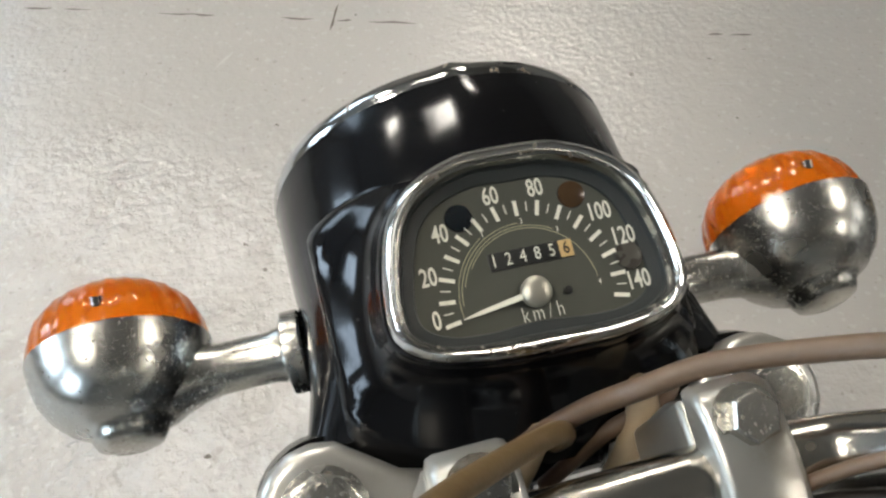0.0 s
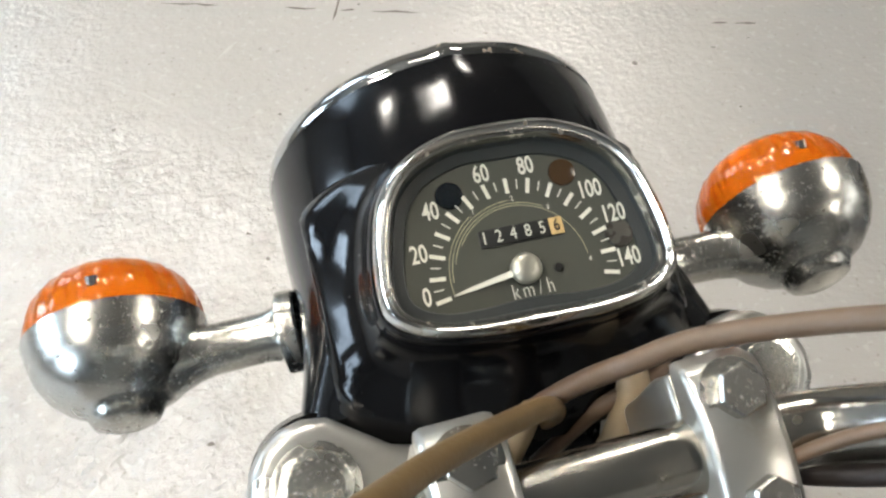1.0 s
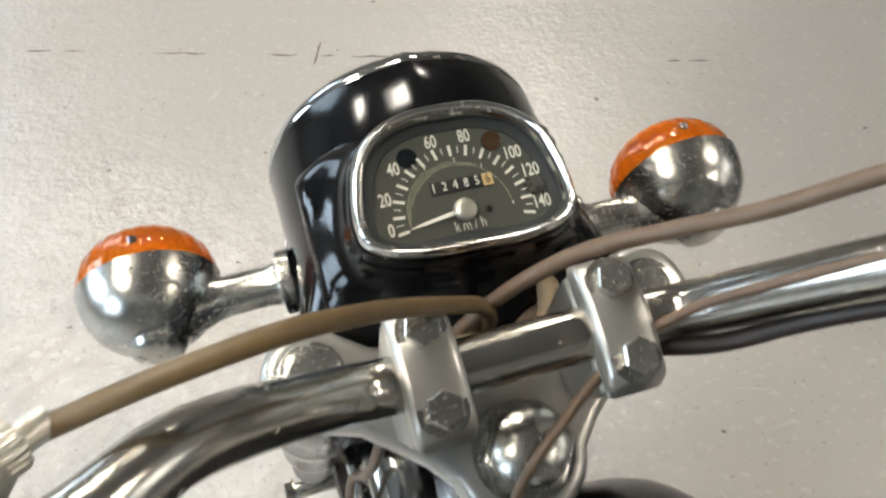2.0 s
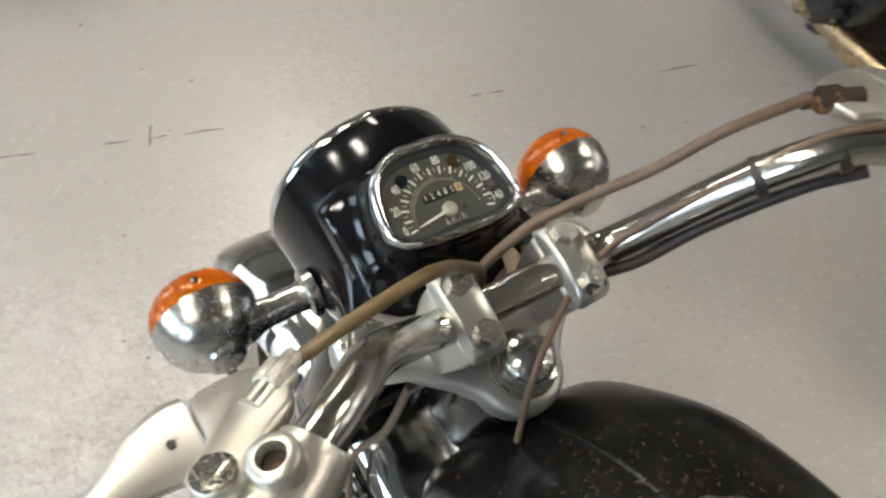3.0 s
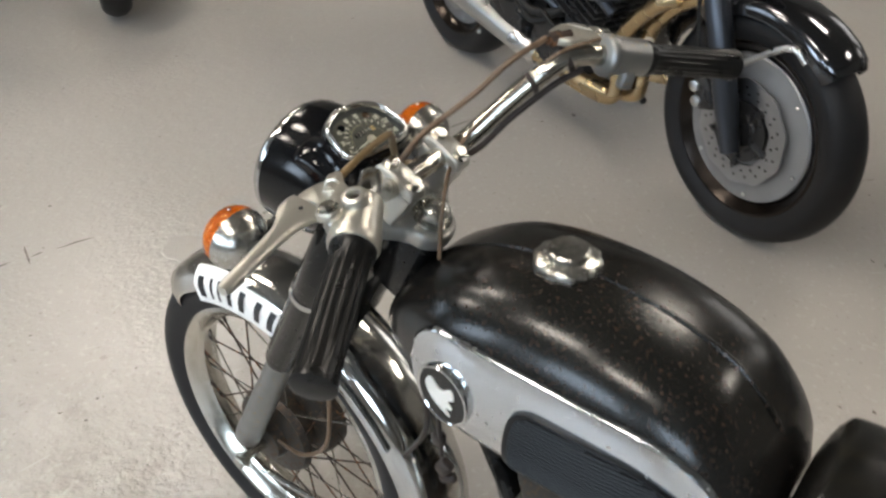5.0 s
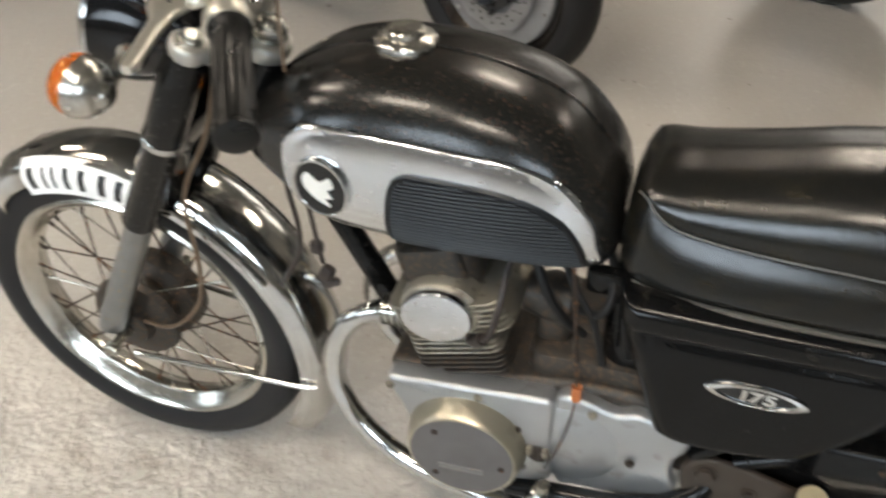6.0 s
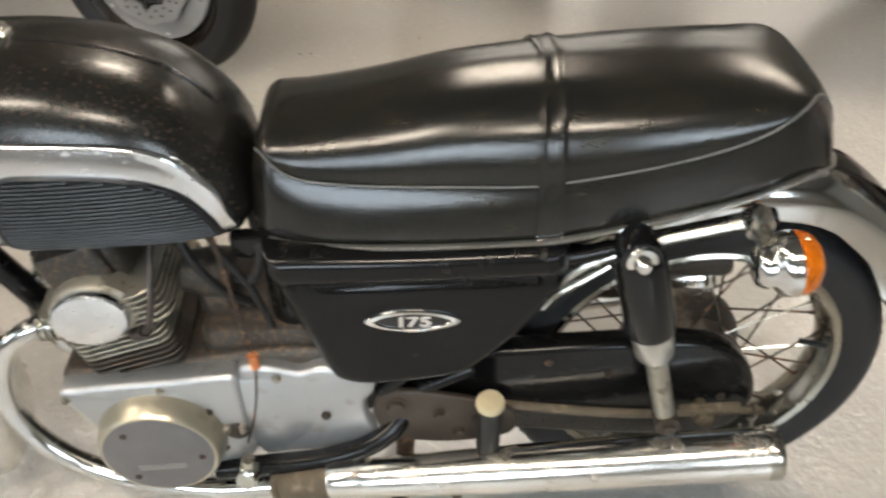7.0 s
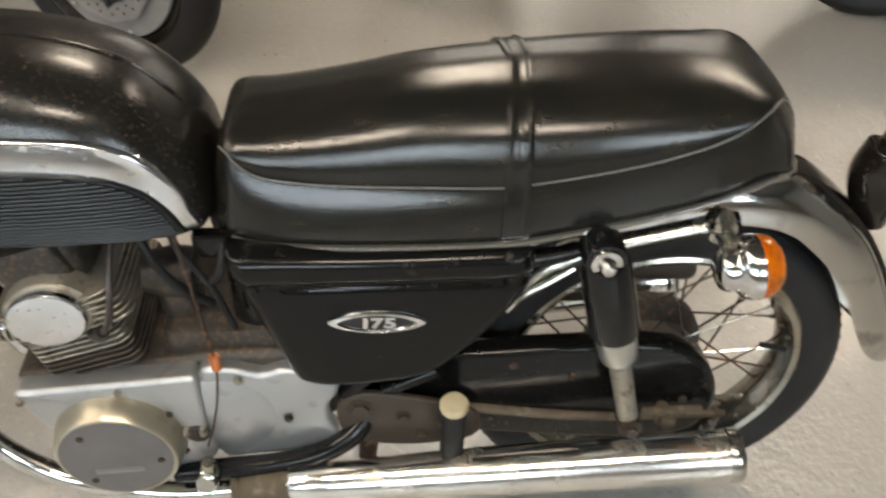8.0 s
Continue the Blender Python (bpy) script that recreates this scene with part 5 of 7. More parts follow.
BAR_L = [(0.0, 0.168, 0.841), (-0.052, 0.168, 0.841), (-0.078, 0.162, 0.854), (-0.120, 0.133, 0.902), (-0.148, 0.110, 0.918), (-0.174, 0.095, 0.920), (-0.212, 0.0690, 0.9090), (-0.322, 0.0080, 0.8810)]


def handlebar():
    bm = bm_new()
    pts = BAR_L[:0:-1] + BAR_R
    tube(bm, pts, 0.0112, 20, 8)
    bar = fpart("handlebar", bm, CHROME_BAR, bike, "chromed tubular handlebar")
    for side in (-1, 1):
        a, b = (Vector((-0.212, 0.0705, 0.9090)), Vector((-0.326, 0.0060, 0.8820))) if side < 0 else (Vector((0.241, 0.0530, 0.9210)), Vector((0.358, -0.0115, 0.8930)))
        m = axis_m(a, b - a)
        L = (b - a).length
        bm = bm_new()
        n = 60
        rings = []
        for r, h, rib in [(0.012, -0.002, 0), (0.0195, -0.001, 0), (0.0202, 0.003, 0), (0.0195, 0.008, 0), (0.0168, 0.011, 1), (0.0166, L * 0.3, 1), (0.0170, L * 0.5, 1), (0.0170, L * 0.52, 1), (0.0166, L * 0.54, 1), (0.0168, L - 0.012, 1), (0.0185, L - 0.008, 0), (0.0187, L - 0.001, 0), (0.015, L + 0.001, 0), (0.002, L + 0.0005, 0)]:
            rings.append([m @ Vector(((r + rib * 0.0007 * math.cos(20 * t)) * math.cos(t), (r + rib * 0.0007 * math.cos(20 * t)) * math.sin(t), h)) for t in np.linspace(0, 2 * math.pi, n, endpoint=False)])
        loft(bm, rings, cap0=True, cap1=True)
        fpart("grip", bm, GRIP, bar, "black ribbed rubber handgrip", 50)
        # perch or throttle housing
        a2, b2 = (Vector((-0.168, 0.0975, 0.9200)), Vector((-0.215, 0.0695, 0.9085))) if side < 0 else (Vector((0.194, 0.0800, 0.9325)), Vector((0.243, 0.0525, 0.9205)))
        m2 = axis_m(a2, b2 - a2)
        L2 = (b2 - a2).length
        bm = bm_new()
        if side < 0:
            lathe(bm, [(0.0125, 0.0), (0.0160, 0.001), (0.0172, 0.005), (0.0176, 0.012), (0.0196, L2 * 0.5), (0.0222, L2 * 0.72), (0.0228, L2 - 0.006), (0.0215, L2 - 0.001), (0.016, L2)], m2, 36, True, True)
            up = axis_m(Vector((-0.1865, 0.0885, 0.9240)), (-0.22, 0.14, 1))
            lathe(bm, [(0.0112, 0.0), (0.0112, 0.0165), (0.0100, 0.0180), (0.0066, 0.0182), (0.0060, 0.0170), (0.0058, 0.010)], up, 28)
        else:
            lathe(bm, [(0.0125, 0.0), (0.0200, 0.0008), (0.0232, 0.003), (0.0238, 0.009), (0.0222, 0.0125), (0.0202, 0.0140), (0.0202, L2 - 0.002), (0.0190, L2), (0.016, L2)], m2, 36, True, True)
            block(bm, 0.014, 0.022, 0.016, axis_m(a2.lerp(b2, 0.5) + Vector((-0.006, -0.012, -0.022)), b2 - a2), 0.004)
        fpart("lever_perch" if side < 0 else "throttle_housing", bm, CREAM_ALU if side < 0 else ALU, bar, "cast alloy lever perch" if side < 0 else "cast alloy throttle housing", 50)
        if side < 0:
            bm = bm_new()
            lathe(bm, [(0.0061, 0.010), (0.0061, 0.0125), (0.0005, 0.0126)], up, 20, False, True)
            fpart("perch_bore", bm, RUSTY, bar, "rusty screw bore")
        # bracket that carries the lever, tipped forward on the bar
        tip = (Matrix.Translation((-0.011, 0.104, 0.926)) @ Matrix.Rotation(radians(-16), 4, "X") @ Matrix.Translation((0, -0.100, -0.926)) if side < 0
               else Matrix.Translation((0.014, -0.004, 0.016)))
        bm = bm_new()
        arm = [(0.152, 0.130), (0.158, 0.112), (0.170, 0.104), (0.184, 0.092), (0.195, 0.084), (0.207, 0.088), (0.209, 0.100), (0.200, 0.108), (0.1945, 0.116), (0.192, 0.140), (0.172, 0.144), (0.158, 0.140)]
        prism(bm, [(side * x, y) for x, y in spline(arm, 3, True)], 0.009, tip @ Matrix.Translation((0, 0, 0.9225)), 0.002, 2)
        fpart("lever_bracket", bm, CREAM_ALU, bar, "yellowed alloy lever bracket", 50)
        # lever
        bm = bm_new()
        blade = [(side * 0.196, 0.1215, 0.9275), (side * 0.2064, 0.1215, 0.9275), (side * 0.222, 0.1170, 0.9270), (side * 0.240, 0.1105, 0.9262), (side * 0.262, 0.1050, 0.9250), (side * 0.290, 0.0985, 0.9225), (side * 0.315, 0.0935, 0.9200)]
        if side > 0:
            blade = [(0.196, 0.1215, 0.9275), (0.2064, 0.1235, 0.9250), (0.222, 0.1240, 0.9190), (0.242, 0.1215, 0.9110), (0.272, 0.1190, 0.8950), (0.315, 0.1150, 0.8760), (0.363, 0.1100, 0.8590)]
        blade = [tuple(tip @ Vector(q)) for q in blade]
        path, sides, ups = frames(spline(blade, 6))
        wid = np.interp(np.linspace(0, 1, len(path)), [0, 0.10, 0.22, 0.34, 0.46, 0.6, 0.8, 0.96, 1.0], [0.0200, 0.0205, 0.0185, 0.0130, 0.0090, 0.0072, 0.0064, 0.0066, 0.004])
        rings = []
        for p, s, u, w in zip(path, sides, ups, wid):
            rings.append([p + w * math.cos(t) * s + 0.0040 * np.sign(math.sin(t)) * abs(math.sin(t)) ** 0.5 * u for t in np.linspace(0, 2 * math.pi, 18, endpoint=False)])
        loft(bm, rings, cap0=True, cap1=True)
        if side > 0:
            lathe(bm, [(0.0005, -0.0075), (0.0050, -0.0056), (0.0074, 0.0), (0.0050, 0.0056), (0.0005, 0.0075)], Matrix.Translation(blade[-1]), 16)
        lev = fpart("clutch_lever" if side < 0 else "brake_lever", bm, CREAM_ALU, bar, "yellowed alloy lever blade", 50)
        bm = bm_new()
        bolt(bm, tip @ Vector((side * 0.199, 0.0945, 0.9312)), tip.to_3x3() @ Vector((side * 0.1, 0.05, 1)), 0.0072, 0.004, True)
        fpart("pivot_bolt", bm, CHROME_WORN, lev, "rust-tinged lever pivot bolt", 25)
        bm = bm_new()
        lathe(bm, [(0.0021, 0.0), (0.0021, 0.0055), (0.0005, 0.0056)], tip @ axis_m((side * 0.2066, 0.1195, 0.9265), (0, 0, 1)), 12, True, True)
        fpart("lever_hole", bm, ODO_BLACK, lev)
        # cable adjuster
        c0 = tip @ Vector((side * 0.163, 0.1265, 0.9290))
        d = Vector((side * -0.83, 0.50, -0.12)).normalized()
        bm = bm_new()
        rings = []
        for r, h in [(0.006, -0.012), (0.0062, 0.0), (0.0075, 0.0005), (0.0078, 0.002), (0.0078, 0.012), (0.0072, 0.0135), (0.005, 0.014), (0.0048, 0.022), (0.0042, 0.0225)]:
            k = 0.0004 if 0.001 < h < 0.013 else 0
            rings.append([axis_m(c0, d) @ Vector(((r + k * math.cos(24 * t)) * math.cos(t), (r + k * math.cos(24 * t)) * math.sin(t), h)) for t in np.linspace(0, 2 * math.pi, 72, endpoint=False)])
        loft(bm, rings, cap0=True, cap1=True)
        fpart("cable_adjuster", bm, CREAM_ALU if side < 0 else RUSTY, bar, "knurled brass-coloured cable adjuster" if side < 0 else "rusty cable adjuster")
    return bar


bar = handlebar()


def cables():
    bm = bm_new()
    tube(bm, [(-0.158, 0.1400, 0.917), (-0.125, 0.1395, 0.928), (-0.090, 0.1425, 0.9305), (-0.0715, 0.151, 0.918), (-0.0506, 0.1671, 0.8922), (-0.0232, 0.186, 0.8571), (-0.005, 0.198, 0.832), (0.002, 0.206, 0.805), (-0.006, 0.22, 0.765)], 0.0036, 12, 8)
    fpart("clutch_cable", bm, CABLE_OLIVE, bar, "faded brown clutch cable")
    bm = bm_new()
    tube(bm, [(0.161, 0.1315, 0.946), (0.118, 0.147, 0.929), (0.090, 0.165, 0.899), (0.0676, 0.183, 0.875), (0.0400, 0.1960, 0.857), (0.0205, 0.1995, 0.8450), (0.0055, 0.2055, 0.8245), (-0.012, 0.2080, 0.800), (-0.028, 0.209, 0.765)], 0.0036, 12, 8)
    fpart("brake_cable", bm, CABLE, bar, "faded brown brake cable")
    bm = bm_new()
    tube(bm, [(0.190, 0.082, 0.952), (0.150, 0.105, 0.943), (0.118, 0.124, 0.916), (0.082, 0.148, 0.876), (0.060, 0.157, 0.856), (0.038, 0.156, 0.840), (0.012, 0.144, 0.826), (-0.010, 0.132, 0.800), (-0.020, 0.124, 0.752)], 0.0022, 10, 8)
    fpart("throttle_cable", bm, CABLE, bar, "thin faded brown throttle cable")
    bm = bm_new()
    tube(bm, [(0.172, 0.088, 0.920), (0.145, 0.106, 0.905), (0.108, 0.132, 0.870), (0.078, 0.150, 0.838), (0.050, 0.165, 0.826), (0.03, 0.19, 0.80)], 0.0040, 10, 8)
    fpart("wiring_loom", bm, CABLE_DARK, bar, "dark wiring loom under the handlebar")
    for k in (3.3, 4.6):
        bm = bm_new()
        p = Vector(BAR_R[3]).lerp(Vector(BAR_R[4]), k - 3) if k < 4 else Vector(BAR_R[4]).lerp(Vector(BAR_R[5]), k - 4)
        lathe(bm, [(0.0125, -0.003), (0.0128, 0.0), (0.0125, 0.003)], axis_m(p, (0.7, -0.5, 0.45)), 20, True, True)
        fpart("loom_strap", bm, CABLE_DARK, bar, "dark loom strap")
    # sleeves and wires below the dial
    for pts, r, mt in (([(0.03, 0.232, 0.80), (0.034, 0.212, 0.808), (0.026, 0.198, 0.795), (0.02, 0.196, 0.76)], 0.0058, WIRE_CREAM), ([(0.004, 0.235, 0.795), (-0.004, 0.212, 0.803), (-0.016, 0.200, 0.788), (-0.02, 0.20, 0.75)], 0.0052, WIRE_CREAM),
                       ([(0.05, 0.232, 0.80), (0.045, 0.212, 0.806), (0.02, 0.206, 0.80), (0.0, 0.204, 0.77)], 0.0030, CABLE), ([(-0.03, 0.23, 0.79), (-0.034, 0.212, 0.79), (-0.03, 0.2, 0.76)], 0.004, CABLE_DARK)):
        bm = bm_new()
        tube(bm, pts, r, 10, 8)
        fpart("wire", bm, mt, shell)
    # cables down the left fork and to the front brake
    bm = bm_new()
    tube(bm, [(-0.05, 0.20, 0.74), (-0.055, 0.22, 0.66), (-0.062, 0.26, 0.56), (-0.070, 0.25, 0.45), (-0.062, 0.27, 0.36), (-0.052, 0.33, 0.285), (-0.05, 0.39, 0.275)], 0.0032, 10, 8)
    fpart("front_brake_cable", bm, CABLE, bike, "thin brown front brake cable")
    bm = bm_new()
    tube(bm, [(-0.045, 0.13, 0.70), (-0.055, 0.115, 0.62), (-0.05, 0.105, 0.52), (-0.045, 0.14, 0.43)], 0.0035, 10, 8)
    fpart("cable_loop", bm, CABLE_DARK, bike, "dark hanging cable loop")


cables()


# mudguard over the front wheel
def mudguard(owner, cy, cz, angles, R, half, m, material, label, drop=0.045):
    bm = bm_new()
    rings = []
    sect = [(-1.0, 1.0), (-1.02, 0.93), (-1.0, 0.86), (-0.99, 0.72), (-0.95, 0.5), (-0.85, 0.29), (-0.66, 0.12), (-0.42, 0.035), (-0.2, 0.006), (0, 0)]
    sect = sect + [(-a, b) for a, b in sect[-2::-1]]
    inner = [(a * 0.965, b + 0.03) for a, b in sect[::-1]]
    for t, (ang, k) in enumerate(angles):
        a = radians(ang)
        Rk = lerp(R, ang) if len(R) > 2 else R[0] + (R[1] - R[0]) * t / (len(angles) - 1)
        fall = drop * (0.25 + 0.75 * k) if len(R) > 2 else drop
        ring = []
        for x, d in sect + inner:
            r = Rk - d * fall - (1 - k) * (0.0 if len(R) > 2 else 0.05)
            ring.append((x * half * (0.12 + 0.88 * k), cy + r * math.cos(a), cz + r * math.sin(a)))
        rings.append(ring)
    loft(bm, rings, cap0=True, cap1=True)
    return part("mudguard", bm, material, owner, label, m, True, 50)


ANG = [(38, 0.0), (39, 0.35), (41, 0.55), (45, 0.75), (50, 0.88), (57, 0.96), (66, 1.0)] + [(a, 1.0) for a in range(77, 205, 5)] + [(206, 0.98), (209, 0.94), (211, 0.85)]
fmud = mudguard(bike, GUY, GUZ, ANG, (0.318, 0.340), 0.056, FRONT_WHEEL, CHROME_GUARD, "chromed front mudguard with a rounded nose")


def number_plate():
    """A white plate bent along the mudguard's side; its characters are plain bars."""
    def at(u, v, lift):
        ang = radians(106 - 37 * u)
        r = 0.300 + 0.0 * u - 0.050 * (1 - v) + 0.0155
        x = -0.0585 - lift + 0.020 * max(0, v - 0.45) ** 2 / 0.3
        return Vector((x, GUY + r * math.cos(ang), GUZ + r * math.sin(ang)))
    bm = bm_new()
    nu, nv = 26, 8
    front = [[bm.verts.new(at(i / nu, j / nv, 0.003)) for j in range(nv + 1)] for i in range(nu + 1)]
    back = [[bm.verts.new(at(i / nu, j / nv, 0.0)) for j in range(nv + 1)] for i in range(nu + 1)]
    for i in range(nu):
        for j in range(nv):
            bm.faces.new((front[i][j], front[i + 1][j], front[i + 1][j + 1], front[i][j + 1]))
            bm.faces.new((back[i][j + 1], back[i + 1][j + 1], back[i + 1][j], back[i][j]))
    for i in range(nu):
        bm.faces.new((front[i][0], back[i][0], back[i + 1][0], front[i + 1][0]))
        bm.faces.new((front[i][nv], front[i + 1][nv], back[i + 1][nv], back[i][nv]))
    for j in range(nv):
        bm.faces.new((front[0][j], front[0][j + 1], back[0][j + 1], back[0][j]))
        bm.faces.new((front[nu][j], back[nu][j], back[nu][j + 1], front[nu][j + 1]))
    pl = fpart("number_plate", bm, WHITE_PLATE, fmud, "white bent number plate with plain black bars")
    for u0, u1 in ((0.06, 0.13), (0.21, 0.24), (0.30, 0.33), (0.41, 0.46), (0.54, 0.60), (0.71, 0.77), (0.85, 0.91)):
        bm = bm_new()
        q = [[bm.verts.new(at(1 - (u0 + (u1 - u0) * i / 4), 0.2 + 0.6 * j / 4, 0.0042)) for j in range(5)] for i in range(5)]
        for i in range(4):
            for j in range(4):
                bm.faces.new((q[i][j], q[i + 1][j], q[i + 1][j + 1], q[i][j + 1]))
        fpart("bar", bm, PLATE_BLACK, pl)


number_plate()


def front_stays():
    for side in (-1, 1):
        bm = bm_new()
        tube(bm, [(side * 0.088, 0.446, 0.262), (side * 0.085, 0.42, 0.258), (side * 0.072, 0.28, 0.252), (side * 0.062, 0.17, 0.246), (side * 0.056, 0.15, 0.245)], 0.0048, 10, 5)
        fpart("mudguard_stay", bm, CHROME, fmud, "chromed mudguard stay rod")
        bm = bm_new()
        tube(bm, [(side * 0.0575, FWY + 0.31 * math.cos(radians(a)), FWZ + 0.295 * math.sin(radians(a))) for a in range(112, 150, 6)], 0.005, 8, 2)
        fpart("mudguard_bracket", bm, CHROME, fmud)
    bm = bm_new()
    rod(bm, (-0.115, FWY - 0.003, FWZ), (0.115, FWY - 0.003, FWZ), 0.0085, 14)
    for s in (-1, 1):
        bolt(bm, (s * 0.105, FWY - 0.003, FWZ), (s, 0, 0), 0.011, 0.009)
    fpart("front_axle", bm, CHROME_WORN, bike, "front axle with nuts")
    bm = bm_new()
    block(bm, 0.15, 0.05, 0.05, axis_m((0, 0.275, 0.645), NB), 0.008)
    block(bm, 0.05, 0.06, 0.12, axis_m((0, 0.18, 0.72), NB), 0.01)
    fpart("lower_yoke", bm, SATIN_BLACK, bike, "black lower fork yoke and headstock")


front_stays()


# ---- engine, exhaust, frame ----
def yz(x0, x1):
    """Lays an outline in (y, z), extruded from x0 towards x1."""
    s = 1 if x1 > x0 else -1
    return Matrix.Translation((x0, 0, 0)) @ Matrix(((0, 0, s), (1, 0, 0), (0, 1, 0))).to_4x4()


def slab_yz(bm, outline, x0, x1, bevel=0.004):
    prism(bm, outline, abs(x1 - x0), yz(x0, x1), bevel, 3)


def engine():
    # cases
    out = spline([(0.008, 0.386), (-0.03, 0.392), (-0.08, 0.398), (-0.15, 0.402), (-0.24, 0.414), (-0.33, 0.412), (-0.385, 0.385), (-0.40, 0.34), (-0.385, 0.29), (-0.31, 0.262), (-0.22, 0.245), (-0.12, 0.215), (-0.05, 0.24), (-0.01, 0.31), (0.004, 0.36)], 5, True)
    bm = bm_new()
    slab_yz(bm, out, -0.098, 0.098, 0.012)
    eng = part("engine", bm, ALU_DULL, bike, "oily alloy engine with finned cylinder and silver side covers")
    for side in (-1, 1):
        front = spline([(0.006, 0.382), (-0.02, 0.388), (-0.06, 0.392), (-0.13, 0.397), (-0.19, 0.402), (-0.219, 0.400), (-0.222, 0.36), (-0.222, 0.30), (-0.222, 0.245), (-0.17, 0.226), (-0.12, 0.216), (-0.07, 0.226), (-0.035, 0.285), (-0.012, 0.335)], 5, True)
        bm = bm_new()
        slab_yz(bm, front, side * 0.09, side * 0.126, 0.008)
        part("generator_cover", bm, ALU_PAINT, eng, "silver painted generator cover", angle=50)
        rear = spline([(-0.222, 0.402), (-0.262, 0.406), (-0.298, 0.394), (-0.325, 0.402), (-0.360, 0.392), (-0.392, 0.374), (-0.391, 0.352), (-0.379, 0.332), (-0.379, 0.300), (-0.388, 0.274), (-0.372, 0.254), (-0.328, 0.238), (-0.27, 0.234), (-0.228, 0.238), (-0.223, 0.33)], 5, True)
        bm = bm_new()
        slab_yz(bm, rear, side * 0.09, side * 0.117, 0.008)
        lathe(bm, [(0.072, 0.0), (0.072, 0.030), (0.066, 0.0345), (0.02, 0.036)], Matrix.Translation((side * 0.085, -0.240, 0.318)) @ Matrix.Rotation(radians(90 * side), 4, "Y"), 40, True, True)
        part("sprocket_cover", bm, ALU_PAINT, eng, "silver painted sprocket cover", angle=50)
        # round cap with a darker face
        base = Matrix.Translation((side * 0.120, -0.107, 0.292)) @ Matrix.Rotation(radians(90 * side), 4, "Y")
        bm = bm_new()
        lathe(bm, [(0.085, 0.0), (0.083, 0.012), (0.0785, 0.032), (0.0745, 0.037), (0.071, 0.0365)], base, 56, True)
        cap = part("round_cap", bm, CAP_ALLOY, eng, "yellowed alloy round cap with a grey face")
        bm = bm_new()
        lathe(bm, [(0.0725, 0.030), (0.0715, 0.0372), (0.067, 0.0378), (0.02, 0.0382)], base, 56, True, True)
        part("cap_face", bm, CAP_GREY, cap, "dark grey painted face")
        bm = bm_new()
        bx = side * 0.1588
        block(bm, 0.0016, 0.062, 0.010, Matrix.Translation((bx, -0.107, 0.270)) @ Matrix.Rotation(radians(-3), 4, "X"), 0.0005)
        part("cap_lettering", bm, ALU, cap, "plain raised bar in place of lettering")
        for a in (40, 140, 265):
            bm = bm_new()
            p = base @ Vector((0.056 * math.cos(radians(a)), 0.056 * math.sin(radians(a)), 0.0375))
            lathe(bm, [(0.0048, 0), (0.0046, 0.0018), (0.001, 0.002)], axis_m(p, (side, 0, 0)), 14, True, True)
            part("cap_screw", bm, RUSTY, cap)
        for y, z in ((0.0, 0.372), (-0.122, 0.383), (-0.175, 0.338), (-0.27, 0.390), (-0.325, 0.313), (-0.184, 0.264)):
            bm = bm_new()
            bolt(bm, (side * (0.1255 if y > -0.23 else 0.119), y, z), (side, 0, 0), 0.0048, 0.004, True, y * 50)
            part("cover_bolt", bm, RUSTY_BROWN if z < 0.35 else FIN_ALU, eng, "grimy cover bolt", angle=25)
        bm = bm_new()
        lathe(bm, [(0.0155, 0), (0.0155, 0.004), (0.013, 0.0055), (0.002, 0.0055)], axis_m((side * 0.124, -0.206, 0.298), (side, 0, 0)), 24, True, True)
        block(bm, 0.004, 0.0028, 0.022, Matrix.Translation((side * 0.1305, -0.206, 0.298)), 0.0008)
        part("clutch_adjuster", bm, RUSTY_BROWN, eng, "dark clutch adjuster disc with a slot")
        for dy in (0.0115, -0.0105):
            bm = bm_new()
            block(bm, 0.010, 0.009, 0.011, Matrix.Translation((side * 0.131, -0.2055 + dy, 0.309)), 0.002)
            bolt(bm, (side * 0.136, -0.2055 + dy, 0.309), (side, 0, 0), 0.0034, 0.003, False)
            part("adjuster_screw", bm, FIN_ALU, eng, "small brassy clamp screw")
    # cylinder and head lean forward
    lean = radians(17)
    M = Matrix.Translation((0, -0.098, 0.388)) @ Matrix.Rotation(-lean, 4, "X")
    bm = bm_new()
    block(bm, 0.17, 0.085, 0.20, M @ Matrix.Translation((0, 0, 0.10)), 0.01)
    part("cylinder_barrel", bm, ALU_DULL, eng, "grimy cylinder barrel")
    for k in range(8):
        bm = bm_new()
        z = 0.010 + 0.0085 * k
        prism(bm, rrect(0.205, 0.128, 0.018), 0.0032, M @ Matrix.Translation((0, 0, z)), 0.0009, 1)
        part("fin", bm, FIN_ALU if k > 3 else ALU_DULL, eng)
    for k in range(6):
        bm = bm_new()
        z = 0.080 + 0.0095 * k
        prism(bm, rrect(0.205 + 0.002 * k, 0.158, 0.024), 0.0034, M @ Matrix.Translation((0, -0.008, z)), 0.0009, 1)
        part("head_fin", bm, FIN_ALU, eng)
    bm = bm_new()
    block(bm, 0.150, 0.115, 0.075, M @ Matrix.Translation((0, 0.0, 0.162)), 0.018)
    part("cam_box", bm, ALU_DULL, eng, "grimy cam box")
    for side in (-1, 1):
        base = M @ Matrix.Translation((side * 0.070, 0.0, 0.118)) @ Matrix.Rotation(radians(90 * side), 4, "Y") @ Matrix.Diagonal((1, 1.18, 1, 1))
        bm = bm_new()
        lathe(bm, [(0.046, 0.0), (0.046, 0.030), (0.043, 0.034), (0.030, 0.035)], base, 40, True, True)
        hb = part("cam_housing", bm, FIN_ALU, eng, "dull round cam housing")
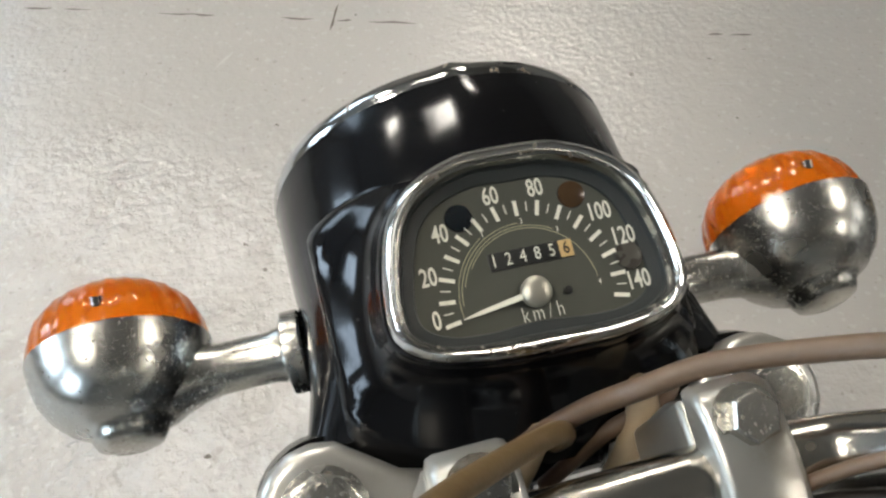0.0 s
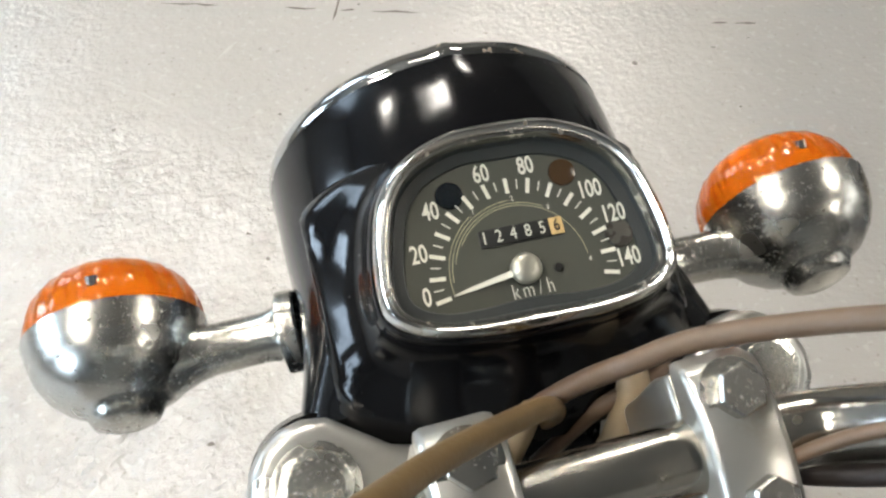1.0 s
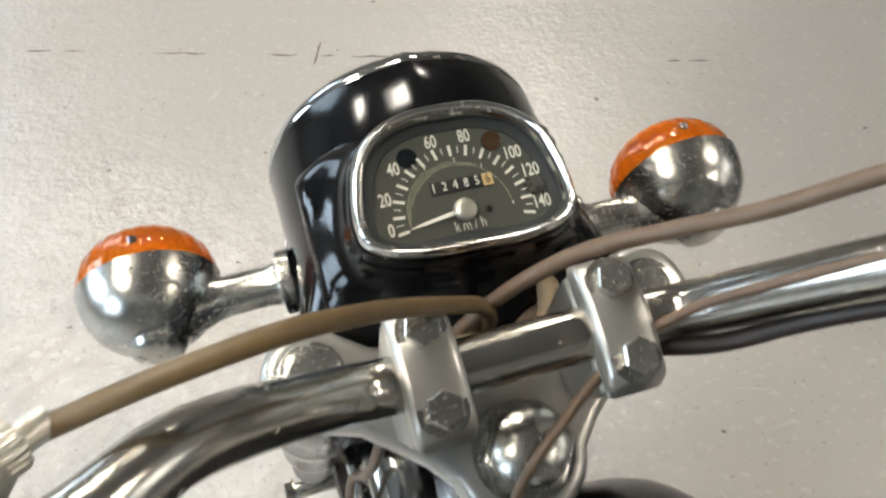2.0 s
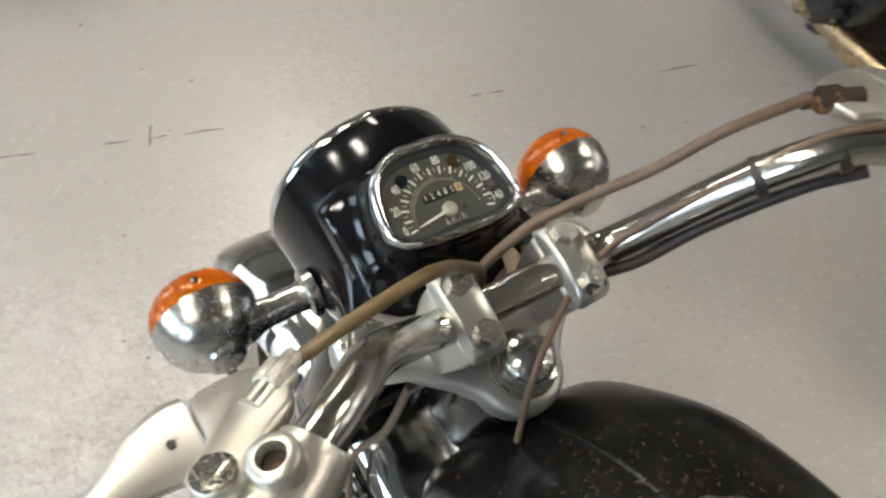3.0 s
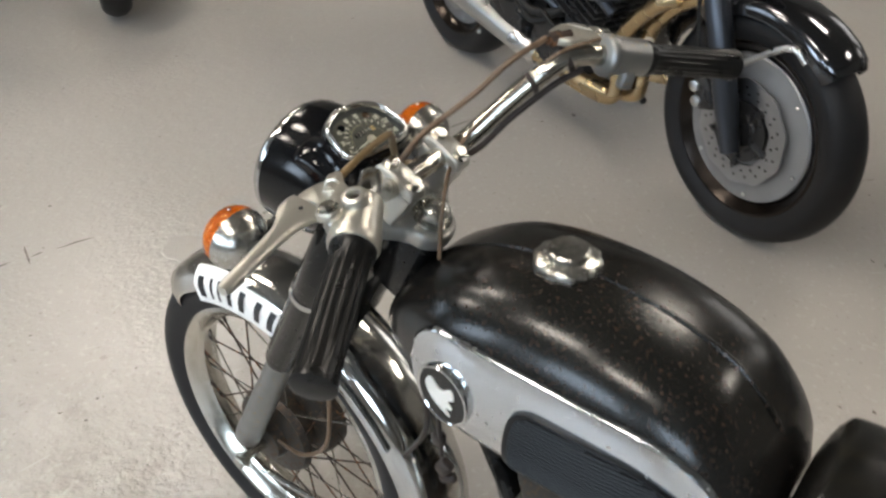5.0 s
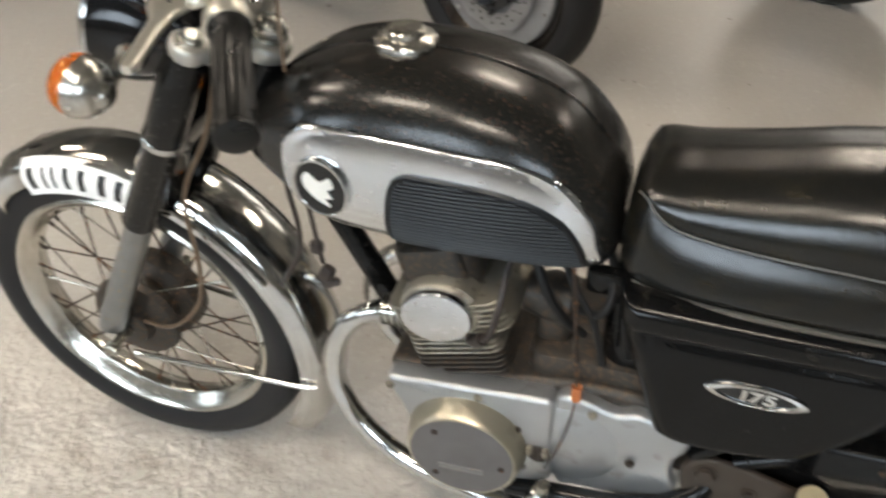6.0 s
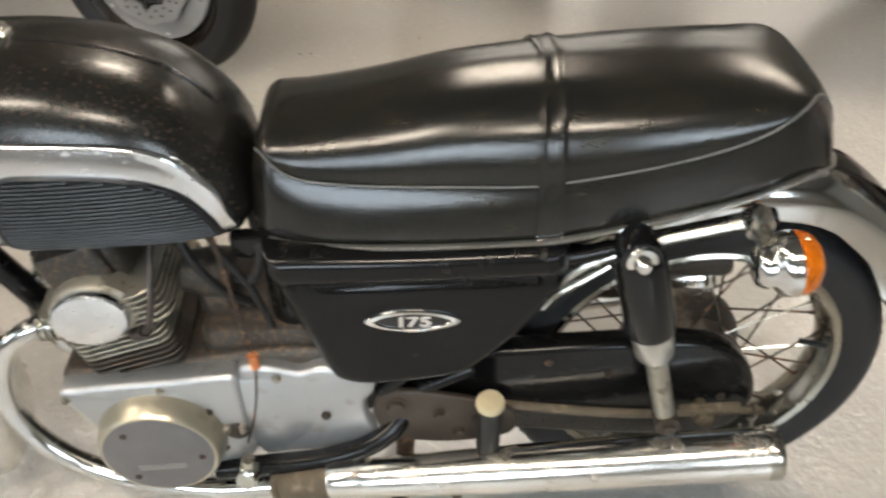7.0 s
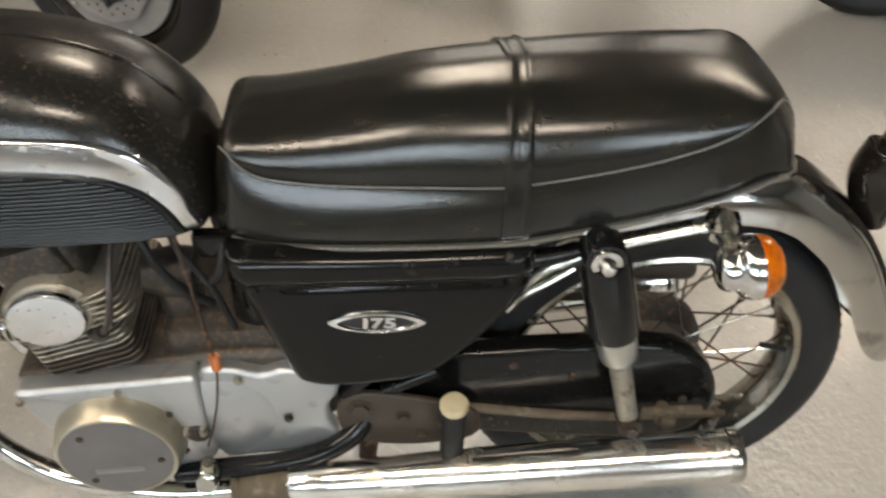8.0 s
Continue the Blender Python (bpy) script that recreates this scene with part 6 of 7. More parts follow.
        bm = bm_new()
        lathe(bm, [(0.0400, 0.030), (0.0402, 0.044), (0.0385, 0.047), (0.034, 0.0482), (0.004, 0.0488)], base, 44, True, True)
        cc = part("cam_cap", bm, CHROME_SATIN, eng, "bright alloy oval cam cap", angle=30)
    # plug lead, carburettor, air box
    for side in (-1, 1):
        bm = bm_new()
        tube(bm, [(side * 0.112, -0.122, 0.475), (side * 0.118, -0.135, 0.50), (side * 0.110, -0.142, 0.535), (side * 0.08, -0.145, 0.575), (side * 0.04, -0.15, 0.60)], 0.0042, 10, 6)
        tube(bm, [(side * 0.100, -0.105, 0.462), (side * 0.108, -0.115, 0.468), (side * 0.112, -0.122, 0.478)], 0.0085, 12, 4)
        part("plug_lead", bm, CABLE_DARK, eng, "dark spark plug lead and cap")
    bm = bm_new()
    lathe(bm, [(0.026, 0), (0.03, 0.02), (0.034, 0.03), (0.034, 0.06), (0.028, 0.064)], axis_m((-0.03, -0.16, 0.50), (0, -1, -0.1)), 24, True, True)
    block(bm, 0.06, 0.05, 0.06, Matrix.Translation((-0.03, -0.20, 0.47)), 0.012)
    part("carburettor", bm, ALU_DULL, eng, "grimy carburettor")
    bm = bm_new()
    block(bm, 0.15, 0.16, 0.19, Matrix.Translation((0, -0.345, 0.50)), 0.02)
    part("air_box", bm, SATIN_BLACK, bike, "black air box between the side covers")
    for pts, r in (([(-0.06, -0.17, 0.60), (-0.075, -0.19, 0.55), (-0.07, -0.215, 0.50), (-0.05, -0.24, 0.46)], 0.006), ([(-0.05, -0.20, 0.60), (-0.082, -0.225, 0.57), (-0.09, -0.255, 0.52), (-0.085, -0.27, 0.45)], 0.0045),
                   ([(-0.04, -0.26, 0.60), (-0.08, -0.272, 0.575), (-0.092, -0.262, 0.54), (-0.07, -0.235, 0.52)], 0.0055), ([(-0.07, -0.285, 0.59), (-0.09, -0.29, 0.54), (-0.085, -0.30, 0.47)], 0.004)):
        bm = bm_new()
        tube(bm, pts, r, 10, 6)
        part("hose", bm, RUBBER, eng, "dark rubber hose behind the cylinder")
    bm = bm_new()
    block(bm, 0.02, 0.05, 0.035, Matrix.Translation((-0.07, -0.262, 0.575)), 0.006)
    part("fuse_box", bm, SATIN_BLACK, bike, "small dark box under the tank")
    bm = bm_new()
    block(bm, 0.17, 0.17, 0.05, Matrix.Translation((0, -0.26, 0.418)), 0.014)
    part("upper_case", bm, ALU_DULL, eng, "oil-stained upper crankcase")


engine()


def exhaust():
    for side in (-1, 1):
        bm = bm_new()
        tube(bm, [(side * x, y, z) for x, y, z in [(0.058, -0.035, 0.442), (0.06, -0.005, 0.444), (0.064, 0.040, 0.440), (0.070, 0.080, 0.410), (0.076, 0.103, 0.352), (0.082, 0.100, 0.290), (0.090, 0.068, 0.232), (0.100, 0.010, 0.190), (0.113, -0.070, 0.172), (0.130, -0.165, 0.176), (0.143, -0.262, 0.198)]], 0.0155, 20, 8)
        pipe = part("exhaust_pipe", bm, CHROME, bike, "curved chromed exhaust pipe")
        bm = bm_new()
        for k in range(4):
            lathe(bm, [(0.017, 0), (0.0215, 0.001), (0.0215, 0.0045), (0.017, 0.0055)], axis_m((side * 0.060, -0.002 + k * 0.0085, 0.444), (0, 1, 0)), 24, True, True)
        part("pipe_collar", bm, CHROME_WORN, pipe, "ribbed exhaust port collar")
        bm = bm_new()
        a, b = Vector((side * 0.1425, -0.255, 0.197)), Vector((side * 0.152, -0.325, 0.214))
        lathe(bm, [(0.0175, -0.012), (0.0235, -0.010), (0.0235, -0.002), (0.0205, 0.0), (0.0235, 0.004), (0.0245, 0.02), (0.0245, 0.062), (0.022, 0.072)], axis_m(a, b - a), 28, True, True)
        part("pipe_clamp", bm, DUSTY, pipe, "brown heat-stained joint clamp")
        a, b = Vector((side * 0.151, -0.318, 0.213)), Vector((side * 0.1755, -0.917, 0.270))
        L = (b - a).length
        bm = bm_new()
        lathe(bm, [(0.021, 0.0), (0.0235, 0.004), (0.0265, 0.06), (0.0305, 0.18), (0.0335, 0.32), (0.0345, L - 0.06), (0.0345, L - 0.016)], axis_m(a, b - a), 44, True, True)
        muf = part("muffler", bm, MUFFLER_CHROME, bike, "long chromed muffler with a worn end")
        bm = bm_new()
        lathe(bm, [(0.0340, L - 0.018), (0.0362, L - 0.014), (0.0362, L - 0.001), (0.034, L + 0.002), (0.031, L + 0.001), (0.029, L - 0.014), (0.008, L - 0.016)], axis_m(a, b - a), 44, False, True)
        part("muffler_end", bm, CHROME_WORN, muf, "tarnished rolled muffler end")
    bm = bm_new()
    tube(bm, [(-0.125, -0.165, 0.214), (-0.130, -0.24, 0.226), (-0.132, -0.31, 0.236), (-0.128, -0.37, 0.252), (-0.118, -0.41, 0.276), (-0.10, -0.43, 0.298)], 0.0148, 14, 6)
    part("footrest_bar", bm, SATIN_BLACK, bike, "black tubular footrest bar")
    bm = bm_new()
    lathe(bm, [(0.0085, 0), (0.0095, 0.003), (0.0095, 0.030), (0.0075, 0.034)], axis_m((-0.148, -0.216, 0.248), (-0.35, -0.15, 1)), 18, True, True)
    lathe(bm, [(0.006, -0.02), (0.012, -0.018), (0.012, -0.004), (0.006, 0.0)], axis_m((-0.148, -0.216, 0.248), (-0.35, -0.15, 1)), 18, True, True)
    lathe(bm, [(0.0135, -0.012), (0.0145, -0.009), (0.0145, 0.009), (0.0135, 0.012)], axis_m((-0.148, -0.212, 0.226), (-1, 0.2, 0.3)), 20, True, True)
    part("gear_lever", bm, CHROME_WORN, bike, "small chromed gear lever end")
    bm = bm_new()
    block(bm, 0.006, 0.085, 0.020, Matrix.Translation((-0.140, -0.455, 0.176)) @ Matrix.Rotation(0.12, 4, "X"), 0.002)
    lathe(bm, [(0.013, -0.008), (0.0145, -0.005), (0.0145, 0.005), (0.013, 0.008)], axis_m((-0.142, -0.495, 0.172), (1, 0, 0)), 20, True, True)
    bolt(bm, (-0.150, -0.495, 0.172), (-1, 0, 0), 0.008, 0.006)
    part("muffler_hanger", bm, DUSTY, bike, "brown muffler hanger with a bolt")
    # stand
    bm = bm_new()
    tube(bm, [(-0.10, -0.43, 0.25), (-0.115, -0.415, 0.14), (-0.13, -0.40, 0.03), (-0.15, -0.42, 0.012)], 0.012, 12, 5)
    tube(bm, [(0.10, -0.43, 0.25), (0.115, -0.415, 0.14), (0.13, -0.40, 0.03), (0.15, -0.42, 0.012)], 0.012, 12, 5)
    rod(bm, (-0.11, -0.42, 0.18), (0.11, -0.42, 0.18), 0.010)
    part("centre_stand", bm, RUSTY, bike, "black rusty centre stand")


exhaust()


def frame_parts():
    bm = bm_new()
    tube(bm, [(0, 0.17, 0.70), (0, 0.135, 0.60), (0, 0.085, 0.50), (0, 0.035, 0.40), (0, 0.01, 0.34)], 0.0175, 16, 5)
    part("down_tube", bm, SATIN_BLACK, bike, "black frame down tube")
    bm = bm_new()
    tube(bm, [(0, 0.16, 0.68), (0, 0.0, 0.63), (0, -0.28, 0.60), (0, -0.6, 0.575), (0, -0.85, 0.60)], 0.02, 14, 5)
    for side in (-1, 1):
        tube(bm, [(side * 0.09, -0.45, 0.58), (side * 0.112, -0.60, 0.570), (side * 0.115, -0.72, 0.595), (side * 0.105, -0.86, 0.615)], 0.011, 12, 5)
        tube(bm, [(side * 0.07, -0.30, 0.58), (side * 0.085, -0.36, 0.45), (side * 0.09, -0.42, 0.30)], 0.014, 12, 5)
    part("main_frame", bm, SATIN_BLACK, bike, "black pressed and tubular frame")
    bm = bm_new()
    outl = spline([(-0.392, 0.335), (-0.42, 0.352), (-0.47, 0.345), (-0.54, 0.322), (-0.575, 0.30), (-0.570, 0.258), (-0.51, 0.245), (-0.45, 0.248), (-0.41, 0.262), (-0.39, 0.295)], 4, True)
    slab_yz(bm, outl, -0.118, -0.108, 0.003)
    for y, z, r in ((-0.418, 0.325, 0.013), (-0.475, 0.305, 0.008), (-0.53, 0.29, 0.010), (-0.50, 0.268, 0.007)):
        bolt(bm, (-0.118, y, z), (-1, 0, 0), r, 0.007, True, y * 40)
    part("pivot_plate", bm, RUSTY_BROWN, bike, "rusty brown swingarm pivot plate")
    bm = bm_new()
    rod(bm, (-0.105, -0.40, 0.34), (-0.105, -0.45, 0.40), 0.012)
    rod(bm, (-0.105, -0.45, 0.345), (-0.10, -0.52, 0.375), 0.011)
    part("frame_bracket", bm, SATIN_BLACK, bike)
    # a hanging wire end below the tank
    bm = bm_new()
    tube(bm, [(-0.080, 0.110, 0.62), (-0.082, 0.104, 0.57), (-0.086, 0.097, 0.53)], 0.003, 8, 4)
    block(bm, 0.014, 0.020, 0.026, Matrix.Translation((-0.085, 0.094, 0.512)) @ Matrix.Rotation(0.5, 4, "X"), 0.005)
    block(bm, 0.012, 0.026, 0.012, Matrix.Translation((-0.086, 0.088, 0.498)) @ Matrix.Rotation(-0.5, 4, "X"), 0.004)
    block(bm, 0.014, 0.018, 0.018, Matrix.Translation((-0.080, 0.106, 0.55)), 0.004)
    part("hanging_connector", bm, CABLE_DARK, bike, "dark hanging wire connector")
    # clutch wire with its orange end
    bm = bm_new()
    tube(bm, [(-0.098, -0.225, 0.62), (-0.104, -0.232, 0.56), (-0.112, -0.240, 0.48), (-0.117, -0.246, 0.43)], 0.0026, 8, 5)
    wire = part("clutch_wire", bm, RUSTY, bike, "thin brown clutch wire")
    bm = bm_new()
    rod(bm, (-0.1172, -0.246, 0.435), (-0.1178, -0.2465, 0.412), 0.0065, 12)
    part("wire_end", bm, ORANGE_RUST, wire, "orange-brown wire end")
    bm = bm_new()
    tube(bm, [(-0.1178, -0.2465, 0.412), (-0.124, -0.240, 0.36), (-0.128, -0.228, 0.31), (-0.126, -0.215, 0.27)], 0.0014, 6, 5)
    part("inner_wire", bm, RUSTY, wire)


frame_parts()


# ---- rear end ----
def rear_end():
    bm = bm_new()
    out = spline([(-0.40, 0.375), (-0.50, 0.392), (-0.60, 0.395), (-0.70, 0.398), (-0.80, 0.397), (-0.858, 0.378), (-0.898, 0.328), (-0.908, 0.270), (-0.885, 0.222), (-0.82, 0.205), (-0.70, 0.215), (-0.55, 0.238), (-0.45, 0.255), (-0.40, 0.30)], 5, True)
    slab_yz(bm, out, -0.094, -0.058, 0.010)
    case = part("chain_case", bm, SATIN_BLACK, bike, "dusty black pressed chain case", angle=50)
    bm = bm_new()
    tube(bm, [(-0.0945, -0.47, 0.314), (-0.0955, -0.58, 0.290), (-0.0955, -0.70, 0.268), (-0.0945, -0.80, 0.257)], 0.0080, 10, 5, flat=0.9)
    part("swingarm", bm, DUSTY, bike, "dusty brown swingarm tube")
    for y, z in ((-0.62, 0.372), (-0.86, 0.29), (-0.70, 0.345)):
        bm = bm_new()
        lathe(bm, [(0.006, 0), (0.0055, 0.003), (0.001, 0.0032)], axis_m((-0.094, y, z), (-1, 0, 0)), 12, True, True)
        part("case_screw", bm, RUSTY, case)
    # axle, chain adjuster
    bm = bm_new()
    rod(bm, (-0.128, RWY, RWZ), (0.128, RWY, RWZ), 0.0085, 14)
    bolt(bm, (-0.118, RWY, RWZ), (-1, 0, 0), 0.0125, 0.010)
    bolt(bm, (0.118, RWY, RWZ), (1, 0, 0), 0.0125, 0.010)
    block(bm, 0.008, 0.085, 0.022, Matrix.Translation((-0.108, RWY - 0.01, RWZ)), 0.003)
    rod(bm, (-0.110, RWY - 0.03, RWZ), (-0.110, RWY - 0.085, RWZ - 0.004), 0.0045, 10)
    bolt(bm, (-0.110, RWY - 0.07, RWZ - 0.003), (0, -1, 0), 0.008, 0.006)
    part("rear_axle", bm, DUSTY, bike, "rusty rear axle with chain adjuster")
    # shock absorbers
    for side in (-1, 1):
        a, b = Vector((side * 0.150, -0.697, 0.612)), Vector((side * 0.150, -0.768, 0.318))
        m = axis_m(a, b - a)
        L = (b - a).length
        bm = bm_new()
        lathe(bm, [(0.018, 0.004), (0.026, 0.008), (0.0290, 0.016), (0.0315, 0.120), (0.0300, 0.125), (0.02, 0.126)], m, 32, True, True)
        sh = part("shock_absorber", bm, BLACK, bike, "black-shrouded rear shock absorber with alloy foot")
        bm = bm_new()
        lathe(bm, [(0.0255, 0.118), (0.0255, 0.130), (0.0235, 0.170), (0.0150, 0.180)], m, 28, True, True)
        part("alloy_sleeve", bm, CAST_PALE, sh, "pale alloy lower sleeve")
        bm = bm_new()
        lathe(bm, [(0.0142, 0.176), (0.0138, 0.190), (0.0135, L - 0.018), (0.0125, L - 0.005)], m, 24, True, True)
        part("damper_foot", bm, FIN_ALU, sh, "grimy alloy damper foot")
        bm = bm_new()
        lathe(bm, [(0.0155, -0.015), (0.0155, 0.015)], axis_m(b, (1, 0, 0)), 24, True, True)
        bolt(bm, b + Vector((side * 0.015, 0, 0)), (side, 0, 0), 0.009, 0.007)
        part("lower_eye", bm, RUSTY_BROWN, sh, "rusty lower eye and nut")
        bm = bm_new()
        lathe(bm, [(0.0225, -0.022), (0.0245, -0.012), (0.0245, 0.012), (0.0225, 0.018)], axis_m(a, (side, 0, 0)), 28, True, True)
        part("top_eye_housing", bm, BLACK, sh)
        bm = bm_new()
        lathe(bm, [(0.0175, 0.018), (0.0168, 0.021), (0.010, 0.0225), (0.0095, 0.030), (0.006, 0.034), (0.001, 0.0345)], axis_m(a, (side, 0, 0)), 24, True, True)
        part("top_eye", bm, CHROME, sh, "chromed top eye with domed nut")
    # mudguard
    ang = [(36, 1.0)] + [(a, 1.0) for a in range(41, 157, 5)] + [(159, 1.0), (163, 0.99), (167, 0.965), (170.5, 0.92), (173.5, 0.85), (176, 0.74), (178, 0.58), (179, 0.40)]
    bow = [(36, 0.328), (75, 0.345), (100, 0.358), (114, 0.361), (122, 0.353), (132, 0.346), (144, 0.339), (156, 0.337), (164, 0.342), (170, 0.350), (175, 0.363), (180, 0.382)]
    mud = mudguard(bike, RWY, RWZ, ang, bow, 0.064, None, CHROME_GUARD, "chromed rear mudguard with a flicked tail", 0.060)
    for side in (-1, 1):
        bm = bm_new()
        tube(bm, [(side * 0.104, -0.615, 0.525), (side * 0.112, -0.65, 0.562), (side * 0.116, -0.70, 0.590), (side * 0.115, -0.76, 0.605), (side * 0.112, -0.83, 0.618)], 0.0125, 12, 6, flat=0.7)
        part("fender_rail", bm, CHROME_DULL, mud, "chromed curved rail under the seat")
        bm = bm_new()
        tube(bm, [(side * 0.10, -0.60, 0.49), (side * 0.105, -0.635, 0.52), (side * 0.10, -0.68, 0.548)], 0.0085, 12, 5, flat=0.7)
        part("lower_rail", bm, CHROME_WORN, mud, "chromed lower rail")
        turn_signal((side * 0.168, -0.854, 0.599), (0, -0.985, 0.10), (side * 0.112, -0.840, 0.608), None, 0.0105, "chrome turn signal with amber lens beside the rear mudguard", waisted=True)
        bm = bm_new()
        lathe(bm, [(0.004, -0.016), (0.013, -0.012), (0.016, 0.0), (0.013, 0.010), (0.004, 0.013)], axis_m((side * 0.122, -0.832, 0.628), (side * 0.6, -0.4, 0.6)), 22, True, True)
        part("signal_mount", bm, CHROME_WORN, mud, "chromed ball mount")
        bm = bm_new()
        bolt(bm, (side * 0.108, -0.80, 0.645), (side, 0, 0.3), 0.009, 0.007)
        block(bm, 0.02, 0.07, 0.03, Matrix.Translation((side * 0.095, -0.80, 0.643)), 0.004)
        part("seat_bracket", bm, SATIN_BLACK, mud)
    # dark strip along the guard's ridge, carrying the lamp
    bm = bm_new()
    strip = []
    for a in range(108, 159, 2):
        r, w = lerp(bow, a), 0.019 + 0.011 * min(1.0, (a - 106) / 18)
        for_x = [(-w, -0.0030), (-w * 0.95, 0.0026), (-w * 0.5, 0.0042), (0, 0.0048), (w * 0.5, 0.0042), (w * 0.95, 0.0026), (w, -0.0030)]
        strip.append([(x, RWY + (r + d) * math.cos(radians(a)), RWZ + (r + d) * math.sin(radians(a))) for x, d in for_x])
    loft(bm, strip, closed=True, cap0=True, cap1=True)
    part("lamp_mount_strip", bm, CHROME_DARK, mud, "dark tarnished strip along the mudguard ridge", angle=60)
    # tail lamp on its bracket
    axis = Vector((0, -0.88, 0.47))
    base = axis_m((0, -1.098, 0.625), axis)
    up = Vector((0, 0.47, 0.88))
    B = Matrix.Translation((0, -1.098, 0.625)) @ Matrix(((1, 0, 0), (0, up.y, axis.y), (0, up.z, axis.z))).to_4x4()
    outl = [(-0.043, 0.040), (-0.030, 0.055), (0.030, 0.055), (0.043, 0.040), (0.047, -0.040), (0.036, -0.056), (-0.036, -0.056), (-0.047, -0.040)]
    bm = bm_new()
    prism(bm, outl, 0.026, B, 0.004, 2)
    lamp = part("tail_lamp", bm, CHROME_CLEAN, bike, "chrome-rimmed tail lamp with a red lens", angle=30)
    bm = bm_new()
    prism(bm, [(x * 1.06, y * 1.06) for x, y in outl], 0.006, B @ Matrix.Translation((0, 0, 0.020)), 0.002, 2)
    part("lamp_rim", bm, CHROME_CLEAN, lamp, "bright chrome rim", angle=30)
    bm = bm_new()
    rings = [[B @ Vector((x * s, y * s, h)) for x, y in outl] for s, h in [(0.97, 0.024), (0.93, 0.045), (0.86, 0.066), (0.78, 0.072), (0.1, 0.074)]]
    loft(bm, rings, cap1=True)
    part("lamp_lens", bm, RED_LENS, lamp, "deep red plastic lens", angle=25)
    bm = bm_new()
    lathe(bm, [(0.020, -0.02), (0.030, -0.016), (0.036, -0.006), (0.038, 0.004)], B, 28, True, True)
    tube(bm, [B @ Vector((0, 0.01, -0.01)), (0, -1.084, 0.628), (0, -1.074, 0.596), (0, -1.082, 0.560), (0, -1.092, 0.520)], [0.030, 0.035, 0.034, 0.031, 0.018], 20, 5)
    part("lamp_bracket", bm, CHROME_DARK, lamp, "dark tarnished lamp bracket", angle=50)
    bm = bm_new()
    slab_yz(bm, [(-1.092, 0.560), (-1.105, 0.511), (-1.140, 0.455), (-1.178, 0.400), (-1.222, 0.344), (-1.186, 0.410), (-1.162, 0.455), (-1.150, 0.487), (-1.128, 0.530)], -0.034, -0.028, 0.002)
    part("plate_bracket", bm, CHROME, lamp, "thin pointed chrome plate bracket")
    # folded passenger pegs
    for side in (-1, 1):
        bm = bm_new()
        m = axis_m((side * 0.142, -0.538, 0.262), (side * 0.10, -0.01, 1))
        rings = []
        for k in range(26):
            h = 0.100 * k / 25
            r = 0.0150 + (0.0010 if k % 2 else 0)
            rings.append([m @ Vector((r * math.cos(a), r * math.sin(a), h)) for a in np.linspace(0, 2 * math.pi, 22, endpoint=False)])
        loft(bm, rings, cap0=True, cap1=True)
        peg = part("passenger_peg", bm, RUBBER, bike, "folded black ribbed passenger peg with a cream end")
        bm = bm_new()
        lathe(bm, [(0.0165, 0.099), (0.0185, 0.101), (0.0185, 0.106), (0.0165, 0.110), (0.004, 0.112)], m, 24, True, True)
        part("peg_end", bm, CREAM_RUBBER, peg, "cream worn rubber end")
        bm = bm_new()
        block(bm, 0.03, 0.03, 0.03, Matrix.Translation((side * 0.135, -0.538, 0.252)), 0.006)
        part("peg_hinge", bm, RUSTY, peg)
    # brake drum linkage seen through the wheel
    bm = bm_new()
    lathe(bm, [(0.028, 0.0), (0.030, 0.004), (0.030, 0.075), (0.026, 0.082)], axis_m((0.02, -0.79, 0.452), (-0.1, -1, 0.05)), 22, True, True)
    part("reservoir", bm, RUSTY_BROWN, bike, "dark brown canister beyond the wheel")
    bm = bm_new()
    rod(bm, (-0.031, RWY - 0.188, RWZ + 0.035), (-0.033, RWY - 0.150, RWZ + 0.048), 0.0045, 10)
    part("tyre_valve", bm, RUBBER, bike, "black tyre valve")


rear_end()


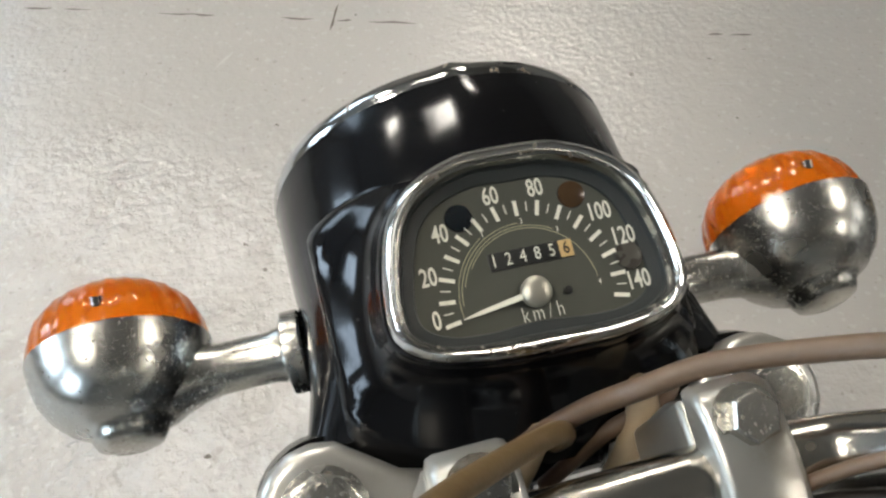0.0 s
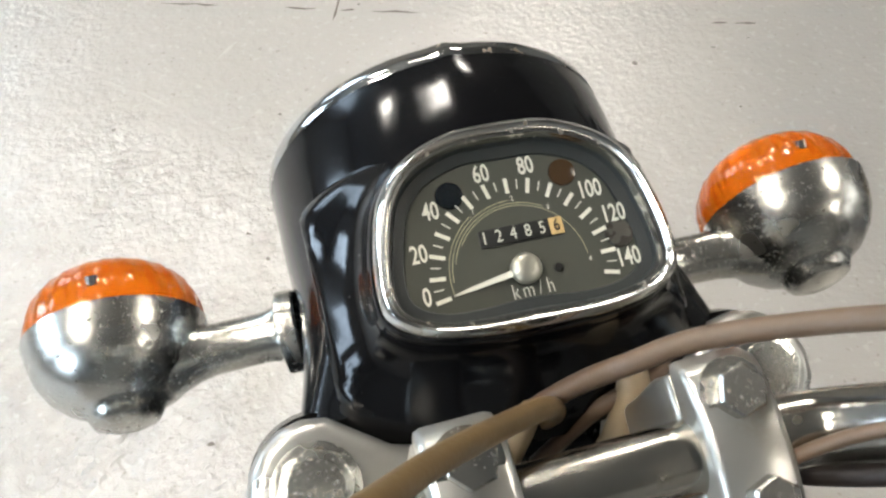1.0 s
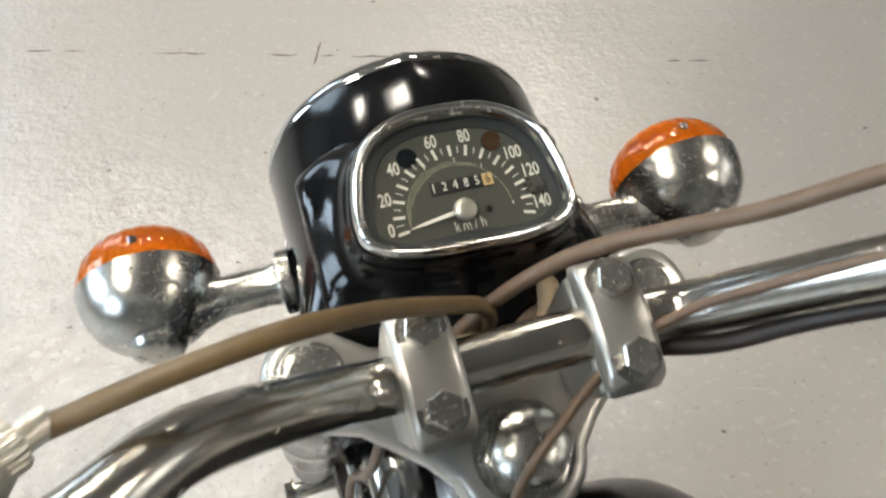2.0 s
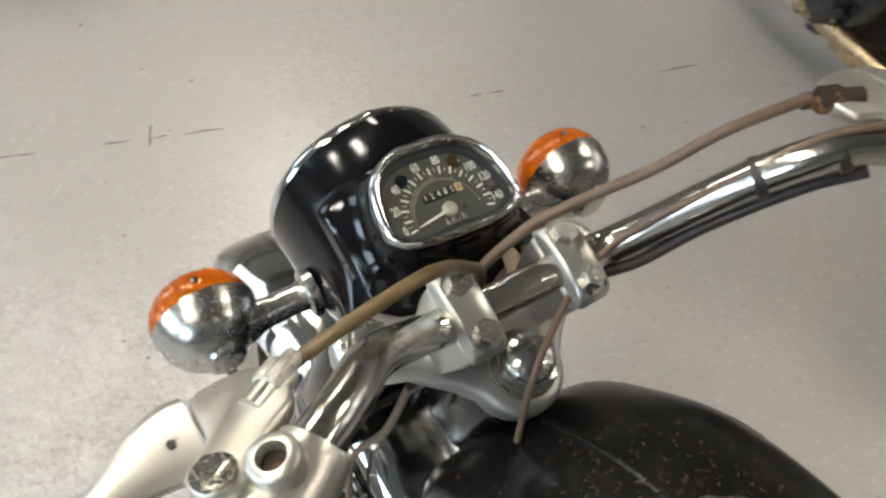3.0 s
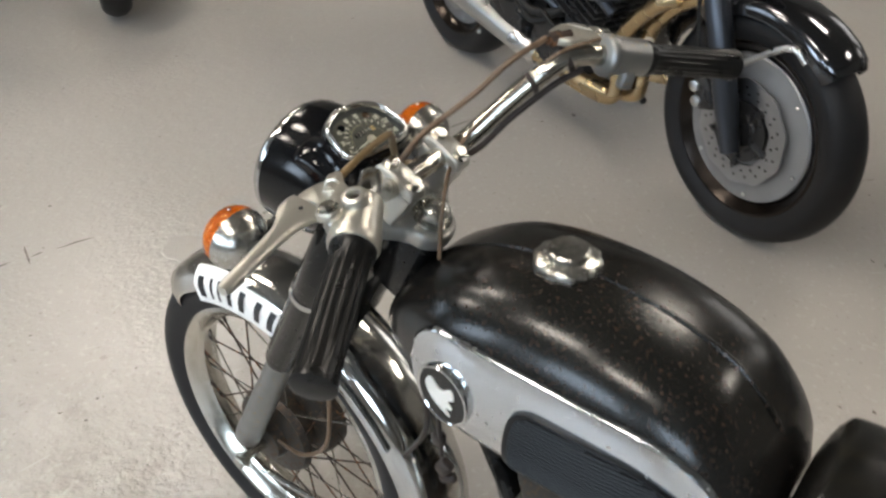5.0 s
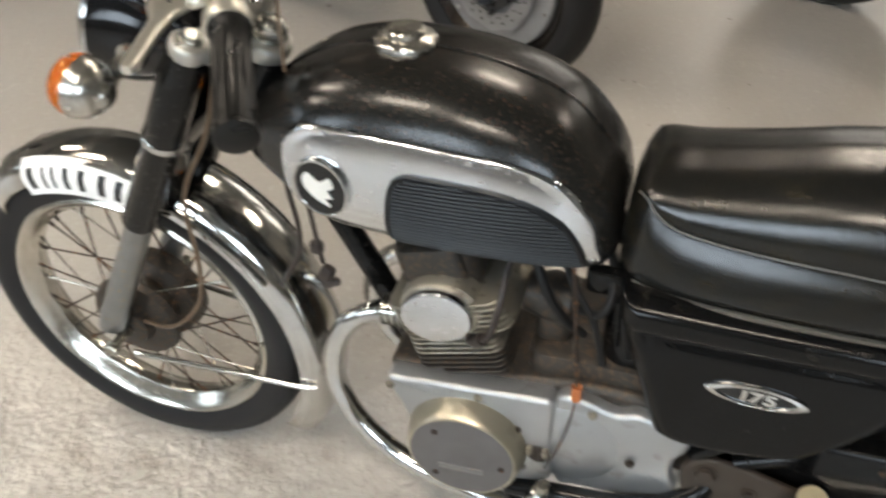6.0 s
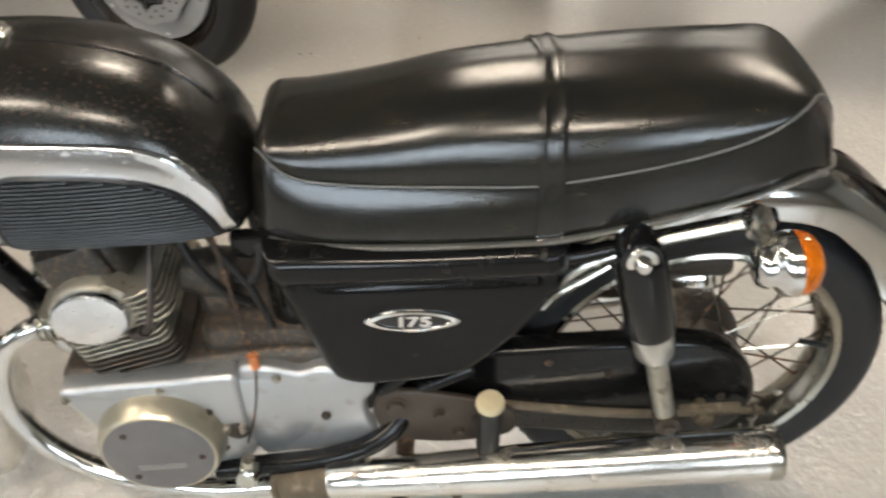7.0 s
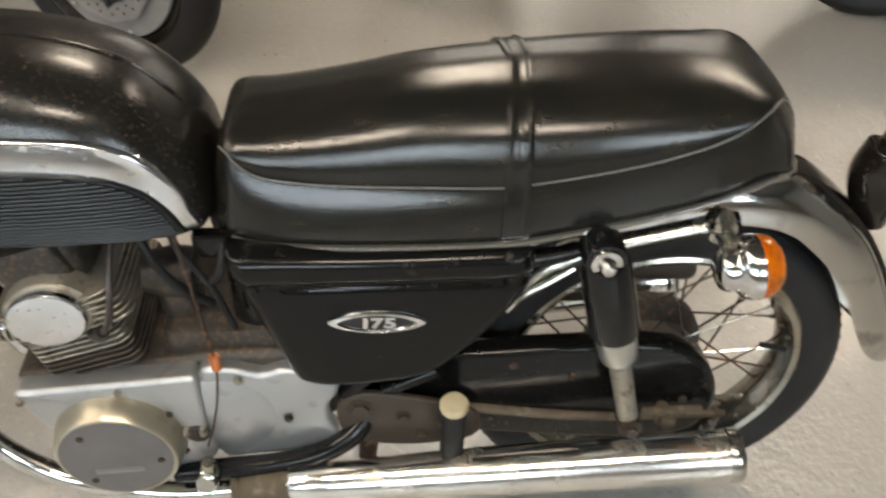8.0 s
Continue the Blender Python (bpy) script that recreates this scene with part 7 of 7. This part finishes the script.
# ---- other motorcycles in the hall ----
def modern_motorcycle(m, group):
    """A parked black motorcycle; local x right, y ahead, wheels at y = 0.70 and -0.70."""
    mc = thing("parked_motorcycle", (0, 0, 0), "black modern motorcycle with tan header pipes, parked on the floor", "motorcycle", group, m)
    def lp(name, bm, material, parent=None, label="", angle=38):
        return part(name, bm, material, parent or mc, label, None, True, angle)
    for nm, cy, w in (("front", 0.70, 0.115), ("rear", -0.66, 0.15)):
        base = Matrix.Translation((0, cy, 0.30)) @ Matrix.Rotation(radians(90), 4, "Y")
        R, rim = 0.30, 0.220
        bm = bm_new()
        prof = [(rim - 0.004, -w * 0.36), (rim + 0.012, -w * 0.44), (rim + 0.035, -w * 0.5), (R - 0.025, -w * 0.45), (R - 0.006, -w * 0.24), (R, 0)]
        prof = prof + [(r, -z) for r, z in prof[-2::-1]]
        lathe(bm, [tuple(p) for p in spline(prof, 3)], base, 64)
        lp("tyre", bm, TYRE, None, "wide black tyre")
        bm = bm_new()
        prof = [(rim + 0.004, -w * 0.40), (rim - 0.004, -w * 0.42), (rim - 0.012, -w * 0.36), (rim - 0.030, -w * 0.20), (rim - 0.032, 0)]
        prof = prof + [(r, -z) for r, z in prof[-2::-1]]
        lathe(bm, prof, base, 64)
        lp("rim", bm, RIM_BRONZE, None, "dark bronze wheel rim")
        bm = bm_new()
        lathe(bm, [(0.190, -0.030), (0.186, -0.034), (0.05, -0.040), (0.03, -0.045), (0.03, 0.045), (0.05, 0.040), (0.186, 0.034), (0.190, 0.030)], base, 56, True, True)
        disc_cover = lp("wheel_disc", bm, DISC_PAINT, None, "grey wheel disc")
        for s in (-1, 1):
            n = 72
            rings = []
            for r, h in [(0.088, 0.052), (0.088, 0.056), (0.136, 0.056), (0.136, 0.052)]:
                rings.append([base @ Vector(((r + 0.003 * math.cos(10 * t)) * math.cos(t), (r + 0.003 * math.cos(10 * t)) * math.sin(t), s * h)) for t in np.linspace(0, 2 * math.pi, n, endpoint=False)])
            rings.append(rings[0])
            bm = bm_new()
            loft(bm, rings)
            disc = lp("brake_disc", bm, DISC, None, "scalloped steel brake disc", 30)
            for k in range(5):
                a = 2 * math.pi * k / 5
                p, q = base @ Vector((0.03 * math.cos(a), 0.03 * math.sin(a), s * 0.054)), base @ Vector((0.092 * math.cos(a), 0.092 * math.sin(a), s * 0.054))
                bm = bm_new()
                rod(bm, p, q, 0.010, 8)
                part("carrier_arm", bm, BLACK_PART, disc, "black carrier arm")
            bm = bm_new()
            lathe(bm, [(0.078, s * 0.046), (0.078, s * 0.0575), (0.050, s * 0.0585), (0.046, s * 0.064), (0.02, s * 0.068)], base, 24, True, True)
            part("carrier_hub", bm, BLACK_PART, disc, "black carrier hub")
        for k in range(20):
            a = 2 * math.pi * k / 20
            bm = bm_new()
            for rr in (0.100, 0.116):
                lathe(bm, [(0.0036, 0.0), (0.0036, 0.0008)], base @ Matrix.Translation((rr * math.cos(a + rr * 6), rr * math.sin(a + rr * 6), 0.0565)), 8, True, True)
            part("disc_hole", bm, ODO_BLACK, disc)
        for k in range(6):
            a = 2 * math.pi * k / 6 + 0.2
            bm = bm_new()
            bolt(bm, base @ Vector((0.172 * math.cos(a), 0.172 * math.sin(a), 0.034)), (1, 0, 0), 0.005, 0.004, False)
            part("disc_bolt", bm, STEEL, disc_cover)
    # fork and front mudguard
    for side in (-1, 1):
        bm = bm_new()
        top, bot = Vector((side * 0.095, 0.46, 0.95)), Vector((side * 0.095, 0.70, 0.30))
        mm = axis_m(bot, top - bot)
        lathe(bm, [(0.016, -0.045), (0.024, -0.04), (0.026, 0.02), (0.030, 0.06), (0.031, 0.34), (0.027, 0.35), (0.027, 0.68)], mm, 24, True, True)
        lp("fork_leg", bm, DARK_STEEL, None, "dark fork leg")
        bm = bm_new()
        block(bm, 0.045, 0.06, 0.11, axis_m(Vector((side * 0.085, 0.60, 0.385)), top - bot), 0.01)
        cal = lp("brake_caliper", bm, BLACK_PART, None, "black brake caliper")
        for k in range(3):
            bm = bm_new()
            lathe(bm, [(0.014, 0), (0.014, 0.008), (0.009, 0.011)], axis_m(Vector((side * 0.108, 0.592 - 0.012 * k, 0.35 + 0.036 * k)), (side, 0, 0)), 16, True, True)
            part("caliper_piston", bm, STEEL, cal, "bright steel piston cap")
        bm = bm_new()
        tube(bm, [(side * 0.10, 0.62, 0.40), (side * 0.115, 0.58, 0.47), (side * 0.11, 0.55, 0.58), (side * 0.10, 0.50, 0.75)], 0.005, 8, 5)
        lp("brake_hose", bm, RUBBER)
    angs = [(46, 0.8), (50, 0.95)] + [(a, 1.0) for a in range(56, 150, 8)] + [(154, 0.9)]
    mg = mudguard(mc, 0.70, 0.30, angs, (0.335, 0.335), 0.072, None, GLOSS_STEEL, "dark chromed front mudguard", 0.05)
    for side in (-1, 1):
        for pts in ([(side * 0.10, 0.63, 0.46), (side * 0.085, 0.56, 0.545), (side * 0.075, 0.50, 0.56)], [(side * 0.10, 0.65, 0.45), (side * 0.085, 0.80, 0.56), (side * 0.075, 0.85, 0.54)]):
            bm = bm_new()
            tube(bm, pts, 0.008, 10, 4)
            part("mudguard_stay", bm, STEEL, mg, "bright steel stay")
    # engine mass
    bm = bm_new()
    block(bm, 0.36, 0.48, 0.26, Matrix.Translation((0, -0.02, 0.36)), 0.04)
    eng = lp("engine", bm, BLACK_PART, None, "black engine crowded with hoses and bolts")
    bm = bm_new()
    block(bm, 0.40, 0.24, 0.22, Matrix.Translation((0, 0.16, 0.56)) @ Matrix.Rotation(radians(-22), 4, "X"), 0.03)
    part("cylinder_block", bm, BLACK_PART, eng)
    for k in range(9):
        bm = bm_new()
        block(bm, 0.43, 0.27, 0.006, Matrix.Translation((0, 0.15 + 0.008 * k, 0.47 + 0.02 * k)) @ Matrix.Rotation(radians(-22), 4, "X"), 0.002)
        part("fin", bm, BLACK_PART, eng)
    for y, z, r, d in ((-0.10, 0.36, 0.095, 0.05), (0.10, 0.34, 0.075, 0.045), (-0.24, 0.40, 0.06, 0.04)):
        for side in (-1, 1):
            bm = bm_new()
            lathe(bm, [(r, 0), (r, d * 0.7), (r * 0.9, d), (r * 0.3, d * 1.1)], axis_m((side * 0.17, y, z), (side, 0, 0)), 32, True, True)
            cov = part("round_cover", bm, BLACK_PART, eng, "black round engine cover")
    rnd = random.Random(3)
    for k in range(46):
        bm = bm_new()
        side = 1 if k % 3 else -1
        y, z = rnd.uniform(-0.28, 0.22), rnd.uniform(0.25, 0.62)
        bolt(bm, (side * (0.183 + rnd.uniform(0, 0.035)), y, z), (side, 0, 0), rnd.uniform(0.005, 0.010), rnd.uniform(0.005, 0.012), True, k)
        part("engine_bolt", bm, STEEL if k % 2 else DARK_STEEL, eng)
    for k in range(9):
        bm = bm_new()
        y0, z0 = rnd.uniform(-0.3, 0.1), rnd.uniform(0.42, 0.62)
        tube(bm, [(0.19, y0, z0), (0.225, y0 + 0.08, z0 - rnd.uniform(-0.02, 0.08)), (0.23, y0 + 0.18, z0 - rnd.uniform(0, 0.10)), (0.19, y0 + 0.27, z0 - rnd.uniform(0.0, 0.12))], rnd.uniform(0.006, 0.016), 10, 5)
        part("hose", bm, RUBBER if k % 3 else DARK_STEEL, eng)
    # header pipes
    for x, dy in ((-0.15, 0.0), (-0.10, 0.02), (0.10, 0.02), (0.165, 0.0)):
        bm = bm_new()
        tube(bm, [(x * 0.9, 0.52 + dy, 0.595), (x, 0.483 + dy, 0.575), (x, 0.428 + dy, 0.53), (x, 0.370 + dy, 0.46), (x, 0.358 + dy, 0.39), (x, 0.360 + dy, 0.31), (x + 0.005, 0.345 + dy, 0.27), (0.03 + x * 0.85, 0.27 + dy, 0.255), (0.08 + x * 0.6, 0.17, 0.26)], 0.021, 16, 6)
        lp("header_pipe", bm, GOLD_PIPE, None, "tan-coloured header pipe")
    bm = bm_new()
    tube(bm, [(0.17, 0.345, 0.275), (0.18, 0.25, 0.275), (0.19, 0.13, 0.28), (0.20, 0.03, 0.29)], [0.022, 0.023, 0.023, 0.026], 20, 6)
    lp("collector_pipe", bm, GOLD_PIPE, None, "tan-stained steel collector pipe")
    bm = bm_new()
    a, b = Vector((0.20, 0.05, 0.288)), Vector((0.235, -0.70, 0.41))
    L = (b - a).length
    lathe(bm, [(0.026, 0), (0.034, 0.03), (0.038, 0.09), (0.04, 0.2), (0.042, L - 0.03), (0.038, L), (0.03, L)], axis_m(a, b - a), 32, True, True)
    lp("muffler", bm, STEEL, None, "brushed steel muffler")
    # swingarm, frame, tank, seat
    for side in (-1, 1):
        bm = bm_new()
        tube(bm, [(side * 0.12, -0.25, 0.38), (side * 0.13, -0.45, 0.34), (side * 0.12, -0.66, 0.30)], 0.03, 14, 4)
        lp("swingarm", bm, DARK_STEEL, None, "dark swingarm")
    for side in (-1, 1):
        bm = bm_new()
        tube(bm, [(side * 0.05, 0.40, 0.86), (side * 0.17, 0.15, 0.72), (side * 0.18, -0.15, 0.62), (side * 0.15, -0.30, 0.40)], 0.022, 12, 5)
        tube(bm, [(side * 0.05, 0.40, 0.82), (side * 0.15, 0.30, 0.60), (side * 0.17, 0.22, 0.35), (side * 0.14, 0.05, 0.22)], 0.02, 12, 5)
        lp("frame_tube", bm, BLACK_PART, None, "black frame tube")
    bm = bm_new()
    rings = []
    for y, w, z0, z1 in ((0.38, 0.05, 0.82, 0.90), (0.30, 0.13, 0.74, 0.97), (0.12, 0.17, 0.70, 1.0), (-0.08, 0.15, 0.70, 0.95), (-0.2, 0.10, 0.72, 0.86)):
        rings.append([(w * math.cos(t), y, (z0 + z1) / 2 + (z1 - z0) / 2 * math.sin(t)) for t in np.linspace(0, 2 * math.pi, 28, endpoint=False)])
    loft(bm, rings, cap0=True, cap1=True)
    lp("fuel_tank", bm, BLACK, None, "black fuel tank", 60)
    bm = bm_new()
    rings = []
    for y, w, z0, z1 in ((-0.18, 0.09, 0.74, 0.83), (-0.35, 0.14, 0.74, 0.83), (-0.6, 0.13, 0.77, 0.86), (-0.88, 0.07, 0.82, 0.90)):
        rings.append([(w * math.cos(t), y, (z0 + z1) / 2 + (z1 - z0) / 2 * math.sin(t)) for t in np.linspace(0, 2 * math.pi, 24, endpoint=False)])
    loft(bm, rings, cap0=True, cap1=True)
    lp("seat", bm, VINYL, None, "black seat", 60)
    bm = bm_new()
    tube(bm, [(-0.36, 0.30, 1.02), (-0.2, 0.40, 1.04), (0.0, 0.44, 1.02), (0.2, 0.40, 1.04), (0.36, 0.30, 1.02)], 0.012, 12, 5)
    lp("handlebar", bm, BLACK_PART, None, "black handlebar")
    bm = bm_new()
    lathe(bm, [(0.02, -0.13), (0.07, -0.10), (0.09, -0.02), (0.088, 0.02), (0.05, 0.035)], axis_m((0, 0.56, 0.86), (0, 1, -0.1)), 32, True, True)
    lp("headlamp", bm, BLACK, None, "black round headlamp")
    bm = bm_new()
    tube(bm, [(-0.10, -0.05, 0.25), (-0.20, 0.0, 0.10), (-0.26, 0.03, 0.01)], 0.012, 10, 4)
    lp("side_stand", bm, BLACK_PART, None, "black side stand")
    return mc


RIM_BRONZE = mat("dark_bronze_rim", (0.030, 0.024, 0.020), (0.020, 0.017, 0.015), (0.2, 0.3), 0.9, 20)
DISC_PAINT = mat("grey_wheel_paint", (0.23, 0.23, 0.235), (0.17, 0.17, 0.175), (0.35, 0.45), 0.3, 20)
BLACK_PART = mat("black_engine_paint", (0.012, 0.012, 0.013), (0.022, 0.021, 0.020), (0.25, 0.42), 0.0, 20, 200, 0.05)
GLOSS_STEEL = mat("dark_chrome_guard", (0.10, 0.10, 0.105), (0.07, 0.07, 0.075), (0.10, 0.18), 0.95, 20)


def parked_at(fx, fy, deg):
    """The pose whose front wheel stands at (fx, fy), heading by deg."""
    return Matrix.Translation((fx, fy, 0)) @ Matrix.Rotation(radians(deg), 4, "Z") @ Matrix.Translation((0, -0.70, 0))


mc2 = modern_motorcycle(parked_at(1.385, 0.225, 157.0), "parked motorcycles")
copy_thing(mc2, parked_at(1.36, 2.82, 150.0))
copy_thing(mc2, parked_at(1.64, -1.93, 158.0))


def steel_table():
    tb = thing("steel_table", (-0.02, 3.16, 0), "dark thin posts with foot plates under an added, unseen top", "table")
    # only one post is known; the unseen top is added to shade the floor
    bm = bm_new()
    block(bm, 1.5, 0.9, 0.04, Matrix.Translation((-0.02, 3.14, 0.78)), 0.006)
    part("tabletop", bm, DARK_STEEL, tb)
    # the first post is known, the other three are added
    for x, y in ((0.678, 2.721), (-0.72, 2.721), (0.678, 3.56), (-0.72, 3.56)):
        bm = bm_new()
        rod(bm, (x, y, 0.004), (x, y, 0.77), 0.012, 12)
        block(bm, 0.075, 0.055, 0.008, Matrix.Translation((x + 0.015, y, 0.004)), 0.002)
        part("leg", bm, DARK_STEEL, tb, "thin dark post with foot plate")


steel_table()
